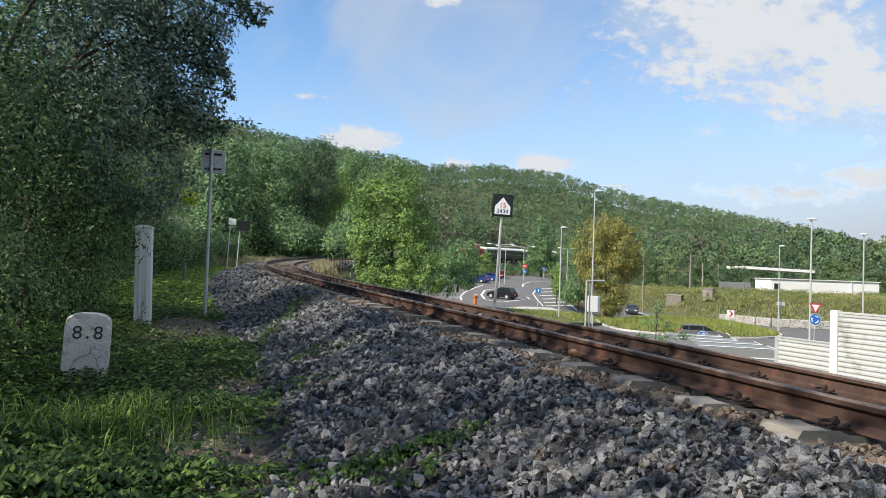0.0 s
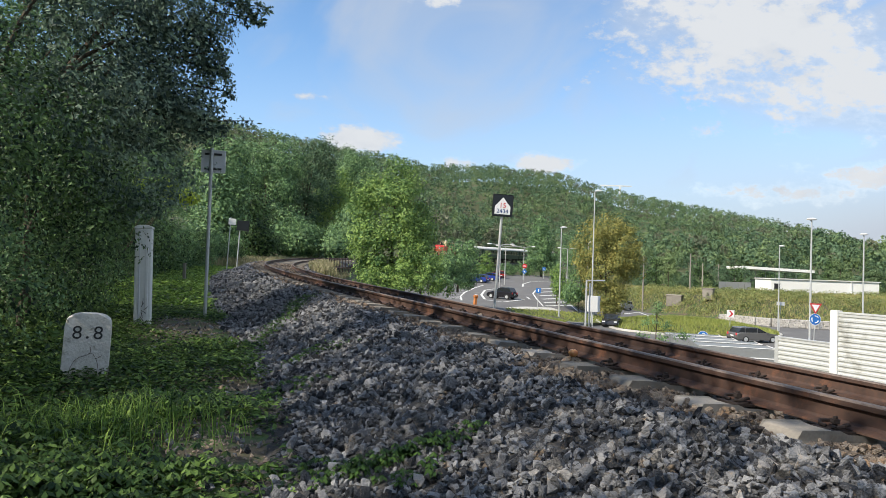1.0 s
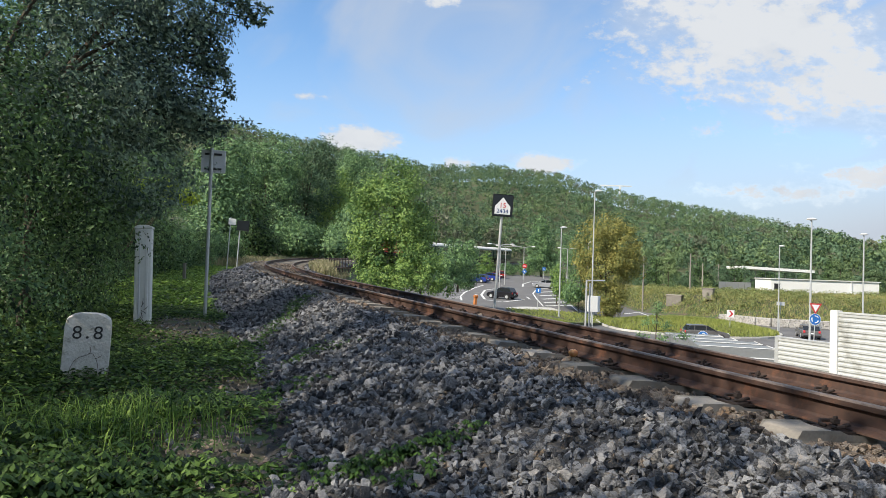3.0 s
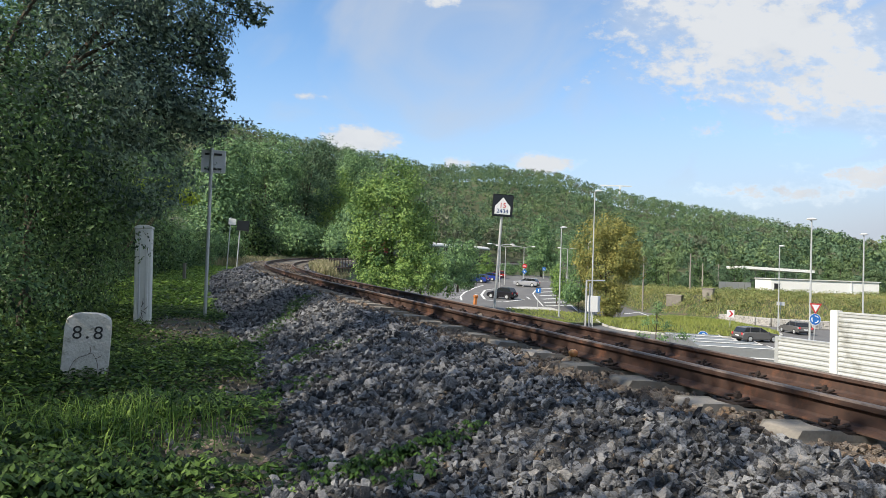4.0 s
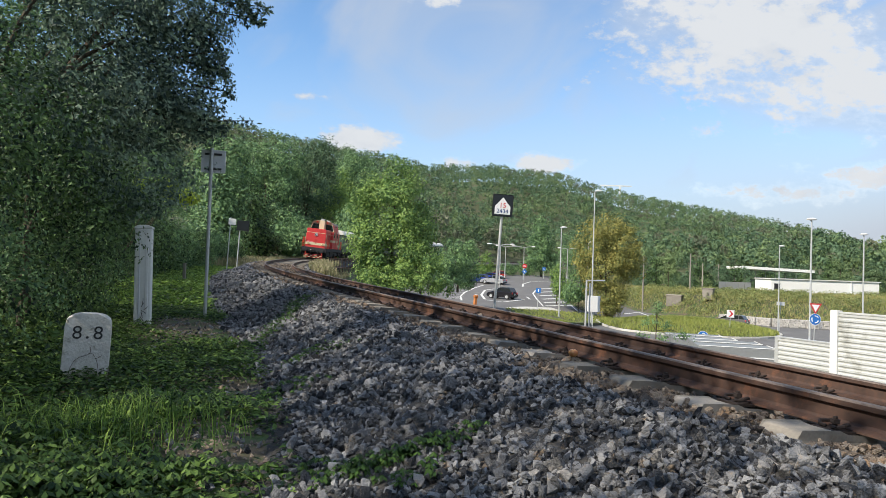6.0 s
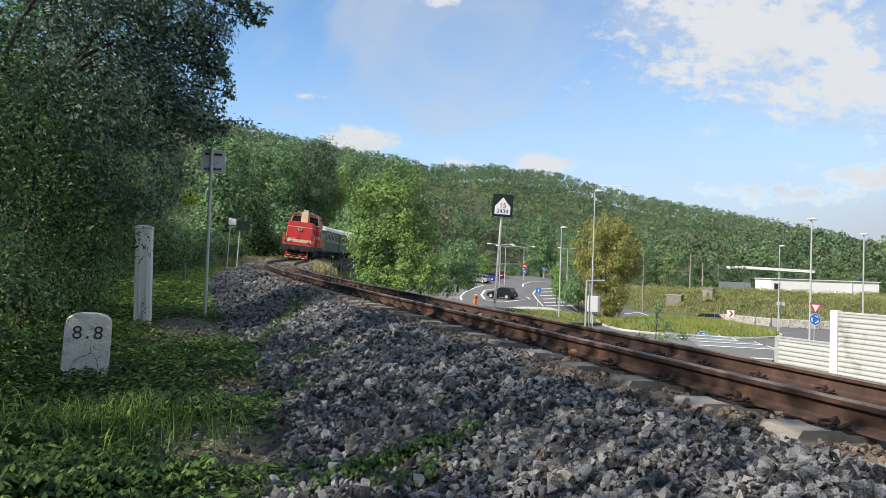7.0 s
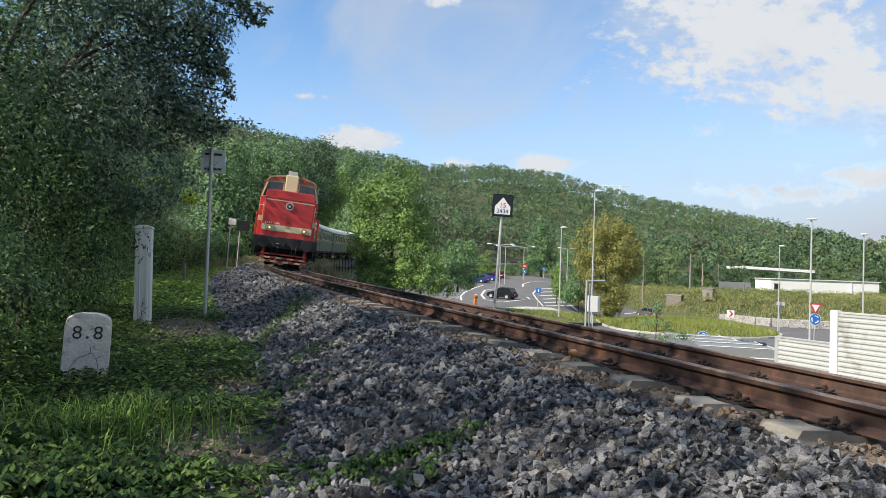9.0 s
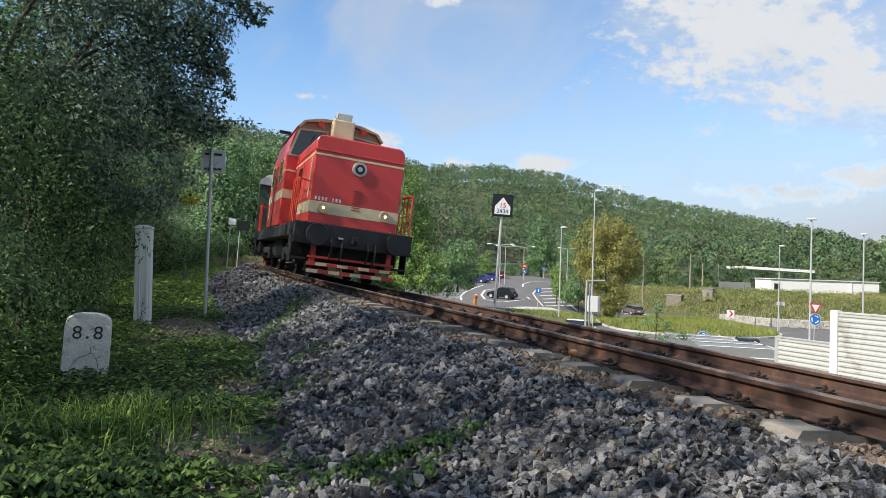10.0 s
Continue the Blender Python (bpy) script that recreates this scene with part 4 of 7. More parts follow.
    for i, (px, bl, m) in enumerate((("a", [(15.64, 88.00, 5.26, 0.8, 1, 2), (16.38, 86.00, 3.82, 1.6, 1.5, 1.4)], "leaf_bright"), ("b", [(18.23, 86.00, 4.64, 1.5, 1.5, 2.2), (16.89, 84.00, 3.54, 1.3, 1.3, 1.2)], "leaf_mid"),
                                     ("c", [(14.32, 140.00, 6.52, 2.2, 2, 1.5), (18.24, 142.00, 6.91, 2.4, 2, 1.6)], "leaf_mid"), ("d", [(8.74, 130.00, 7.22, 1.8, 2, 2.6), (7.54, 128.00, 5.49, 1.8, 2, 1.6)], "leaf_bright"), ("e", [(25.66, 130.00, 10.68, 2.8, 3, 4), (24.23, 128.00, 7.77, 2.6, 3, 3)], "leaf_mid"))):
        c = bl[0]
        mk("shrub", "leafy green shrub beside the road", (c[0], c[1], gz(c[0], c[1])), (c[0], c[1], c[2]), 0.08, bl, 200, 22, 0.6, 0.26, M[m], "roadside shrubs", "shrub", shell=0.5, seed=50 + i)
    # a thin sapling on the far side of the embankment
    tree("sapling", "thin sapling with sparse grey-green leaves", (7.32, 22.00, 3.07), (7.31, 22.00, 5.17), 0.03,
         [(7.37, 22.00, 4.93, 0.18, 0.2, 0.25), (7.09, 22.00, 4.46, 0.28, 0.2, 0.2), (7.67, 22.00, 4.42, 0.25, 0.2, 0.2), (6.82, 22.00, 4.01, 0.3, 0.2, 0.12), (8.25, 22.00, 4.04, 0.3, 0.2, 0.12), (7.49, 22.00, 3.94, 0.3, 0.2, 0.15)], 110, 9, 0.16, 0.075, M["leaf_mid"], "", "sapling", shell=0.3, seed=61, limbs=6)


def far_wood():
    """The wooded hill: domed crowns of many small clumps on the slope, of three sorts of tree."""
    n = 7400
    u = rng.uniform(-0.46, 0.76, n)
    d = np.sqrt(rng.uniform(165 ** 2, 470 ** 2, n))
    y = d / np.sqrt(1 + u * u); x = u * y
    i, o = nearest(x, y)
    keep = (np.abs(o) > 9) & ~((x > -4) & (y < 150) & (u < 0.5)) & ~((u > 0.28) & (d < 178))
    x, y = x[keep], y[keep]
    z = ground_z(x, y)
    sort = np.digitize(rng.uniform(size=len(x)) + 0.25 * soft_noise(x, y, 0.02, 1.0), [0.5, 0.9])
    R, H = rng.uniform(1.5, 3.2, len(x)) * np.interp(np.hypot(x, y), [170, 400], [0.85, 1.1]), rng.uniform(4.5, 12.5, len(x))
    C = np.c_[x, y, z + H - R]
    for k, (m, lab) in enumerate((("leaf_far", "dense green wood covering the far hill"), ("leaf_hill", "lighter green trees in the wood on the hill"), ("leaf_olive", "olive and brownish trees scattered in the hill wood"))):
        q = sort == k
        near = np.hypot(x, y) < 270
        Vs, Fs, base = [], [], 0
        for sel, lobes, per in ((q & near, 9, 12), (q & ~near, 7, 9)):
            P, N, r = lobed(C[sel], R[sel], lobes, per)
            V, F = leaves_at(P, r * 0.68, N * 1.8, 0.15, 0.85, 0.3)
            Vs.append(V); Fs.append(F + base); base += len(V)
        tagged(new("far_wood", quick_mesh("far_wood", np.concatenate(Vs), np.concatenate(Fs), M[m])), lab, "wood", kind="stuff")


def lobed(C, R, lobes, per):
    """Points over crowns that are built of rounded lobes: places, outward directions, and the radius of each one's lobe."""
    u = unit(len(C) * lobes)
    u[:, 2] = np.abs(u[:, 2]) * 1.25 - 0.35
    R = np.repeat(R, lobes)
    L = np.repeat(C, lobes, 0) + u * R[:, None] * np.array([0.75, 0.75, 0.95])
    r = R * rng.uniform(0.26, 0.5, len(R))
    v = unit(len(L) * per)
    v[:, 2] = np.abs(v[:, 2]) * 1.2 - 0.45
    r = np.repeat(r, per)
    return np.repeat(L, per, 0) + v * r[:, None], v, r


def ground_cover():
    # creeper and weeds along the path
    def scatter(n, s0, s1, o0, o1):
        s, o = rng.uniform(s0, s1, n), rng.uniform(o0, o1, n)
        P = on_line(s, o)
        P[:, 2] = ground_z(P[:, 0], P[:, 1])
        return s, o, P
    s, o, P = scatter(150000, -5, 12, -6.4, -2.6)
    patch = lambda s0, o0, ls, lo: np.exp(-((s - s0) / ls) ** 2 - ((o - o0) / lo) ** 2)
    dens = 0.95 + 0.45 * soft_noise(P[:, 0], P[:, 1], 1.9, 3.0) - 1.3 * patch(2.0, -3.55, 0.75, 0.5) - 1.0 * patch(3.9, -3.35, 0.45, 0.30) - 1.5 * patch(8.4, -3.7, 1.5, 0.75) - 1.0 * step((o + 3.3) / 0.5)
    k = rng.uniform(size=len(s)) < dens
    P = P[k]; P[:, 2] += rng.uniform(0.0, 0.09, len(P)) + 0.05 * np.maximum(0, soft_noise(P[:, 0], P[:, 1], 2.4, 1.0))
    V, F = leaves_at(P, 0.062, np.array([0, 0, 1.3]), 0.25, 0.5, 0.8)
    tagged(new("creeper_cover", quick_mesh("creeper_cover", V, F, M["creeper"])), "dark green creeper and weeds covering the path verge", "ground cover", kind="stuff")
    s, o, P = scatter(30000, 12, 48, -6.0, -3.1)
    P[:, 2] += rng.uniform(0.0, 0.12, len(P))
    V, F = leaves_at(P, 0.11, np.array([0, 0, 1.0]), 0.1, 0.45, 0.8)
    tagged(new("verge_grass", quick_mesh("verge_grass", V, F, M["grass"])), "short green grass beside the line", "grass", kind="stuff")
    # taller grass blades
    s, o, P = scatter(26000, -3.6, 5, -6.0, -3.4)
    m = np.exp(-(((P[:, 0] + 2.2) / 0.55) ** 2 + ((P[:, 1] - 4.35) / 0.42) ** 2)) + 0.004 + 0.03 * (soft_noise(P[:, 0], P[:, 1], 2.0, 5.0) > 0.6)
    P = P[rng.uniform(size=len(P)) < m]
    blades("tall_grass", P, 0.24, 0.0032, M["grass"], "tufts of tall green grass", 1.1)
    # creeper runners over the stones and a thicket of larger leaves near the path: fans of five drooping leaflets
    for name, lab, ways, size, lift, m in (
            ("creeper_runner", "green creeper runners growing over the stones",
             (([(1.55, -3.75), (1.45, -3.33), (1.1, -3.05), (1.0, -2.8), (1.0, -2.55)], 360, 0.04), ([(1.0, -3.3), (1.0, -3.0), (0.65, -2.79), (0.95, -2.54), (1.0, -2.33)], 120, 0.04),
              ([(5.0, -4.0), (5.5, -3.4), (7.0, -2.75), (8.5, -2.1), (9.5, -1.75)], 900, 0.11), ([(4.5, -2.2), (5.0, -2.55), (4.6, -2.75)], 90, 0.07), ([(3.2, -3.3), (3.5, -3.0), (3.3, -2.8)], 120, 0.08)), (0.024, 0.044), (0.03, 0.09), "runner"),
            ("creeper_thicket", "dark drooping creeper leaves massed along the path",
             (([(1.45, -4.7), (1.5, -4.3), (1.55, -3.75)], 620, 0.13), ([(2.6, -5.4), (2.2, -4.9), (1.8, -4.6)], 260, 0.2), ([(4.6, -5.2), (5.4, -4.5), (6.2, -3.8), (6.6, -3.2)], 500, 0.2), ([(3.2, -4.2), (3.0, -3.8), (3.1, -3.5)], 200, 0.14)), (0.032, 0.06), (0.04, 0.17), "creeper")):
        Ps = []
        for way, n, wid in ways:
            w = np.array(way)
            f = np.sort(rng.uniform(0, len(w) - 1, n))
            s = np.interp(f, range(len(w)), w[:, 0]) + rng.normal(size=n) * wid; o = np.interp(f, range(len(w)), w[:, 1]) + rng.normal(size=n) * wid
            P = on_line(s, o)
            P[:, 2] = np.maximum(np.where(o > -3.25, bed_z(s, o, P[:, 0], P[:, 1]), -9), ground_z(P[:, 0], P[:, 1])) + rng.uniform(*lift, n)
            Ps.append(P)
        P = np.repeat(np.concatenate(Ps), 5, 0)
        n = len(P)
        a = np.tile(np.arange(5) * 1.1, n // 5) + np.repeat(rng.uniform(0, 6.28, n // 5), 5)
        dirn = np.c_[np.cos(a), np.sin(a), rng.uniform(-1.1, -0.35, n)]; dirn /= np.linalg.norm(dirn, axis=1, keepdims=True)
        side = np.c_[-np.sin(a), np.cos(a), 0 * a]
        L = np.repeat(rng.uniform(*size, n // 5), 5)[:, None]
        V = np.stack([P, P + dirn * L * 0.55 + side * L * 0.24, P + dirn * L, P + dirn * L * 0.55 - side * L * 0.24], 1).reshape(-1, 3)
        tagged(new(name, quick_mesh(name, V, np.arange(n * 4).reshape(n, 4), M[m])), lab, "creeper", kind="stuff")
    # chips, twigs and small stones trodden into the path
    n = 9000
    s, o = rng.uniform(-1, 11, n), rng.normal(-3.65, 0.38, n)
    P = on_line(s, o); P[:, 2] = ground_z(P[:, 0], P[:, 1]) + 0.004
    st = rocks_joined("path_litter", P, 0.011 * rng.lognormal(0, 0.5, n), M["litter"])
    tagged(st, "brown bark chips and small stones on the path", "litter", kind="stuff")


# runner leaves too hold the shaded gaps in their dark tone
M["runner"] = leaf_mat("runner_leaf", (0.085, 0.165, 0.032), (0.018, 0.045, 0.012), vary=0.6)
M["litter"] = mat("path_litter", (0.36, 0.28, 0.21), (0.13, 0.10, 0.08), 0.9, scale=6, fine=40, bump=0.3, per="island")


def blades(name, P, h, w, material, label, lean=0.45):
    n = len(P)
    a = rng.uniform(0, 6.283, n)
    d = np.c_[np.cos(a), np.sin(a), 0 * a]; t = np.c_[-np.sin(a), np.cos(a), 0 * a]
    H = (h * rng.uniform(0.5, 1.3, n))[:, None]; L = rng.uniform(0.1, 1.0, n)[:, None] * lean
    up = np.array([0, 0, 1.0])
    m = P + d * H * L * 0.35 + up * H * 0.6
    e = P + d * H * L + up * H * (1 - 0.3 * L)
    V = np.stack([P - t * w, P + t * w, m + t * w * 0.8, m - t * w * 0.8, e], 1).reshape(-1, 3)
    g = (np.arange(n) * 5)[:, None]
    F = np.concatenate([g + [0, 1, 2], g + [0, 2, 3], g + [3, 2, 4]])
    return tagged(new(name, quick_mesh(name, V, F, material)), label, "grass", kind="stuff")


plants_by_the_line()
plants_beyond()
far_wood()
ground_cover()


# ---- things beside the line ----
def km_stone():
    x, y = -3.26, 6.00
    t = thing("kilometre_stone", pose(x, y, gz(x, y) - 0.05, 0, 2, 25), "weathered whitewashed kilometre stone with black numerals, standing in creeper", "milestone")
    w, h = 0.195, 0.62
    out = [(-w, -0.15), (-w * 0.97, h * 0.80), (-w * 0.9, h * 0.93), (-w * 0.62, h * 0.985), (-w * 0.3, h), (w * 0.3, h), (w * 0.62, h * 0.985), (w * 0.9, h * 0.93), (w * 0.97, h * 0.80), (w, -0.15)]
    part("stone_body", prism(out, 0.16, "y", bevel=0.012), M["white_stone"], t)
    for ch, dx in (("8", -0.085), (".", -0.0), ("8", 0.085)):
        text_mesh("numeral", ch, 0.17 if ch != "." else 0.2, M["black_paint"], t, pose(dx, -0.081, h * 0.71 if ch != "." else h * 0.73, 90, 0, 0), 0.002)
    # a dead creeper stem over the face
    bm = bmesh.new()
    pts = [(-0.13, -0.086, 0.06), (-0.115, -0.088, 0.13), (-0.09, -0.088, 0.19), (-0.05, -0.088, 0.225), (0.0, -0.088, 0.24), (0.04, -0.088, 0.265), (0.06, -0.088, 0.25), (0.085, -0.088, 0.21), (0.105, -0.088, 0.15), (0.10, -0.088, 0.08)]
    for p, q in list(zip(pts, pts[1:])) + [(pts[5], (0.03, -0.088, 0.32)), (pts[7], (0.13, -0.088, 0.24))]:
        tube(p, q, 0.0022, n=5, bm=bm)
    part("dead_stem", bm, M["bark"], t)


def white_post():
    x, y = -4.81, 10.50
    t = thing("marker_post", pose(x, y, gz(x, y), 0, -1.5, 17), "tall white square marker post with a domed cap and scrawled paint", "post")
    h = 1.52
    bm = box(0.25, 0.21, h + 0.2, (0, 0, h / 2 - 0.1), 0.02, seg=2)
    part("shaft", bm, M["white_paint"], t)
    part("edge_strip", box(0.045, 0.012, h - 0.06, (0.06, -0.114, h / 2), 0.003), M["white_paint"], t)
    part("edge_strip", box(0.02, 0.01, h - 0.06, (-0.05, -0.113, h / 2), 0.003), M["sign_back"], t)
    part("cap", prism([(-0.138, 0), (0.138, 0), (0.13, 0.035), (0.065, 0.062), (-0.065, 0.062), (-0.13, 0.035)], 0.24, "y", (0, 0, h), 0.006), M["white_paint"], t)
    rd = random.Random(4)
    for k in range(6):
        z = 0.08 + 0.055 * k
        a = rd.uniform(-60, 60)
        part("scrawl", box(0.008, 0.004, 0.09, (0, 0, 0), rot=Matrix.Translation((0.03 + rd.uniform(-.04, .05), -0.1215, z)) @ pose(0, 0, 0, 0, a, 0)), M["black_paint"], t)


def sign_backs():
    x, y = -4.28, 11.80
    g = gz(x, y)
    t = thing("sign_post", pose(x, y, g, 0, -0.3, 12), "square grey sign seen from behind on a steel pole", "railway sign", "signs along the line")
    part("pole", tube((0, 0, -0.3), (0, 0, 3.12), 0.03, n=14), M["zinc"], t, smooth=False)
    part("board", box(0.43, 0.02, 0.42, (0.03, 0.045, 2.88), 0.006), M["sign_back"], t)
    for z in (3.01, 2.74):
        part("bracket", box(0.30, 0.03, 0.035, (0.03, 0.02, z), 0.004), M["under"], t)
        part("clamp", tube((0, 0, z - 0.02), (0, 0, z + 0.02), 0.038, n=12), M["zinc"], t)
    for (px, py), w, m, lab in (((-12.64, 38.00), 0.42, "sign_white", "small pale sign on a thin pole"), ((-11.44, 36.00), 0.66, "sign_black", "dark square sign on a thin steel pole")):
        x, y = px, py
        t = thing("sign_post", pose(x, y, gz(x, y), 0, 2, 10), lab + " beside the line", "railway sign", "signs along the line")
        part("pole", tube((0, 0, -0.3), (0, 0, 3.2), 0.03, n=8), M["zinc"], t)
        part("board", box(w, 0.03, w * 0.85, (w * 0.25, -0.04, 2.93), 0.005), M[m], t)
    x, y = -9.54, 24.00
    t = thing("stub_post", pose(x, y, gz(x, y)), "short grey concrete stub post in the grass", "post")
    part("shaft", box(0.1, 0.1, 1.0, (0, 0, 0.2), 0.015), M["concrete"], t)


def gradient_sign():
    x, y = 1.31, 16.50
    zb = gz(x, y)
    t = thing("gradient_sign", pose(x, y, zb, 0, 2.6, 4), "black and white gradient sign with red and blue figures", "railway sign")
    top = ZC_SIGN - zb
    part("pole", tube((0, 0, -0.4), (0, 0, top - 0.2), 0.034, n=14), M["zinc"], t)
    part("board", box(0.53, 0.02, 0.57, (0, -0.05, top), 0.02), M["sign_black"], t)
    part("field", prism([(-0.20, -0.225), (0.20, -0.225), (0.20, -0.03), (0.0, 0.205), (-0.20, -0.03)], 0.006, "y", (0, -0.064, top)), M["sign_white"], t)
    text_mesh("figures", "15", 0.185, M["sign_red"], t, pose(0, -0.069, top - 0.005, 90, 0, 0), 0.002)
    text_mesh("figures", "2434", 0.150, M["sign_navy"], t, pose(0, -0.069, top - 0.150, 90, 0, 0), 0.002)
    part("clamp", box(0.12, 0.05, 0.04, (0, -0.02, top - 0.2), 0.005), M["zinc"], t)


def orange_marker():
    m = line_pose(8.15, 1.02, -0.1)
    t = thing("marker_peg", m, "orange painted marker peg beside the rail", "marker")
    part("peg", box(0.05, 0.05, 0.42, (0, 0, 0.03), 0.006), M["orange"], t)
    part("head", box(0.075, 0.06, 0.05, (0, 0, 0.23), 0.01), M["orange"], t)


def fallen_apple():
    P = on_line(2.12, -0.98, -0.105)
    bm = bmesh.new()
    bmesh.ops.create_icosphere(bm, subdivisions=3, radius=0.037)
    for v in bm.verts:
        r = math.hypot(v.co.x, v.co.y)
        v.co.z *= 0.92
        v.co.z -= 0.012 * math.exp(-(r / 0.012) ** 2) * (1 if v.co.z > 0 else -0.6)
    t = thing("apple", Matrix.Translation(P), "orange-red fallen apple lying beside the rail", "fruit")
    part("flesh", bm, M["apple"], t, smooth=True)
    part("stalk", tube((0, 0, 0.02), (0.006, 0, 0.045), 0.002, n=5), M["bark"], t)


ZC_SIGN = float((1.49, 16.50, 7.70)[2])
km_stone(); white_post(); sign_backs(); gradient_sign(); orange_marker(); fallen_apple()


# ---- noise wall ----
def noise_wall():
    a = Vector((10.12, 16.60, 5.33))
    d = Vector((-0.381, 0.925, 0.0))
    yaw = math.degrees(math.atan2(d.y, d.x))
    t = thing("noise_wall", pose(a.x, a.y, a.z, 0, 0, yaw), "white ribbed aluminium noise wall with stepped panels between steel posts", "noise wall")
    L = 1.72

    def ribbed(x0, x1, top, ribs, pitch=0.125):
        pts = []
        for k in range(ribs):
            z = top - k * pitch
            pts += [(0.035, z), (0.055, z - 0.02), (0.055, z - pitch * 0.55), (0.03, z - pitch * 0.78), (0.03, z - pitch)]
        pts += [(-0.05, top - ribs * pitch), (-0.05, top)]
        return prism(pts, x1 - x0, "x", ((x0 + x1) / 2, 0, 0))
    # x runs away from the viewer; the near panels are the tall ones
    part("post", box(0.20, 0.20, 3.6, (0, 0, -1.8), 0.008), M["white_paint"], t)
    part("post", box(0.12, 0.12, 3.0, (L, 0, -2.34), 0.006), M["zinc"], t)
    part("panel", ribbed(0.1, L - 0.06, -0.88, 17), M["barrier"], t)
    part("panel_cap", box(L - 0.16, 0.13, 0.05, (L / 2 + 0.02, 0, -0.86), 0.006), M["zinc"], t)
    for k in range(3):
        x1 = -0.1 - k * 3.0
        part("panel", ribbed(x1 - 2.8, x1, -0.07, 26), M["barrier"], t)
        part("panel_cap", box(2.8, 0.13, 0.05, (x1 - 1.4, 0, -0.05), 0.006), M["barrier"], t)
        part("post", box(0.20, 0.20, 3.6, (x1 - 2.9, 0, -1.8), 0.008), M["white_paint"], t)


noise_wall()


# ---- by the road ----
def street_lamp(x, y, h, heads=1, arm=1.1, turn=0.0, label="tall grey street lamp with a flat oval head", r=0.09, z=None):
    z = gz(x, y) if z is None else z
    t = thing("street_lamp", pose(x, y, z, 0, 0, turn), label, "street lamp", "street lamps")
    part("pole", tube((0, 0, -0.2), (0, 0, h), r, r * 0.55, 12), M["zinc"], t)
    for k in range(heads):
        sx = 1 if k == 0 else -1
        bm = tube((0, 0, h - 0.03), (sx * arm * 0.5, 0, h + 0.10), r * 0.5, n=8)
        tube((sx * arm * 0.5, 0, h + 0.10), (sx * arm, 0, h + 0.13), r * 0.45, n=8, bm=bm)
        part("arm", bm, M["zinc"], t)
        bm = bmesh.new()
        bmesh.ops.create_uvsphere(bm, u_segments=14, v_segments=8, radius=1.0)
        for v in bm.verts:
            v.co = Vector((v.co.x * 0.40 + sx * (arm + 0.15), v.co.y * 0.20, (v.co.z * 0.13 if v.co.z > 0 else v.co.z * 0.07) + h + 0.14))
        part("lamp_head", bm, M["white_paint"], t, smooth=True)
    return t


def lamps():
    for x, y, top, heads, arm, turn in ((13.27, 72.85, 11.13, 1, 0.1, 0), (16.83, 72.50, 15.38, 1, 0.3, 0), (27.32, 48.00, 10.60, 1, -0.15, 0), (41.62, 80.00, 10.31, 1, 0.1, 0), (39.03, 60.00, 10.56, 1, -0.15, 0),
                                       (8.89, 100.00, 10.17, 2, 1.6, 0), (10.84, 112.00, 10.41, 2, 1.2, 0), (15.55, 124.00, 10.90, 2, 1.6, 0), (23.13, 120.00, 10.72, 2, 1.4, 0), (20.66, 92.00, 10.53, 1, 0.15, 0)):
        street_lamp(x, y, top - gz(x, y), heads, arm, turn)
    for x, y, top in ((42.12, 110.00, 6 + 4.2), (34.79, 112.00, 6 + 3.6), (47.44, 118.00, 6 + 2.8), (63.97, 150.00, 6 + 3.6), (93.15, 160.00, 6 + 3.0)):
        t = thing("utility_pole", pose(x, y, gz(x, y)), "plain grey concrete utility pole beside the road", "pole", "utility poles")
        part("shaft", tube((0, 0, -0.3), (0, 0, top - gz(x, y)), 0.14, 0.09, 10), M["concrete"], t)
        part("cap", tube((0, 0, top - gz(x, y)), (0, 0, top - gz(x, y) + 0.06), 0.10, n=10), M["zinc"], t)


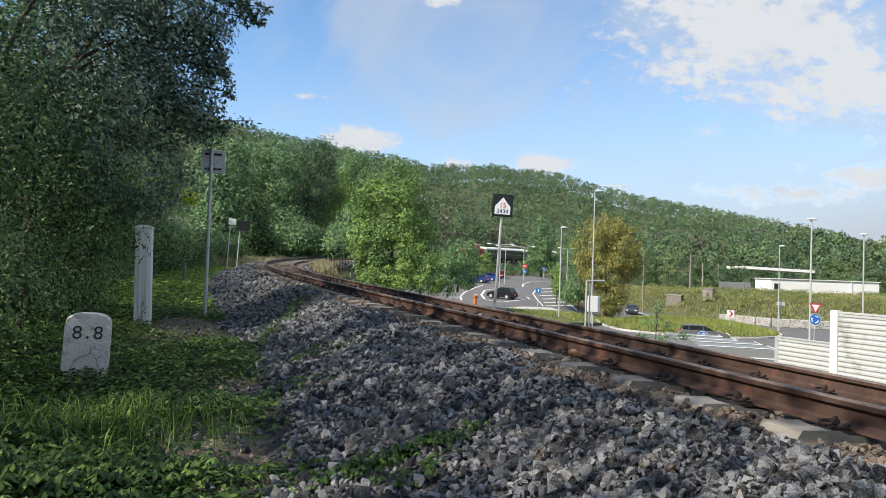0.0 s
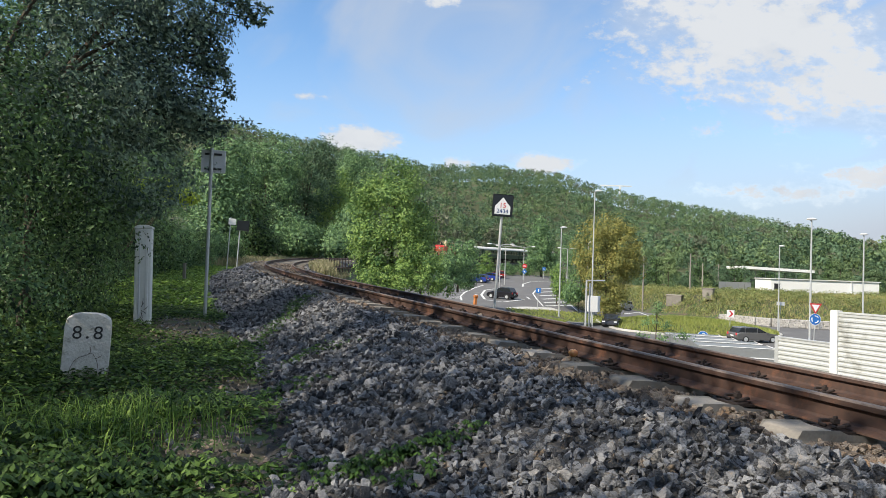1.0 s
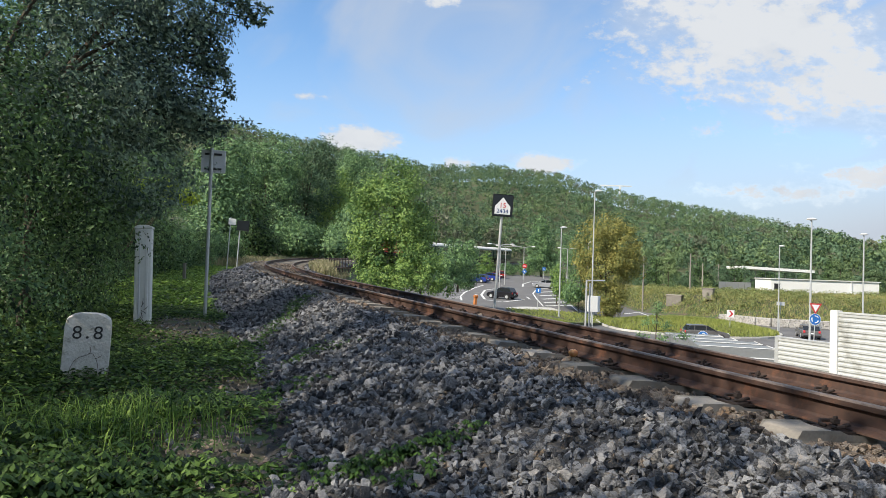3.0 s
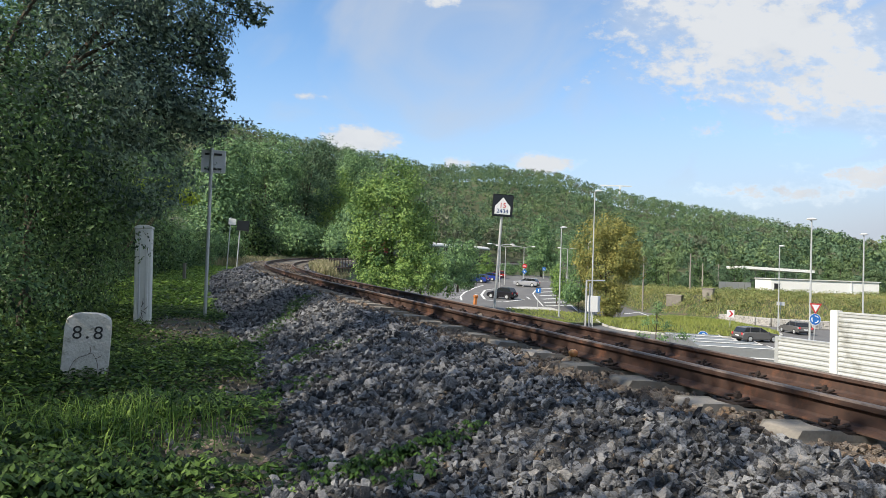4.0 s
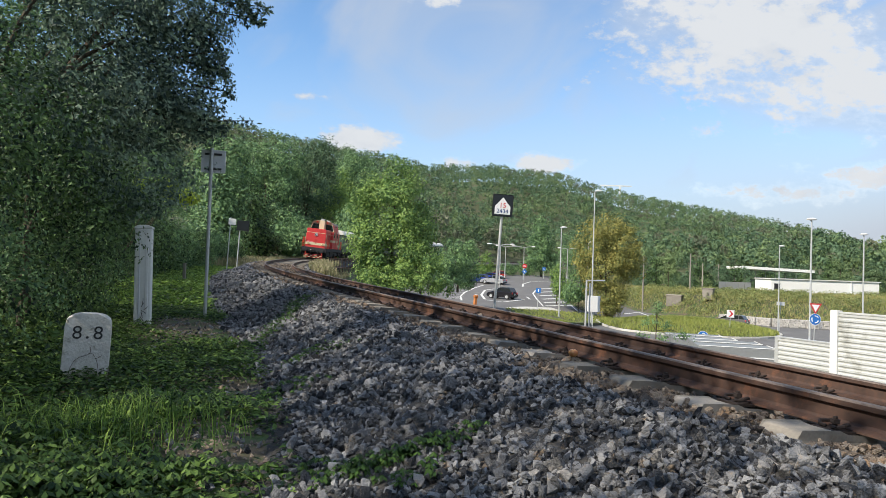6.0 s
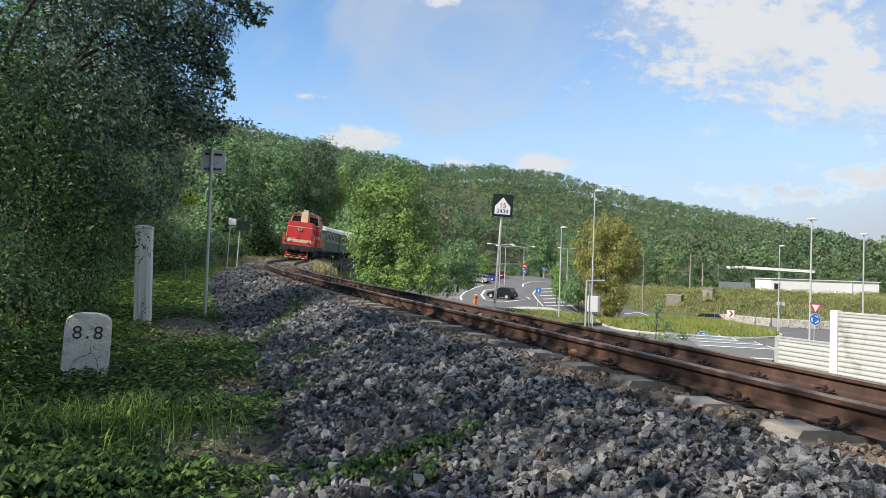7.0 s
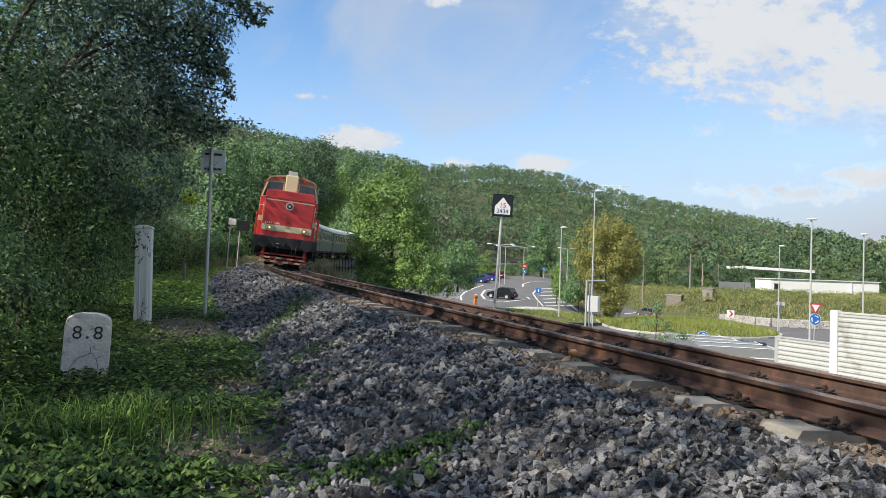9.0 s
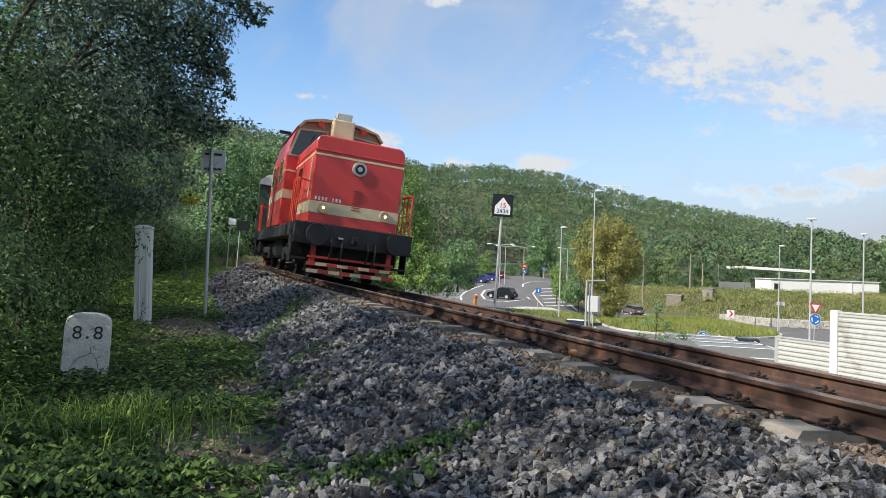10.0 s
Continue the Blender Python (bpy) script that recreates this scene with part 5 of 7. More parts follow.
def road_sign(x, y, h, boards, label, z=None, name="road_sign"):
    """boards: (kind, dz, size)."""
    z = gz(x, y) if z is None else z
    t = thing(name, pose(x, y, z, 0, 1.2, 0), label, "road sign", "road signs")
    part("pole", tube((0, 0, -0.2), (0, 0, h), 0.035, n=8), M["zinc"], t)
    for kind, dz, s in boards:
        zz = h + dz
        if kind == "yield":
            tri = lambda q: [(-q, q * 0.58), (q, q * 0.58), (0, -q * 1.15)]
            part("plate", prism(tri(s), 0.02, "y", (0, -0.05, zz)), M["sign_red"], t)
            part("field", prism(tri(s * 0.66), 0.006, "y", (0, -0.064, zz)), M["sign_white"], t)
        elif kind == "round":
            part("plate", tube((0, -0.06, zz), (0, -0.04, zz), s, n=24), M["sign_blue"], t)
            part("rim", tube((0, -0.052, zz), (0, -0.036, zz), s * 1.07, n=24), M["sign_white"], t)
            for k in range(3):
                a = k * 120 + 30
                bm = bmesh.new()
                for j in range(4):
                    a0, a1 = radians(a + j * 18), radians(a + j * 18 + 18)
                    tube((s * .62 * math.cos(a0), -0.066, zz + s * .62 * math.sin(a0)), (s * .62 * math.cos(a1), -0.066, zz + s * .62 * math.sin(a1)), s * 0.09, n=6, bm=bm)
                part("arrow", bm, M["sign_white"], t)
        elif kind == "chevron":
            part("plate", box(s * 2, 0.02, s * 2, (0, -0.05, zz), 0.01), M["sign_white"], t)
            part("arrow", prism([(-s * .5, s * .8), (0, s * .8), (s * .7, 0), (0, -s * .8), (-s * .5, -s * .8), (s * .2, 0)], 0.006, "y", (0, -0.064, zz)), M["sign_red"], t)
        elif kind == "grey":
            part("plate", box(s * 2.2, 0.03, s, (0, -0.05, zz), 0.008), M["sign_back"], t)
        elif kind == "blue":
            part("plate", box(s * 1.6, 0.02, s * 1.6, (0, -0.05, zz), 0.01), M["sign_blue"], t)
            part("field", box(s * 0.35, 0.006, s * 1.0, (0, -0.064, zz), 0.002), M["sign_white"], t)
        elif kind == "red":
            part("plate", tube((0, -0.06, zz), (0, -0.04, zz), s, n=20), M["sign_red"], t)
            part("field", box(s * 1.3, 0.006, s * 0.35, (0, -0.064, zz), 0.002), M["sign_white"], t)
        elif kind == "diamond":
            part("plate", box(s * 1.4, 0.02, s * 1.4, (0, -0.05, zz), 0.01, rot=pose(0, 0, 0, 0, 45, 0)), M["sign_blue"], t)
            part("field", box(s * 0.3, 0.006, s * 0.9, (0, -0.064, zz), 0.002, rot=pose(0, 0, 0, 0, -45, 0)), M["sign_white"], t)
        elif kind == "back_triangle":
            part("plate", prism([(-s, s * 0.58), (s, s * 0.58), (0, -s * 1.15)], 0.02, "y", (0, -0.05, zz)), M["sign_back"], t)
        elif kind == "board":
            part("plate", box(s, 0.12, s * 1.3, (0, -0.08, zz), 0.03), M["white_paint"], t)
    return t


def signs():
    x, y = 27.37, 48.00
    h = 6 - 1.85
    road_sign(x, y - 0.4, h, [("yield", 0.12, 0.45), ("round", -0.78, 0.40)], "give way triangle and blue roundabout sign on one pole", 0.0)
    x, y = 32.08, 72.00
    road_sign(x, y, 2.6, [("chevron", -0.3, 0.42)], "white sign with a red chevron on the roundabout")
    x, y = 42.07, 80.85
    road_sign(x - 0.1, y - 0.5, 3.55, [("grey", -0.2, 0.45)], "small grey direction sign on a thin pole")
    x, y = 25.05, 62.00
    road_sign(x, y, 0.75, [("round", -0.2, 0.5)], "low round blue sign on the splitter island")
    x, y = 11.30, 76.00
    road_sign(x, y, 2.5, [("blue", -0.25, 0.36)], "blue and white square road sign beside the hatching")
    x, y = 14.92, 118.00
    road_sign(x, y, 3.0, [("red", 0.0, 0.42), ("diamond", -1.0, 0.5)], "red no-entry sign above a blue diamond sign")
    x, y = 20.36, 130.00
    road_sign(x, y, 2.2, [("blue", -0.2, 0.4)], "small blue and white road sign")
    x, y = 24.98, 92.00
    road_sign(x, y, 2.2, [("back_triangle", 0.0, 0.55)], "grey back of a triangular give way sign")
    x, y = 12.16, 52.00
    road_sign(x, y, 2.9, [("board", -0.3, 1.0)], "white rectangular board on a short pole")
    x, y = 11.39, 51.00
    t = thing("height_gauge", pose(x, y, gz(x, y)), "thin grey frame post with a horizontal arm", "gantry")
    part("post", tube((0, 0, -0.2), (0, 0, 4.3), 0.07, n=10), M["zinc"], t)
    part("post", tube((0.35, 0.3, -0.2), (0.35, 0.3, 4.1), 0.06, n=10), M["zinc"], t)
    part("arm", tube((0, 0, 4.3), (1.45, 0, 4.35), 0.05, n=8), M["zinc"], t)


def road_strip(name, pts, width, material, label, kind="structure", lift=0.02, parent=None, closed=False):
    """A painted line or kerb laid over the road along the points."""
    P = np.array(pts + pts[:1] if closed else pts, float)
    seg = np.hypot(*np.diff(P, axis=0).T); L = np.concatenate([[0], np.cumsum(seg)])
    n = max(2, int(L[-1] / 0.6))
    q = np.linspace(0, L[-1], n)
    x, y = np.interp(q, L, P[:, 0]), np.interp(q, L, P[:, 1])
    dx, dy = np.gradient(x), np.gradient(y)
    l = np.hypot(dx, dy) + 1e-9
    nx, ny = -dy / l, dx / l
    A, B = np.c_[x + nx * width / 2, y + ny * width / 2], np.c_[x - nx * width / 2, y - ny * width / 2]
    V = np.concatenate([np.c_[A, road_z(A[:, 0], A[:, 1]) + lift], np.c_[B, road_z(B[:, 0], B[:, 1]) + lift]])
    i = np.arange(n - 1)
    F = np.stack([i, i + n, i + n + 1, i + 1], -1)
    ob = new(name, quick_mesh(name, V, F, material))
    ob.parent = parent
    return ob


def markings():
    t = thing("road_markings", Matrix.Identity(4), "white painted lines and hatching on the asphalt", "road markings", kind="structure")
    line = lambda pts, w=0.25: road_strip("painted_line", pts, w * 0.65, M["paint_line"], "", parent=t)
    line([(2.52, 79.80), (2.58, 87.15), (3.35, 94.40), (5.26, 103.15), (7.07, 109.20)], 0.35)
    for k in range(6):
        line([(0.66, 83.10), (2.30, 85.00)] if k == 0 else [(1.0 - 0.35 * k, 79 + 3.6 * k), (2.6 + 0.25 * k, 80 + 3.6 * k)], 0.3)
    line([(5.62, 83.60), (5.65, 91.50), (6.66, 99.70), (8.90, 103.65)], 0.5)
    line([(5.55, 82.55), (7.57, 79.45), (10.77, 85.75)], 0.5)
    line([(12.90, 81.60), (13.14, 89.20), (13.65, 96.80), (14.97, 103.10), (17.10, 106.95)], 0.35)
    for p, q in (((15.56, 105.30), (19.34, 109.05)), ((14.86, 99.30), (19.32, 105.25)), ((14.40, 94.50), (19.25, 101.85)), ((14.12, 90.50), (19.06, 98.50)), ((13.75, 86.60), (18.86, 95.25)), ((13.40, 82.90), (18.51, 91.80))):
        line([p, q], 0.55)
    line([(13.58, 108.65), (14.39, 114.50), (16.59, 120.40), (20.23, 123.45)], 0.4)
    line([(18.41, 92.10), (18.22, 86.15)], 0.4)
    for p, q in (((12.02, 87.80), (11.92, 90.60)), ((9.93, 110.35), (10.94, 110.80)), ((9.24, 85.40), (11.20, 86.20)), ((4.72, 92.10), (5.11, 90.30))):
        line([p, q], 0.4)
    # splitter kerbs and ring edges
    ring = lambda r, a0, a1: [(29 + r * math.sin(radians(a)), 77 - r * math.cos(radians(a))) for a in range(a0, a1, 6)]
    line(ring(17.5, 20, 70), 0.25)
    line([(28.59, 101.05), (33.63, 110.40), (32.38, 100.50)], 0.5)


def verge(name, pts, h, label, blades_n, bh, material, soil="soil", dome=0.0):
    """A kerbed patch of grass: an outline of road points, raised by h."""
    own = bmesh.new()
    lo = [own.verts.new((x, y, float(road_z(x, y)) - 0.1)) for x, y in pts]
    hi = [own.verts.new((x, y, float(road_z(x, y)) + h)) for x, y in pts]
    n = len(pts)
    cx, cy = sum(p[0] for p in pts) / n, sum(p[1] for p in pts) / n
    mids = [own.verts.new((cx + (x - cx) * .55, cy + (y - cy) * .55, float(road_z(cx + (x - cx) * .55, cy + (y - cy) * .55)) + h + dome * 0.7)) for x, y in pts]
    c = own.verts.new((cx, cy, float(road_z(cx, cy)) + h + dome))
    for i in range(n):
        j = (i + 1) % n
        own.faces.new((lo[i], lo[j], hi[j], hi[i])); own.faces.new((hi[i], hi[j], mids[j], mids[i])); own.faces.new((mids[i], mids[j], c))
    t = tagged(link_mesh(name, own, M[soil]), label, "grass verge", kind="structure")
    a = rng.uniform(0, 1, blades_n) ** 0.5
    k = rng.integers(0, n, blades_n); f = rng.uniform(0, 1, blades_n)
    p = np.array(pts)
    e = p[k] * (1 - f)[:, None] + p[(k + 1) % n] * f[:, None]
    X = np.array([cx, cy]) + (e - [cx, cy]) * a[:, None]
    Z = road_z(X[:, 0], X[:, 1]) + h + dome * np.interp(a, [0, .55, 1], [1, .7, 0])
    blades("verge_grass", np.c_[X, Z], bh, 0.018, material, "rough green grass on the verge")
    return t


def verges():
    ring = [(29 + 10 * math.sin(radians(a)), 77 - 10 * math.cos(radians(a))) for a in range(0, 360, 15)]
    verge("roundabout_island", ring, 0.15, "round kerbed island covered with rough grass", 22000, 0.40, M["grass_meadow"], dome=1.1)
    k = thing("kerb", Matrix.Identity(4), "pale stone kerb ring round the island", "kerb", kind="structure")
    m0 = box(1.28, 0.3, 0.34, (0, 0, 0), 0.03)
    first = None
    for i in range(50):
        a = i * 7.2
        m = pose(29 + 10.15 * math.sin(radians(a)), 77 - 10.15 * math.cos(radians(a)), float(road_z(29 + 10.15 * math.sin(radians(a)), 77 - 10.15 * math.cos(radians(a)))) + 0.04, 0, 0, a)
        if first is None:
            first = part("kerb_stone", m0, M["kerb"], k); first.matrix_local = m
        else:
            o = new("kerb_stone", first.data); o.parent, o.matrix_local = k, m
    verge("grass_strip", [(6.77, 67.75), (11.89, 75.90), (18.42, 84.60), (23.87, 88.35), (21.47, 79.95), (12.66, 65.95), (7.18, 54.80)], 0.12, "mown grass strip between road and embankment", 5000, 0.22, M["grass_meadow"])
    verge("roadside_verge", [(19.79, 114.50), (21.75, 114.30), (28.76, 118.35), (27.23, 102.60), (19.36, 89.00), (18.48, 94.60)], 0.12, "dry grass slope beside the road", 4500, 0.6, M["grass_dry"], dome=0.5)
    # low footway slab in front of the grass strip
    road_strip("pavement", [(7.62, 70.10), (10.51, 75.55), (14.50, 81.30)], 1.4, M["kerb"], "", lift=0.1)
    tagged(bpy.data.objects["pavement"], "pale paved footway beside the car park", "pavement", kind="structure")


M["grass_meadow"] = leaf_mat("meadow_grass", (0.36, 0.38, 0.10), (0.15, 0.20, 0.05), scale=0.15)
M["scrub"] = leaf_mat("bank_scrub", (0.32, 0.34, 0.12), (0.10, 0.14, 0.05), scale=0.2)
M["bank_grass"] = leaf_mat("bank_grass", (0.46, 0.40, 0.17), (0.17, 0.21, 0.07), scale=0.3)


def bank_plants():
    n = 95000
    x = rng.uniform(31, 110, n)
    y = bank_foot(x) + rng.uniform(1.5, 34, n) ** 1.0
    P = np.c_[x, y, ground_z(x, y)]
    k = (bank(x, y) > 0.3) & (rng.uniform(size=n) < 0.75 + 0.35 * soft_noise(x, y, 0.5, 2.0))
    blades("bank_grass", P[k], 0.42, 0.028, M["bank_grass"], "tall dry and green grass on the bank", 0.7)
    n = 3000
    x = rng.uniform(32, 108, n); y = bank_foot(x) + rng.uniform(2, 32, n)
    k = (bank(x, y) > 0.6) & (soft_noise(x, y, 0.21, 4.0) > -0.1)
    x, y = x[k], y[k]
    z = ground_z(x, y)
    v = unit(len(x) * 44) * [1, 1, 0.8] + [0, 0, 0.3]
    P = np.repeat(np.c_[x, y, z], 44, 0) + v * np.repeat(rng.uniform(0.35, 0.95, len(x)), 44)[:, None]
    V, F = leaves_at(P, 0.24, v * 1.3, 0.2, 0.6, 0.5)
    tagged(new("bank_scrub", quick_mesh("bank_scrub", V, F, M["scrub"])), "low olive scrub scattered over the bank", "scrub", kind="stuff")
    # dry weeds at the bend of the line
    s = rng.uniform(34, 74, 5200); o = rng.uniform(1.75, 4.2, 5200)
    P = on_line(s, o); P[:, 2] = np.maximum(ground_z(P[:, 0], P[:, 1]), np.where(o < 3.2, bed_z(s, o, P[:, 0], P[:, 1]), 0))
    blades("dry_weeds", P, 0.5, 0.025, M["grass_dry"], "dry straw-coloured weeds beside the bend", 0.6)
    s = rng.uniform(44, 90, 2600); o = rng.uniform(-6, -2.9, 2600)
    P = on_line(s, o); P[:, 2] = ground_z(P[:, 0], P[:, 1])
    blades("dry_weeds", P, 0.7, 0.03, M["grass_dry"], "dry straw-coloured weeds outside the bend", 0.6)


def foot_trees():
    """Trees at the foot of the hill, behind the bank."""
    for i in range(46):
        u = 0.30 + 0.013 * i * 1.0 + rng.uniform(-0.01, 0.01)
        d = rng.uniform(150, 176) if not 0.38 < u < 0.60 else rng.uniform(166, 180)
        y = d / math.sqrt(1 + u * u); x = u * y
        z = gz(x, y)
        h, r = rng.uniform(4.5, 8.0), rng.uniform(1.8, 3.2)
        blobs = [(x, y, z + h * 0.35, r, r, h * 0.3), (x + rng.uniform(-1, 1), y, z + h * 0.62, r * .85, r * .85, h * 0.26), (x, y, z + h * 0.85, r * .55, r * .55, h * 0.16)]
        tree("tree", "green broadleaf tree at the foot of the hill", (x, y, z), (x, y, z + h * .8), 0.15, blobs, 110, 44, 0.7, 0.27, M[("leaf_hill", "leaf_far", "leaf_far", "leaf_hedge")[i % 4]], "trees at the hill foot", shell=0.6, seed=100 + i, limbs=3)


def gabions():
    t = thing("gabion_wall", Matrix.Identity(4), "low wall of stone-filled wire baskets at the foot of the bank", "retaining wall", kind="structure")
    x = 40.6
    first = None
    pts = []
    while x < 92:
        x1 = x + 0.3
        while math.hypot(x1 - x, bank_foot(x1) - bank_foot(x)) < 2.0:
            x1 += 0.02
        ya, yb = float(bank_foot(x)) + 0.4, float(bank_foot(x1)) + 0.4
        m = pose((x + x1) / 2, (ya + yb) / 2, float(road_z(x, ya)) + 0.55, 0, 0, math.degrees(math.atan2(yb - ya, x1 - x)))
        if first is None:
            first = part("basket", box(1.96, 0.8, 1.1, (0, 0, 0), 0.06), M["gabion"], t); first.matrix_local = m
        else:
            o = new("basket", first.data); o.parent, o.matrix_local = t, m
        for _ in range(60):
            pts.append(m @ Vector((rng.uniform(-0.95, 0.95), -0.4, rng.uniform(-0.5, 0.52))))
        x = x1
    st = rocks_joined("gabion_stones", np.array([p[:] for p in pts]), rng.uniform(0.09, 0.17, len(pts)), M["gabion"])
    st.parent = t
    tagged(st, "pale grey quarry stones", kind="stuff")


lamps(); signs(); markings(); verges(); bank_plants(); foot_trees(); gabions()


# ---- buildings and far things ----
def low_building():
    a, b = Vector((59.95, 118.00, 3.90)), Vector((79.68, 118.00, 4.57))
    L = (b - a).length
    z = a.z + 0.1
    t = thing("low_building", pose((a.x + b.x) / 2, (a.y + b.y) / 2 + 3, z, 0, 0, 0), "long low white flat-roofed building on the bank", "building")
    part("wall", box(L, 6, 2.5, (0, 0, 1.25), 0.03), M["plaster"], t)
    part("roof", box(L + 0.4, 6.4, 0.18, (0, 0, 2.59), 0.03), M["coach_roof"], t)
    d = part("door", box(1.0, 0.08, 1.2, (-L / 2 + 1.1, -3.02, 1.1), 0.01), M["under"], t)
    part("frame", box(1.2, 0.05, 0.1, (-L / 2 + 1.1, -3.05, 1.75), 0.01), M["zinc"], d)
    part("pilaster", box(0.25, 0.2, 2.5, (L * 0.24, -3.05, 1.25), 0.02), M["plaster"], t)
    part("wall_wing", box(L * 0.2, 6, 2.3, (L * 0.4, 0.8, 1.1), 0.03), M["cream_wall"], t)
    # grey wall beside it
    a, b = Vector((53.43, 126.00, 3.76)), Vector((59.61, 124.00, 4.05))
    t = thing("yard_wall", pose((a.x + b.x) / 2, (a.y + b.y) / 2, a.z + 0.1), "grey yard wall beside the white building", "wall")
    for k in range(5):
        part("wall_panel", box((b.x - a.x) / 5 - 0.05, 0.2, 1.9, ((k - 2) * (b.x - a.x) / 5, 0, 0.9), 0.02), M["grey_panel"], t)
    # station canopy behind
    a, b = Vector((61.2, 136.00, 8.42)), Vector((76.2, 136.00, 8.30))
    L = (b - a).length
    t = thing("station_canopy", pose((a.x + b.x) / 2, a.y, b.z - 4.2, 0, 0, 0), "white flat station canopy on thin columns", "canopy")
    part("roof", prism([(-L / 2, 4.4), (L / 2, 4.0), (L / 2, 4.55), (-L / 2, 4.95)], 7, "y", bevel=0.02), M["plaster"], t)
    for k in range(7):
        xx = -L / 2 + 1 + k * (L - 2) / 6
        part("column", box(0.13, 0.13, 4.6 - 0.4 * k / 6, (xx, 1.6, 2.1 - 0.2 * k / 6), 0.02), M["zinc"], t)
    part("back_wall", box(L * 0.6, 0.3, 2.4, (L * 0.12, 2.5, 1.6), 0.02), M["grey_panel"], t)
    for k in range(6):
        part("bench_rail", box(1.6, 0.08, 0.8, (-2 + k * 2.6, -2.9, 1.7), 0.02), M["plaster"], t)
    # young trees before the canopy
    for i, (x, y, z, h) in enumerate(((54.71, 129.00, 3.71, 4.6), (58.76, 130.00, 3.82, 5.2), (60.33, 129.00, 3.91, 3.8), (50.94, 128.00, 3.61, 5.0))):
        z, h = z - 0.8, h + 2.3
        blobs = [(x, y, z + h * .55, 1.5, 1.3, h * .38), (x + .9, y, z + h * .4, 1.2, 1.2, h * .26), (x - .8, y, z + h * .7, 0.9, 0.9, h * .22)]
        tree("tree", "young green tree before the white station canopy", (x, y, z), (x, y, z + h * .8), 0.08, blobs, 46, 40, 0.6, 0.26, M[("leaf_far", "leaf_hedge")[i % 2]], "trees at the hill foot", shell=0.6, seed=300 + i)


M["cream_wall"] = mat("cream_plaster", (0.70, 0.62, 0.50), (0.58, 0.50, 0.40), 0.8, scale=0.3, fine=6, bump=0.1)


def concrete_blocks():
    for x, y, w, h in ((38.5, 107.0, 2.4, 1.4), (42.4, 103.0, 1.6, 1.3)):
        t = thing("concrete_block", pose(x, y, gz(x, y) - 0.3, 0, 0, -35), "weathered concrete block wall in the bank", "wall")
        part("wall_body", box(w, 1.2, h + 0.4, (0, 0, h / 2), 0.06), M["concrete"], t)
        part("coping", box(w + 0.2, 1.35, 0.2, (0, 0, h + 0.25), 0.04), M["concrete"], t)


def crane():
    x, y, z = 163.94, 620.00, 92.91
    t = thing("tower_crane", pose(x, y, 0), "distant white tower crane behind the wooded ridge", "crane")
    part("mast", box(1.4, 1.4, z - 2, (4, 0, (z - 2) / 2), 0.1), M["white_paint"], t)
    part("jib", prism([(-16, 0), (15, 0.6), (15, 1.4), (-15, 1.5)], 1.0, "y", (0, 0, z - 1)), M["white_paint"], t)
    part("cab", box(2, 2, 2.4, (4, -0.4, z - 2.2), 0.1), M["white_paint"], t)


def railing():
    a, b = Vector((-11.55, 66.00, 5.70)), Vector((-8.12, 58.00, 5.70))
    d = (b - a)
    t = thing("metal_railing", pose(a.x, a.y, a.z - 0.2, 0, 0, math.degrees(math.atan2(d.y, d.x))), "grey steel railing beside the bend of the track", "railing")
    L = math.hypot(d.x, d.y)
    n = 9
    for k in range(n):
        part("baluster", box(0.06, 0.06, 1.3, (L * k / (n - 1), 0, 0.6), 0.008), M["iron"], t)
    for z in (1.2, 0.35):
        part("rail_bar", box(L + 0.1, 0.05, 0.07, (L / 2, -0.002, z), 0.008), M["iron"], t)


def slab_trailers():
    # grey slabs of unclear kind; trailer form, wheels and frame are added
    for (x0, y0), (x1, y1), w, lab in (((17.37, 44.00), (21.98, 43.00), 2.4, "a"), ((18.33, 47.50), (22.80, 46.50), 2.2, "b"), ((18.25, 51.00), (22.68, 50.00), 2.2, "c"), ((19.10, 55.00), (23.31, 54.00), 2.0, "d")):
        L = math.hypot(x1 - x0, y1 - y0)
        t = thing("cargo_trailer", pose((x0 + x1) / 2, (y0 + y1) / 2, 0.0, 0, 0, math.degrees(math.atan2(y1 - y0, x1 - x0))), "low grey flat-topped slab with pale edges, given the form of a trailer", "trailer", "parked trailers")
        zt = ZT[lab]
        part("body", box(L, w, 0.9, (0, 0, zt - 0.5), 0.05, seg=2), M["grey_panel"], t)
        part("edge_trim", box(L + 0.04, 0.04, 0.05, (0, -w / 2, zt - 0.02), 0.015), M["white_paint"], t)
        part("edge_trim", box(0.04, w, 0.05, (L / 2, 0, zt - 0.025), 0.015), M["white_paint"], t)
        part("side_rail", box(L * 0.55, 0.05, 0.07, (L * 0.2, -w / 2 - 0.01, zt - 0.66), 0.012), M["white_paint"], t)
        for sx in (-1, 1):
            for sy in (-1, 1):
                part("wheel", tube((sx * L * 0.3, sy * (w / 2 - 0.22), 0.32), (sx * L * 0.3, sy * (w / 2 - 0.02), 0.32), 0.32, n=16), M["tyre"], t)
        part("axle_frame", box(L * 0.8, w * 0.7, max(zt - 1.2, 0.2), (0, 0, (zt - 1.0) / 2 + 0.35), 0.02), M["under"], t)


ZT = dict(a=float((19.74, 43.50, 1.68)[2]), b=float((20.71, 47.00, 1.60)[2]), c=float((20.71, 50.50, 1.50)[2]), d=float((21.15, 54.50, 1.39)[2]))
low_building(); concrete_blocks(); crane(); railing(); slab_trailers()


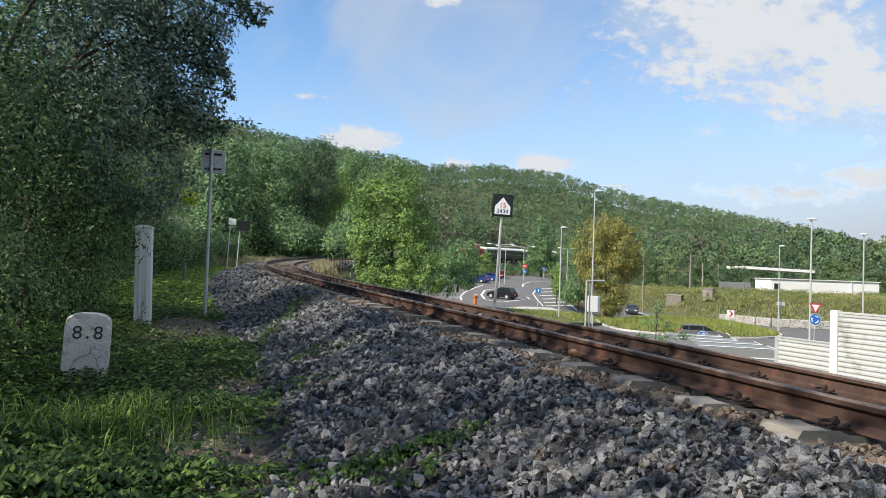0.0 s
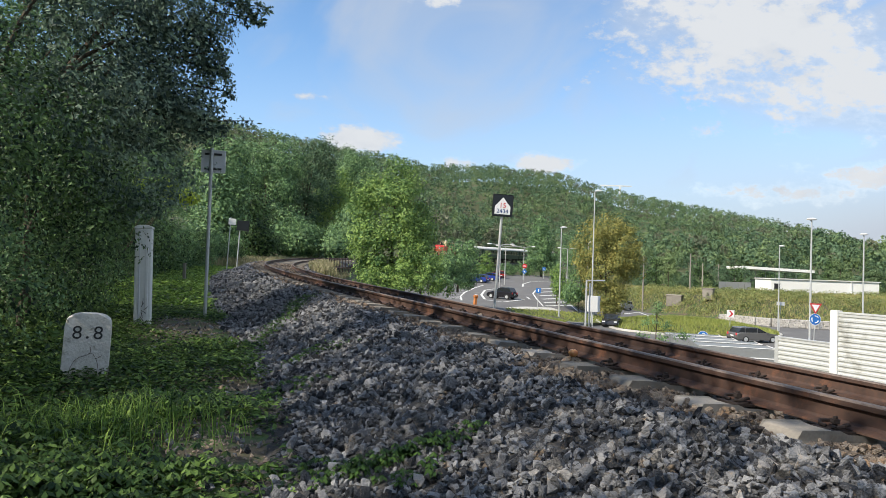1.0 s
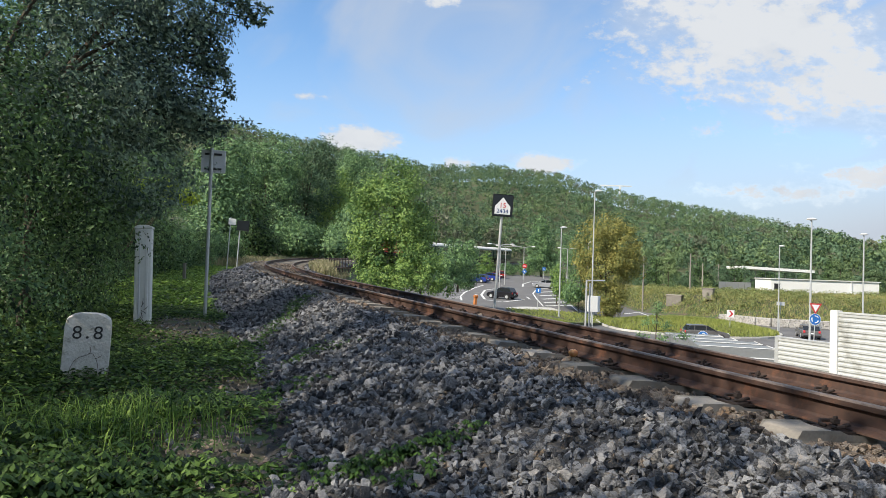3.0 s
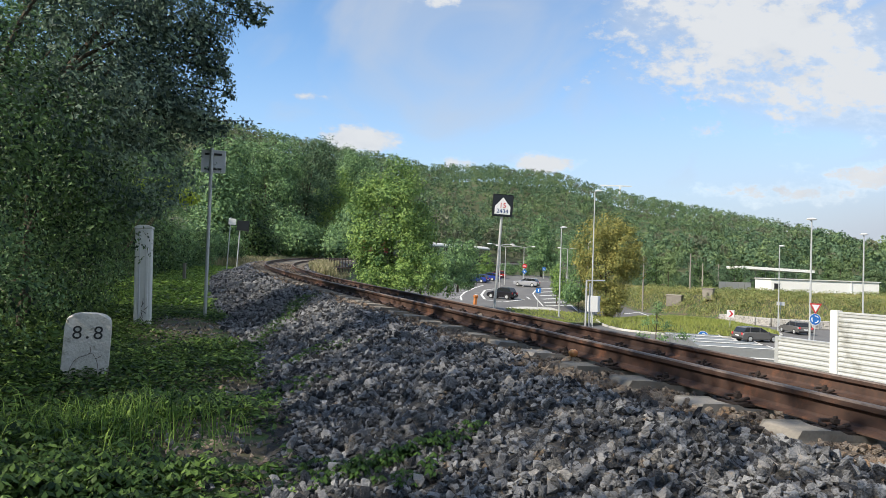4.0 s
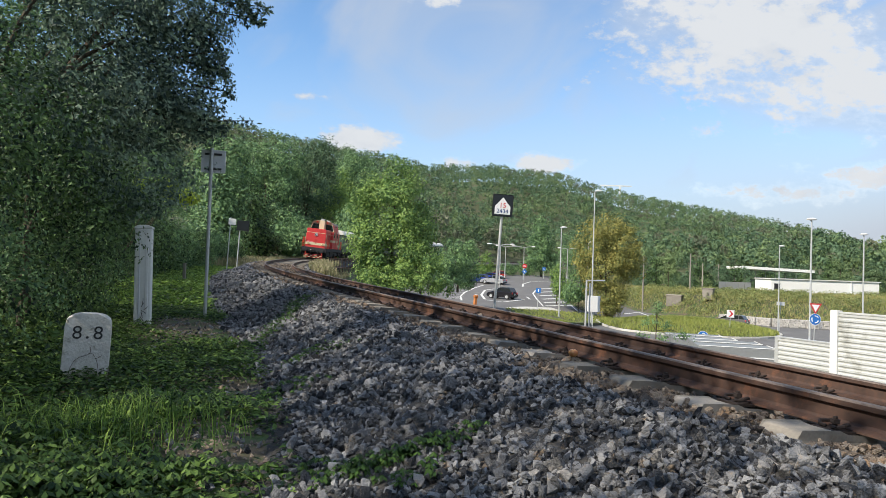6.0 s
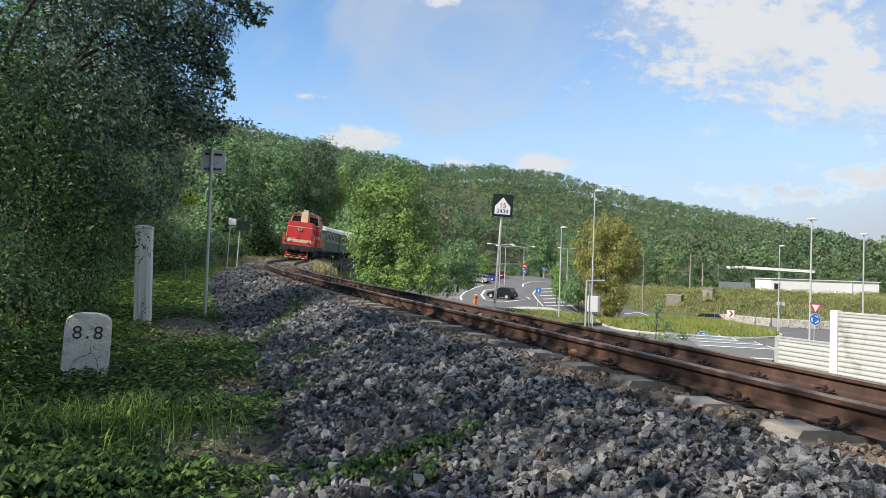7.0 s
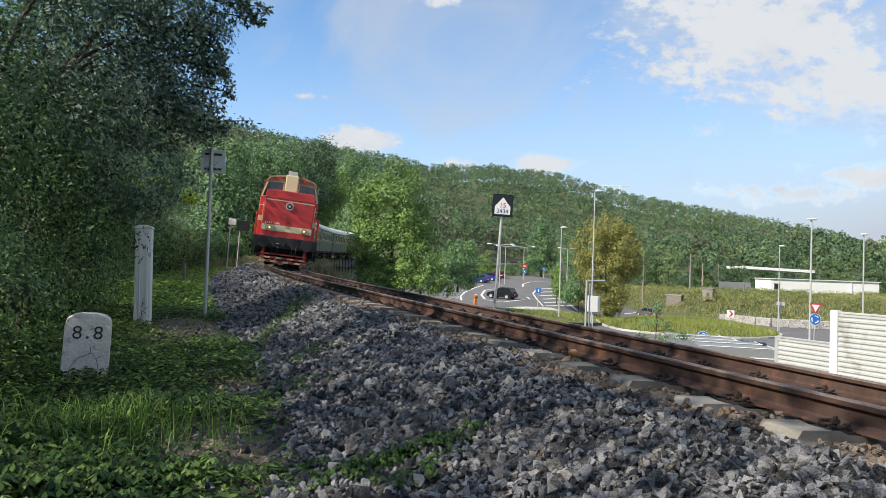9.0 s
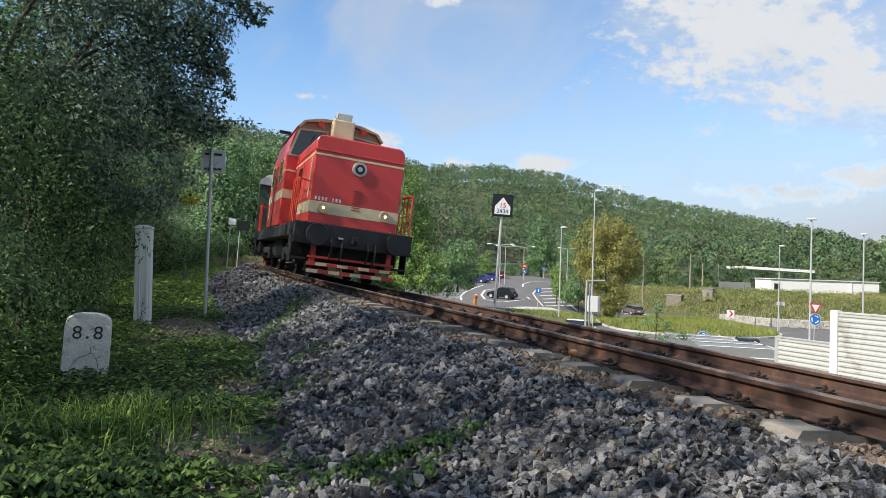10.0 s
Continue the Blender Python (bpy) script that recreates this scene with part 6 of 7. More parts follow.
# ---- vehicles ----
def wheelset(parent, y, r, gauge=1.5, name="wheelset"):
    bm = bmesh.new()
    for sx in (-1, 1):
        tube((sx * gauge / 2 - 0.065, 0, 0), (sx * gauge / 2 + 0.065, 0, 0), r, n=28, bm=bm)
        tube((sx * (gauge / 2 - 0.08) - 0.015, 0, 0), (sx * (gauge / 2 - 0.08) + 0.015, 0, 0), r + 0.03, n=28, bm=bm)
        for k in range(6):
            a = k * math.pi / 3
            tube((sx * (gauge / 2 + 0.07), 0.1 * math.cos(a), 0.1 * math.sin(a)), (sx * (gauge / 2 + 0.07), r * 0.85 * math.cos(a), r * 0.85 * math.sin(a)), 0.04, n=5, bm=bm)
    tube((-gauge / 2, 0, 0), (gauge / 2, 0, 0), 0.08, n=10, bm=bm)
    w = part(name, bm, M["under"], parent)
    w.location = (0, y, r)
    return w


def buffer_part(t, x, y, z, face):
    bm = tube((x, y, z), (x, y + face * 0.34, z), 0.11, n=14)
    tube((x, y, z), (x, y + face * 0.12, z), 0.17, n=14, bm=bm)
    b = part("buffer", bm, M["under"], t)
    part("buffer_plate", tube((x, y + face * 0.34, z), (x, y + face * 0.40, z), 0.265, 0.25, 26), M["under"], b)


def locomotive():
    t = thing("locomotive", Matrix.Identity(4), "red diesel locomotive with cream stripes and lit headlamps", "locomotive")
    # frame and beams
    part("frame", box(2.9, 11.2, 0.34, (0, 0, 1.14), 0.02), M["under"], t)
    for f in (-1, 1):
        part("buffer_beam", box(2.9, 0.16, 0.52, (0, f * 5.66, 1.06), 0.02), M["under"], t)
        for sx in (-1, 1):
            buffer_part(t, sx * 0.95, f * 5.72, 1.04, f)
        c = part("coupling", box(0.14, 0.22, 0.2, (0, f * 5.82, 1.0), 0.03), M["under"], t)
        part("hook", tube((0, f * 5.86, 1.04), (0, f * 6.02, 0.98), 0.035, n=8), M["under"], c)
        for x in (-0.52, -0.34, 0.30, 0.55):
            bm = tube((x, f * 5.78, 0.98), (x, f * 5.88, 0.78), 0.026, n=8)
            tube((x, f * 5.88, 0.78), (x + 0.03, f * 5.84, 0.50), 0.026, n=8, bm=bm)
            part("air_hose", bm, M["under"], t)
        part("hose_tap", box(0.12, 0.06, 0.05, (0.34, f * 5.80, 1.02), 0.01), M["zinc"], t)
        # guard with red and white bars
        for x in (-0.93, 0.93):
            part("guard_bracket", box(0.13, 0.08, 0.62, (x, f * 5.62, 0.62), 0.01), M["red_dull"], t)
        for k, (z, hh) in enumerate(((0.52, 0.06), (0.36, 0.09), (0.19, 0.10))):
            bar = part("guard_bar", box(2.1, 0.06, hh, (0, f * (5.66 + 0.05 * k), z), 0.008), M["red_dull"], t)
            if k:
                for j in range(4):
                    part("white_band", box(0.26, 0.006, hh * 0.8, (-0.84 + 0.52 * j + 0.2 * (k - 1), f * (5.694 + 0.05 * k), z), 0.001), M["cream"], bar)
        for sx in (-1, 1):
            part("step_frame", box(0.40, 0.5, 0.06, (sx * 1.25, f * 5.2, 0.45), 0.01), M["under"], t)
            part("step_frame", box(0.40, 0.5, 0.06, (sx * 1.25, f * 5.2, 0.85), 0.01), M["under"], t)
            part("step_side", box(0.04, 0.5, 0.8, (sx * 1.43, f * 5.2, 0.75), 0.01), M["under"], t)
            part("sand_box", box(0.34, 0.5, 0.45, (sx * 1.2, f * 4.6, 0.72), 0.04), M["under"], t)

    # hoods
    def hood(y0, y1, w, top, f):
        r = 0.14
        out = [(-w, 1.33), (w, 1.33), (w, top - r), (w - 0.05, top - 0.05), (w - r, top), (-w + r, top), (-w + 0.05, top - 0.05), (-w, top - r)]
        bm = prism(out, abs(y1 - y0), "y", (0, (y0 + y1) / 2, 0), 0.03)
        h = part("hood", bm, M["red"], t)
        for z0, hh in ((1.73, 0.28), (3.02, 0.05)):
            part("cream_band", box(2 * w + 0.012, abs(y1 - y0) + 0.012, hh, (0, (y0 + y1) / 2, z0), 0.003), M["cream"], h)
        part("lower_edge", box(2 * w + 0.02, abs(y1 - y0) + 0.02, 0.05, (0, (y0 + y1) / 2, 1.345), 0.004), M["red_dull"], h)
        part("brow", box(2 * w + 0.03, abs(y1 - y0) + 0.03, 0.03, (0, (y0 + y1) / 2, 3.13), 0.006), M["red"], h)
        for sx in (-1, 1):
            part("door_seam", box(0.008, 0.02, 1.5, (sx * (w + 0.004), (y0 + y1) / 2, 2.3)), M["red_dull"], h)
            for k in range(11):
                part("louvre", box(0.03, 0.62, 0.035, (sx * (w + 0.008), y0 + f * 1.15, 2.2 + 0.065 * k), 0.004, rot=pose(0, 0, 0, 0, 0, 0)), M["under"], h)
            part("door_seam", box(0.008, abs(y1 - y0) * 0.9, 0.02, (sx * (w + 0.004), (y0 + y1) / 2, 1.95)), M["red_dull"], h)
            # headlamps, lit
            lamp = part("headlamp", tube((sx * 0.78, y1, 1.73), (sx * 0.78, y1 + f * 0.07, 1.73), 0.145, 0.135, 22), M["cream"], h)
            part("lens", tube((sx * 0.78, y1 + f * 0.062, 1.73), (sx * 0.78, y1 + f * 0.078, 1.73), 0.115, n=20), M["lens"], lamp)
            part("bulb", tube((sx * 0.78, y1 + f * 0.074, 1.73), (sx * 0.78, y1 + f * 0.086, 1.73), 0.035, n=12), M["lamp_glass"], lamp)
        ring = part("upper_lamp", tube((0.0, y1, 2.80), (0.0, y1 + f * 0.06, 2.80), 0.185, 0.175, 26), M["zinc"], h)
        part("lens", tube((0.0, y1 + f * 0.05, 2.80), (0.0, y1 + f * 0.066, 2.80), 0.125, n=22), M["under"], ring)
        part("core", tube((0.0, y1 + f * 0.06, 2.80), (0.0, y1 + f * 0.072, 2.80), 0.06, n=16), M["zinc"], ring)
        for k in range(9):
            part("louvre", box(0.22, 0.018, 0.022, (0.0 - 0.02, y1 + f * 0.006, 1.78 + 0.06 * k), 0.003), M["red_dull"], h)
        # the painted running number, as plain bars
        for j, wd in enumerate((0.05, 0.06, 0.06, 0.06, 0.0, 0.03, 0.06, 0.06)):
            if wd:
                part("painted_mark", box(wd * 0.8, 0.004, 0.085, (0.98 - 0.085 * j, y1 + f * 0.003, 1.95)), M["white_paint"], h)
        part("grab_rail", tube((w + 0.04, y1 - f * 0.05, 1.9), (w + 0.04, y1 - f * 0.05, 2.9), 0.016, n=8), M["cream"], h)
        part("grab_rail", tube((-w - 0.04, y1 - f * 0.05, 1.9), (-w - 0.04, y1 - f * 0.05, 2.9), 0.016, n=8), M["cream"], h)
    hood(2.0, 5.3, 1.13, 3.50, 1)
    hood(-1.7, -5.3, 1.08, 3.46, -1)

    # cab
    w = 1.45
    out = [(-w, 1.33), (w, 1.33), (w, 3.42), (1.30, 4.10), (1.22, 4.30), (1.06, 4.47), (0.84, 4.56), (0.6, 4.61), (0, 4.66), (-0.6, 4.61), (-0.84, 4.56), (-1.06, 4.47), (-1.22, 4.30), (-1.30, 4.10), (-w, 3.42)]
    cab = part("cab", prism(out, 3.7, "y", (0, 0.15, 0), 0.02), M["red"], t)
    for z0, hh in ((2.25, 0.26), (2.93, 0.05)):
        part("cream_band", box(2 * w + 0.012, 3.712, hh, (0, 0.15, z0), 0.003), M["cream"], cab)
    part("roof_skin", prism([(1.29, 4.26), (1.10, 4.50), (0.63, 4.64), (0, 4.69), (-0.63, 4.64), (-1.10, 4.50), (-1.29, 4.26), (-1.2, 4.26), (-1.04, 4.46), (0, 4.64), (1.04, 4.46), (1.2, 4.26)], 4.0, "y", (0, 0.15, 0)), M["roof_brown"], cab)
    for f, yf in ((1, 2.0), (-1, -1.7)):
        # cream end wall, coloured in its shaded tone
        part("end_panel", prism([(-1.43, 3.48), (1.43, 3.48), (1.215, 4.29), (1.055, 4.46), (0.6, 4.60), (0, 4.65), (-0.6, 4.60), (-1.055, 4.46), (-1.215, 4.29)], 0.006, "y", (0, yf + f * 0.002, 0)), M["tan"], cab)
        for sx in (-1, 1):
            tri = [(sx * 0.42, 3.42), (sx * 1.36, 3.42), (sx * 1.16, 4.20), (sx * 0.42, 4.26)]
            fr = [(sx * 0.36, 3.37), (sx * 1.43, 3.37), (sx * 1.20, 4.25), (sx * 0.36, 4.32)]
            win = part("window", prism(fr, 0.02, "y", (0, yf + f * 0.008, 0)), M["cream"], cab)
            part("pane", prism(tri, 0.012, "y", (0, yf + f * 0.022, 0)), M["dark_glass"], win)
            part("wiper", tube((sx * 0.75, yf + f * 0.035, 4.1), (sx * 0.95, yf + f * 0.035, 3.6), 0.012, n=5), M["under"], win)
            horn = part("horn", tube((sx * 0.62, yf, 4.46), (sx * 0.62, yf + f * 0.26, 4.44), 0.04, 0.10, 14), M["red_dull"], cab)
        part("vent_column", box(0.64, 0.45, 1.34, (0, yf + f * 0.23, 3.99), 0.05, seg=2), M["cream"], cab)
        part("vent_cap", box(0.46, 0.45, 0.22, (0, yf + f * 0.1, 4.78), 0.02), M["zinc"], cab)
    for sx in (-1, 1):
        for y in (1.2, -0.9):
            win = part("window", box(0.02, 0.78, 0.74, (sx * (w + 0.006), y, 2.98 - 0.0), 0.03), M["cream"], cab)
            part("pane", box(0.016, 0.66, 0.62, (sx * (w + 0.012), y, 2.98), 0.02), M["dark_glass"], win)
        d = part("door", box(0.02, 0.62, 1.9, (sx * (w + 0.004), -0.28, 2.3), 0.02), M["red_dull"], cab)
        part("handle", tube((sx * (w + 0.05), -0.5, 1.6), (sx * (w + 0.05), -0.5, 2.7), 0.016, n=6), M["cream"], d)
        part("mirror", box(0.34, 0.05, 0.10, (sx * (w + 0.12), 1.9, 4.05), 0.01), M["under"], cab)
    for ob in (cab, *cab.children_recursive):        # the cab is lower than the roof of a coach
        for v in ob.data.vertices:
            if v.co.z > 3.4:
                v.co.z = 3.4 + (v.co.z - 3.4) * 0.94
    # walkways with red railings
    for f in (-1, 1):
        for sx in (-1, 1):
            for y in (5.45, 5.1, 4.75, 4.4):
                part("rail_post", tube((sx * 1.42, f * y, 1.3), (sx * 1.42, f * y, 2.35), 0.022, n=8), M["red_rail"], t)
            part("handrail", tube((sx * 1.42, f * 5.45, 2.35), (sx * 1.42, f * 4.4, 2.35), 0.022, n=8), M["red_rail"], t)
            part("handrail", tube((sx * 1.42, f * 5.45, 1.85), (sx * 1.42, f * 4.4, 1.85), 0.012, n=8), M["red_rail"], t)
            part("handrail", tube((sx * 1.42, f * 5.45, 2.35), (sx * 1.16, f * 5.45, 2.30), 0.02, n=8), M["red_rail"], t)
    # running gear
    wheels = []
    for yb in (3.3, -3.3):
        bog = part("bogie", box(2.2, 3.3, 0.36, (0, yb, 0.70), 0.04), M["under"], t)
        for sx in (-1, 1):
            part("spring", box(0.16, 2.4, 0.22, (sx * 1.12, yb, 0.62), 0.03), M["under"], bog)
            for dy in (-1.2, 1.2):
                part("axle_box", box(0.22, 0.34, 0.34, (sx * 1.10, yb + dy, 0.5), 0.03), M["under"], bog)
        for dy in (-1.2, 1.2):
            wheels.append(wheelset(t, yb + dy, 0.5))
    part("fuel_tank", box(2.3, 2.4, 0.66, (0, 0, 0.72), 0.08), M["under"], t)
    return t, wheels


def coach():
    t = thing("passenger_coach", Matrix.Identity(4), "dark green vintage passenger coach with a pale grey roof", "railway coach", "coaches of the train")
    L, w = 11.7, 1.48
    bm = prism([(-w, 1.05), (w, 1.05), (w, 3.25), (w - 0.06, 3.36), (-w + 0.06, 3.36), (-w, 3.25)], L, "y", bevel=0.015)
    body = part("body", bm, M["coach_green"], t)
    arc = [(1.53 * math.cos(a), 3.34 + 0.60 * math.sin(a)) for a in np.linspace(0, math.pi, 11)]
    part("roof", prism(arc + [(-1.53, 3.30), (1.53, 3.30)], L + 0.3, "y", bevel=0.01), M["coach_roof"], t)
    for sx in (-1, 1):
        for k in range(8):
            y = -4.2 + 1.2 * k
            win = part("window", box(0.02, 0.78, 0.86, (sx * (w + 0.004), y, 2.66), 0.02), M["cream"], t)
            part("pane", box(0.014, 0.66, 0.74, (sx * (w + 0.012), y, 2.66), 0.01), M["dark_glass"], win)
        part("waist_strip", box(0.02, L - 0.1, 0.04, (sx * (w + 0.006), 0, 2.12), 0.004), M["cream"], t)
        part("sole_bar", box(0.10, L, 0.24, (sx * 1.3, 0, 0.98), 0.01), M["under"], t)
        part("foot_board", box(0.28, L * 0.9, 0.05, (sx * 1.42, 0, 0.62), 0.008), M["under"], t)
        for k in range(4):
            part("board_bracket", box(0.05, 0.06, 0.42, (sx * 1.36, -4.5 + 3 * k, 0.82), 0.006), M["under"], t)
        for y in (3.4, -3.4):
            part("axle_guard", box(0.08, 0.8, 0.6, (sx * 1.0, y, 0.7), 0.02), M["under"], t)
    for f in (-1, 1):
        part("end_door", box(0.8, 0.03, 2.0, (0, f * (L / 2 + 0.01), 2.1), 0.02), M["under"], t)
        part("end_platform", box(2.6, 0.3, 0.12, (0, f * (L / 2 + 0.12), 1.06), 0.01), M["under"], t)
        for sx in (-1, 1):
            buffer_part(t, sx * 0.95, f * (L / 2 + 0.02), 1.04, f)
    part("under_box", box(1.6, 2.2, 0.4, (0.2, 0.4, 0.72), 0.03), M["under"], t)
    return t, [wheelset(t, 3.4, 0.48), wheelset(t, -3.4, 0.48)]


M["lens"] = mat("lamp_lens", (0.52, 0.40, 0.22), (0.34, 0.25, 0.13), 0.12, scale=12, fine=30, bump=0.1)
# cab end wall: cream paint darkened and browned to its look in shade
M["tan"] = mat("shaded_cream_cab_paint", (0.40, 0.29, 0.19), (0.30, 0.21, 0.14), 0.5, scale=1.2, fine=14, bump=0.05, spots=(0.24, 0.15, 0.10), spot_at=0.66)
M["roof_brown"] = mat("cab_roof_paint", (0.36, 0.26, 0.17), (0.26, 0.18, 0.12), 0.5, scale=1.2, fine=14, bump=0.06)
M["red_rail"] = mat("red_rail_paint", (0.66, 0.07, 0.03), (0.52, 0.05, 0.028), 0.45, scale=2, fine=14, bump=0.04)


def car(label, paint, L=4.5, W=1.8, H=1.47, estate=True):
    t = thing("car", Matrix.Identity(4), label, "car", "cars on the road")
    h = L / 2
    body = [(-h, 0.32), (-h + 0.06, 0.62), (-h + 0.04, 0.86), (-h + 0.35, 0.98), (h * 0.42, 0.97), (h * 0.86, 0.80), (h - 0.06, 0.66), (h, 0.42), (h - 0.1, 0.24), (-h + 0.15, 0.24)]
    b = part("body", prism(body, W, "x", bevel=0.07), paint, t, smooth=False)
    back = -h + (0.18 if estate else 0.75)
    green = [(back, 0.93), (back + 0.32, H - 0.07), (h * 0.02, H - 0.05), (h * 0.46, 0.93)]
    part("glasshouse", prism(green, W * 0.86, "x", bevel=0.04), M["dark_glass"], t)
    part("roof", prism([(back + 0.28, H - 0.10), (back + 0.42, H - 0.01), (-h * 0.25, H + 0.01), (h * 0.0, H - 0.03), (h * 0.05, H - 0.09)], W * 0.80, "x", bevel=0.02), paint, t)
    for y in (back + 0.75, -0.12):
        for sx in (-1, 1):
            part("pillar", box(0.03, 0.07, H - 1.0, (sx * W * 0.425, y, (H + 0.9) / 2), 0.006), paint, t)
    wheels = []
    for sx in (-1, 1):
        for y in (h * 0.62, -h * 0.60):
            bm = tube((-0.1, 0, 0), (0.1, 0, 0), 0.32, n=18)
            wl = part("wheel", bm, M["tyre"], t)
            wl.location = (sx * (W / 2 - 0.09), y, 0.32)
            rim = bmesh.new()
            tube((sx * 0.098, 0, 0), (sx * 0.112, 0, 0), 0.20, n=14, bm=rim)
            for k in range(5):
                a = k * 1.2566
                tube((sx * 0.108, 0, 0), (sx * 0.115, 0.19 * math.cos(a), 0.19 * math.sin(a)), 0.025, n=5, bm=rim)
            part("rim", rim, M["zinc"], wl)
            wheels.append(wl)
        part("headlight", box(0.34, 0.1, 0.14, (sx * W * 0.36, h - 0.10, 0.68), 0.03), M["sign_white"], t)
        part("tail_light", box(0.2, 0.08, 0.24, (sx * W * 0.40, -h + 0.045, 0.80), 0.02), M["sign_red"], t)
        part("mirror", box(0.2, 0.1, 0.12, (sx * (W / 2 + 0.05), h * 0.34, 0.98), 0.02), paint, t)
    part("plate", box(0.5, 0.02, 0.11, (0, -h + 0.03, 0.62), 0.004), M["sign_white"], t)
    part("bumper", box(W * 0.9, 0.12, 0.16, (0, h - 0.07, 0.38), 0.03), M["under"], t)
    part("bumper", box(W * 0.9, 0.12, 0.16, (0, -h + 0.05, 0.38), 0.03), M["under"], t)
    return t, wheels


def car_paint(name, c, metal=0.3):
    return mat(name, c, tuple(v * 0.85 for v in c), 0.25, metal, scale=1, fine=10, bump=0.0)


P_GREY, P_DARK, P_SILVER = car_paint("grey_car_paint", (0.16, 0.155, 0.15)), car_paint("dark_car_paint", (0.045, 0.045, 0.05)), car_paint("silver_car_paint", (0.42, 0.43, 0.45))
P_BLUE, P_BLACK, P_BROWN, P_WHITE = car_paint("blue_car_paint", (0.03, 0.06, 0.30)), car_paint("black_car_paint", (0.018, 0.018, 0.022)), car_paint("brown_car_paint", (0.10, 0.06, 0.05)), car_paint("white_car_paint", (0.72, 0.72, 0.72), 0.0)


def ground_pose(x, y, yaw, z=None):
    e = 1.2
    c, s = math.cos(radians(yaw)), math.sin(radians(yaw))       # yaw 0 faces +y
    fx, fy = -s, c
    za, zb = (float(road_z(x + fx * e, y + fy * e)), float(road_z(x - fx * e, y - fy * e))) if z is None else (z, z)
    return Matrix.Translation((x, y, (za + zb) / 2 + 0.01)) @ pose(0, 0, 0, 0, 0, yaw) @ pose(0, 0, 0, math.degrees(math.atan2(za - zb, 2 * e)))


def parked_cars():
    for lab, paint, x, y, yaw, kw in (("dark blue estate car parked beside the trees", P_BLUE, 6.10, 114.50, 62, {}), ("dark blue hatchback parked behind another car", P_BLUE, 8.53, 119.35, 58, dict(L=4.2)),
                                      ("black off-road car parked on the hatched island", P_BLACK, 8.01, 85.80, 55, dict(L=3.9, W=1.7, H=1.52)), ("small red car far along the road", P_RED, 11.15, 128.00, 10, dict(L=4.0))):
        t, _ = car(lab, paint, **kw)
        t.matrix_world = ground_pose(x, y, yaw)


P_RED = car_paint("red_car_paint", (0.42, 0.04, 0.03))
parked_cars()
LOCO, LOCO_WHEELS = locomotive()
COACH, _w = coach()
COACHES = [(COACH, _w)]
for _k in range(4):
    c = copy_thing(COACH, Matrix.Identity(4))
    COACHES.append((c, [o for o in c.children if o.name.startswith("wheelset")]))

# the ways of the moving cars: seconds, x, y (and height, where the road dips)
ring = lambda t, a, r=13.0: (t, 29 + r * math.sin(radians(a)), 77 - r * math.cos(radians(a)))
WAYS = [
    ("grey estate car circling the roundabout", P_GREY, dict(L=4.7),
     [ring(-1.0, -38), ring(0, -13), ring(0.6, 2), ring(0.9, 7), ring(1.2, 12), ring(1.5, 20), ring(1.8, 28), ring(2.1, 38), ring(2.4, 47), ring(2.7, 57), ring(3.8, 84), ring(4.1, 91), ring(4.4, 98), ring(4.7, 106), ring(5.0, 114), ring(5.3, 121), ring(5.7, 130), ring(6.8, 146),
      ring(7.6, 157), (8.3, 32.2, 92.8), (8.8, 31.4, 96.4), (9.3, 31.0, 99.8), (9.8, 30.6, 102.4), (10.1, 30.3, 103.8)]),
    ("dark hatchback leaving the roundabout", P_DARK, dict(L=4.2),
     [(-0.6, 33.5, 112.0), (0, 30.5, 103.5), (0.3, 28.6, 98.0), (0.6, 25.8, 91.0), (0.9, 21.0, 78.5), (1.2, 17.6, 69.5), (1.5, 15.0, 63.5), (1.8, 12.4, 58.3), (2.1, 10.4, 54.2), (2.4, 8.9, 50.6), (2.7, 7.3, 47.0), (3.4, 5.5, 42.5, 0.4), (10.1, 5.0, 41.0, 0.2)]),
    ("dark grey hatchback entering the roundabout", P_GREY, dict(L=4.3),
     [(-0.2, 3.0, 41.0, 0.3), (0.5, 7.5, 46.5, 0.1), (1.0, 11.4, 53.0, 0.6), (1.2, 13.2, 56.5, 0.9), (1.5, 15.8, 60.5), (1.8, 18.2, 63.5), (2.1, 20.4, 65.4), (2.4, 22.9, 65.8), (2.7, 24.8, 65.0), (3.8, 30.8, 64.6), (4.1, 31.8, 64.8), (4.4, 33.2, 65.2), (4.7, 35.6, 66.2), (5.0, 38.2, 67.6),
      (5.3, 40.2, 69.0), (5.7, 43.6, 71.8), (6.5, 53.0, 75.5), (8.0, 72.0, 76.0), (10.1, 95.0, 74.0)]),
    ("silver car on the far road", P_SILVER, dict(L=4.2), [(-0.2, 40.0, 122.0), (0.4, 34.5, 115.0), (1.0, 31.0, 110.5), (1.6, 27.5, 107.5), (3.0, 17.0, 108.0), (10.1, -2.0, 118.0)]),
    ("dark car with red tail lamps behind the grey slabs", P_DARK, dict(L=4.2), [(-0.2, 20.5, 37.5, 0.0), (6.8, 20.5, 37.5, 0.0), (8.0, 23.0, 46.6), (9.0, 24.0, 50.0), (10.1, 24.9, 53.0)]),
    ("white car approaching the roundabout", P_WHITE, dict(L=4.3), [(-0.2, 3.0, 38.6, 0.0), (8.6, 3.2, 39.0, 0.0), (9.2, 7.0, 45.5, 0.0), (9.7, 9.8, 50.4, 0.5), (10.1, 12.2, 54.6, 0.9)]),
]
MOVING = [(car(lab, paint, **kw), rows) for lab, paint, kw, rows in WAYS]


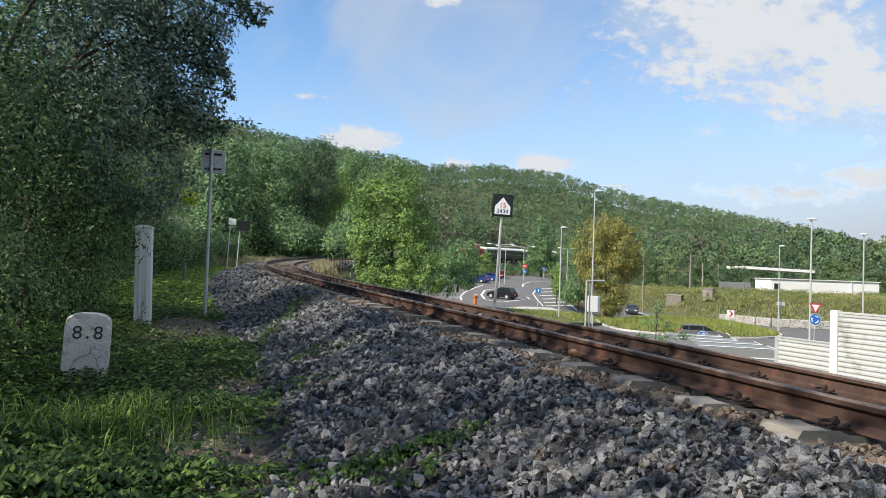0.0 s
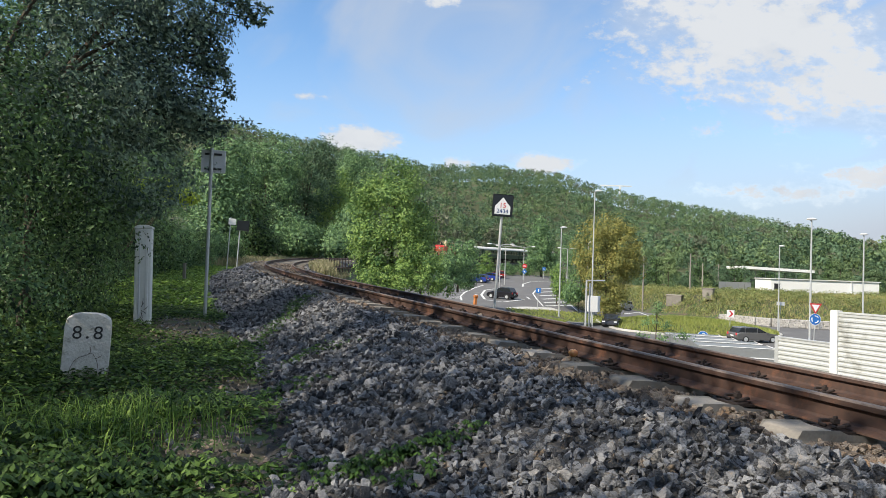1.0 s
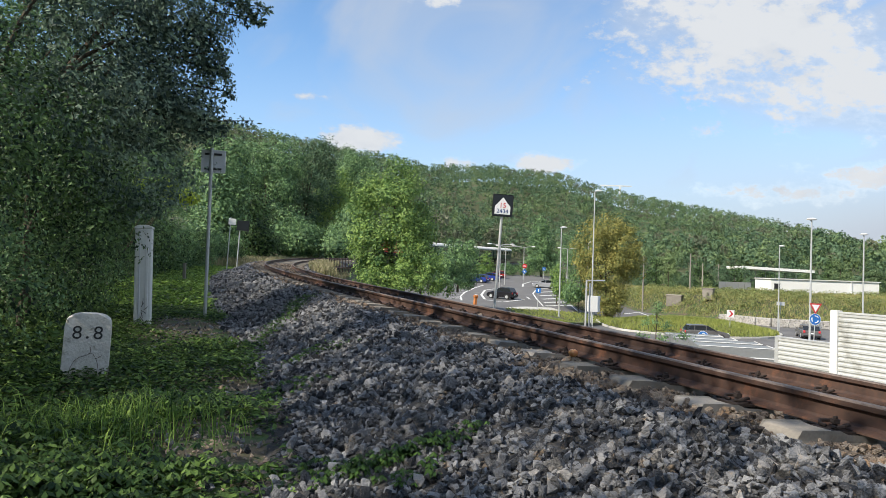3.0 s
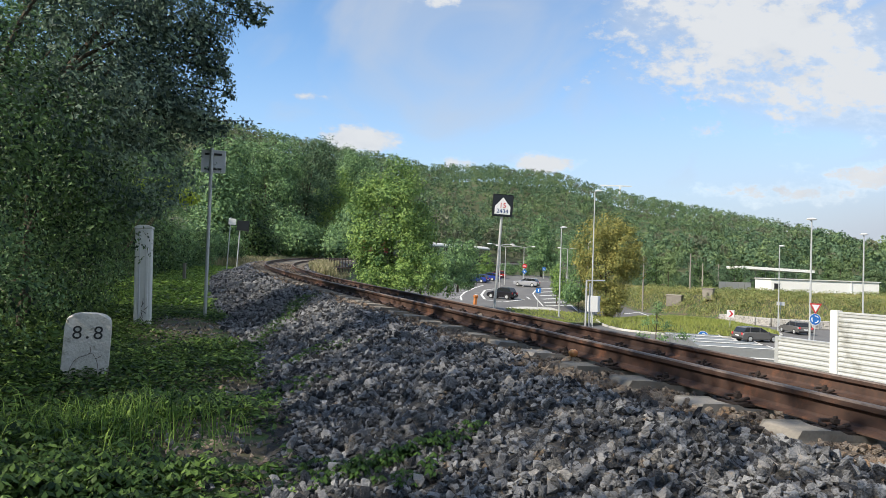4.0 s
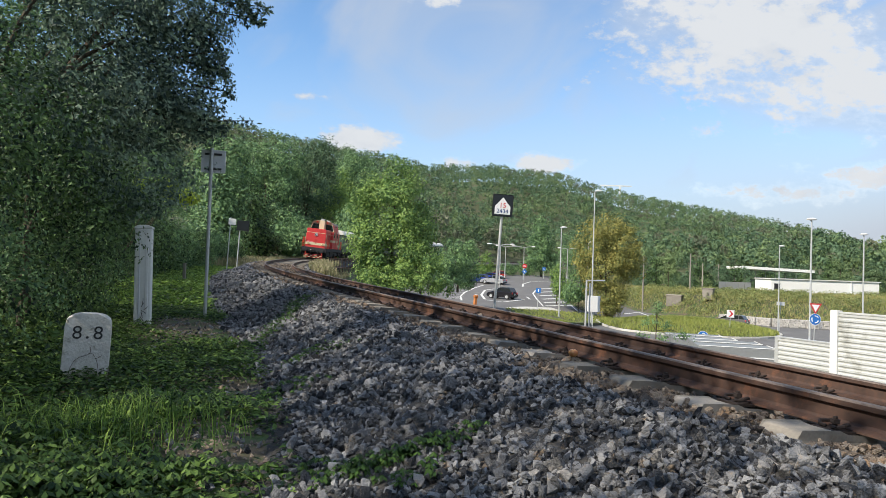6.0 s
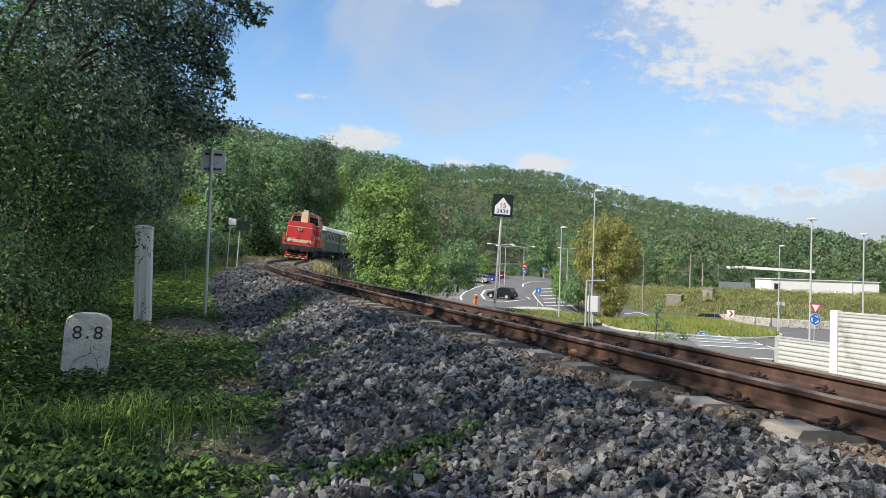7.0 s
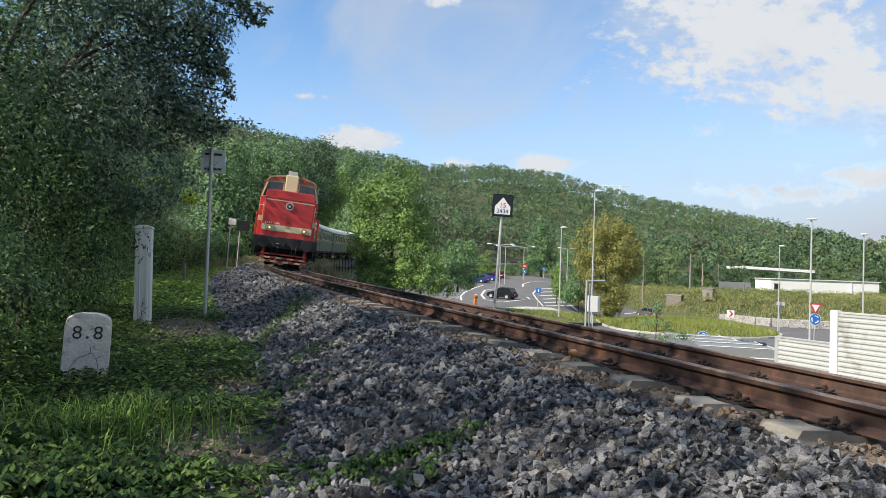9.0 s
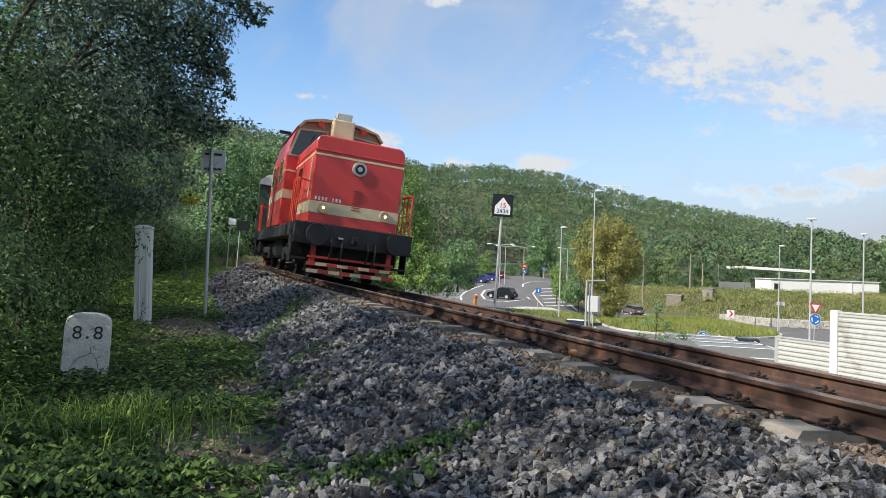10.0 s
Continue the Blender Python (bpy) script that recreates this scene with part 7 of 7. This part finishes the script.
def train_s(t):
    """Where the front of the locomotive's hood is, along the line."""
    return 13.457 + 15.066 * (10 - t)


def spin(wheels, rate, times):
    for w in wheels:
        base = Matrix.Translation(w.location)
        walk(w, [(t, base @ pose(0, 0, 0, rate(t))) for t in times])


def motions():
    ts = [k * 0.25 for k in range(41)]
    walk(LOCO, [(t, line_pose(train_s(t) + 5.3, 0, 0, 6.6)) for t in ts])
    for k, (c, wheels) in enumerate(COACHES):
        walk(c, [(t, line_pose(train_s(t) - 0.75 + 12.25 + 6.25 + 12.5 * k, 0, 0, 6.8)) for t in ts])
    fine = [k / 30 for k in range(301)]
    turn = lambda r: (lambda t: -math.degrees(15.066 * t / r))
    spin(LOCO_WHEELS, turn(0.5), fine)
    for c, wheels in COACHES:
        spin(wheels, turn(0.48), fine)
    for (t, wheels), rows in MOVING:
        R = np.array([list(r) + [np.nan] * (4 - len(r)) for r in rows], float)
        tt = R[:, 0]
        z = np.where(np.isnan(R[:, 3]), road_z(R[:, 1], R[:, 2]), R[:, 3])
        q = np.arange(-0.2, 10.15, 0.05)
        sm = lambda v: np.convolve(np.pad(np.interp(q, tt, v), 4, mode="edge"), np.hanning(11)[1:-1] / np.hanning(11).sum(), "valid")
        x, y, zz = sm(R[:, 1]), sm(R[:, 2]), sm(z)
        keys, yaw, way, run = [], None, 0.0, []
        for k in range(len(q)):
            dx, dy = x[min(k + 2, len(q) - 1)] - x[max(k - 2, 0)], y[min(k + 2, len(q) - 1)] - y[max(k - 2, 0)]
            if math.hypot(dx, dy) > 0.06 or yaw is None:
                yaw = math.degrees(math.atan2(-dx, dy)) if math.hypot(dx, dy) > 1e-4 else START_YAW
            if k:
                way += math.hypot(x[k] - x[k - 1], y[k] - y[k - 1])
            run.append(way)
            if -1e-6 <= q[k] <= 10.001 and (k % 4 == 0):
                keys.append((float(q[k]), Matrix.Translation((0, 0, zz[k] - float(road_z(x[k], y[k])))) @ ground_pose(x[k], y[k], yaw)))
        walk(t, keys)
        inside = [(float(a), b) for a, b in zip(q, run) if -1e-6 <= a <= 10.001]
        for w in wheels:
            base = Matrix.Translation(w.location)
            walk(w, [(a, base @ pose(0, 0, 0, -math.degrees(b / 0.32))) for a, b in inside])


START_YAW = -25.0
motions()
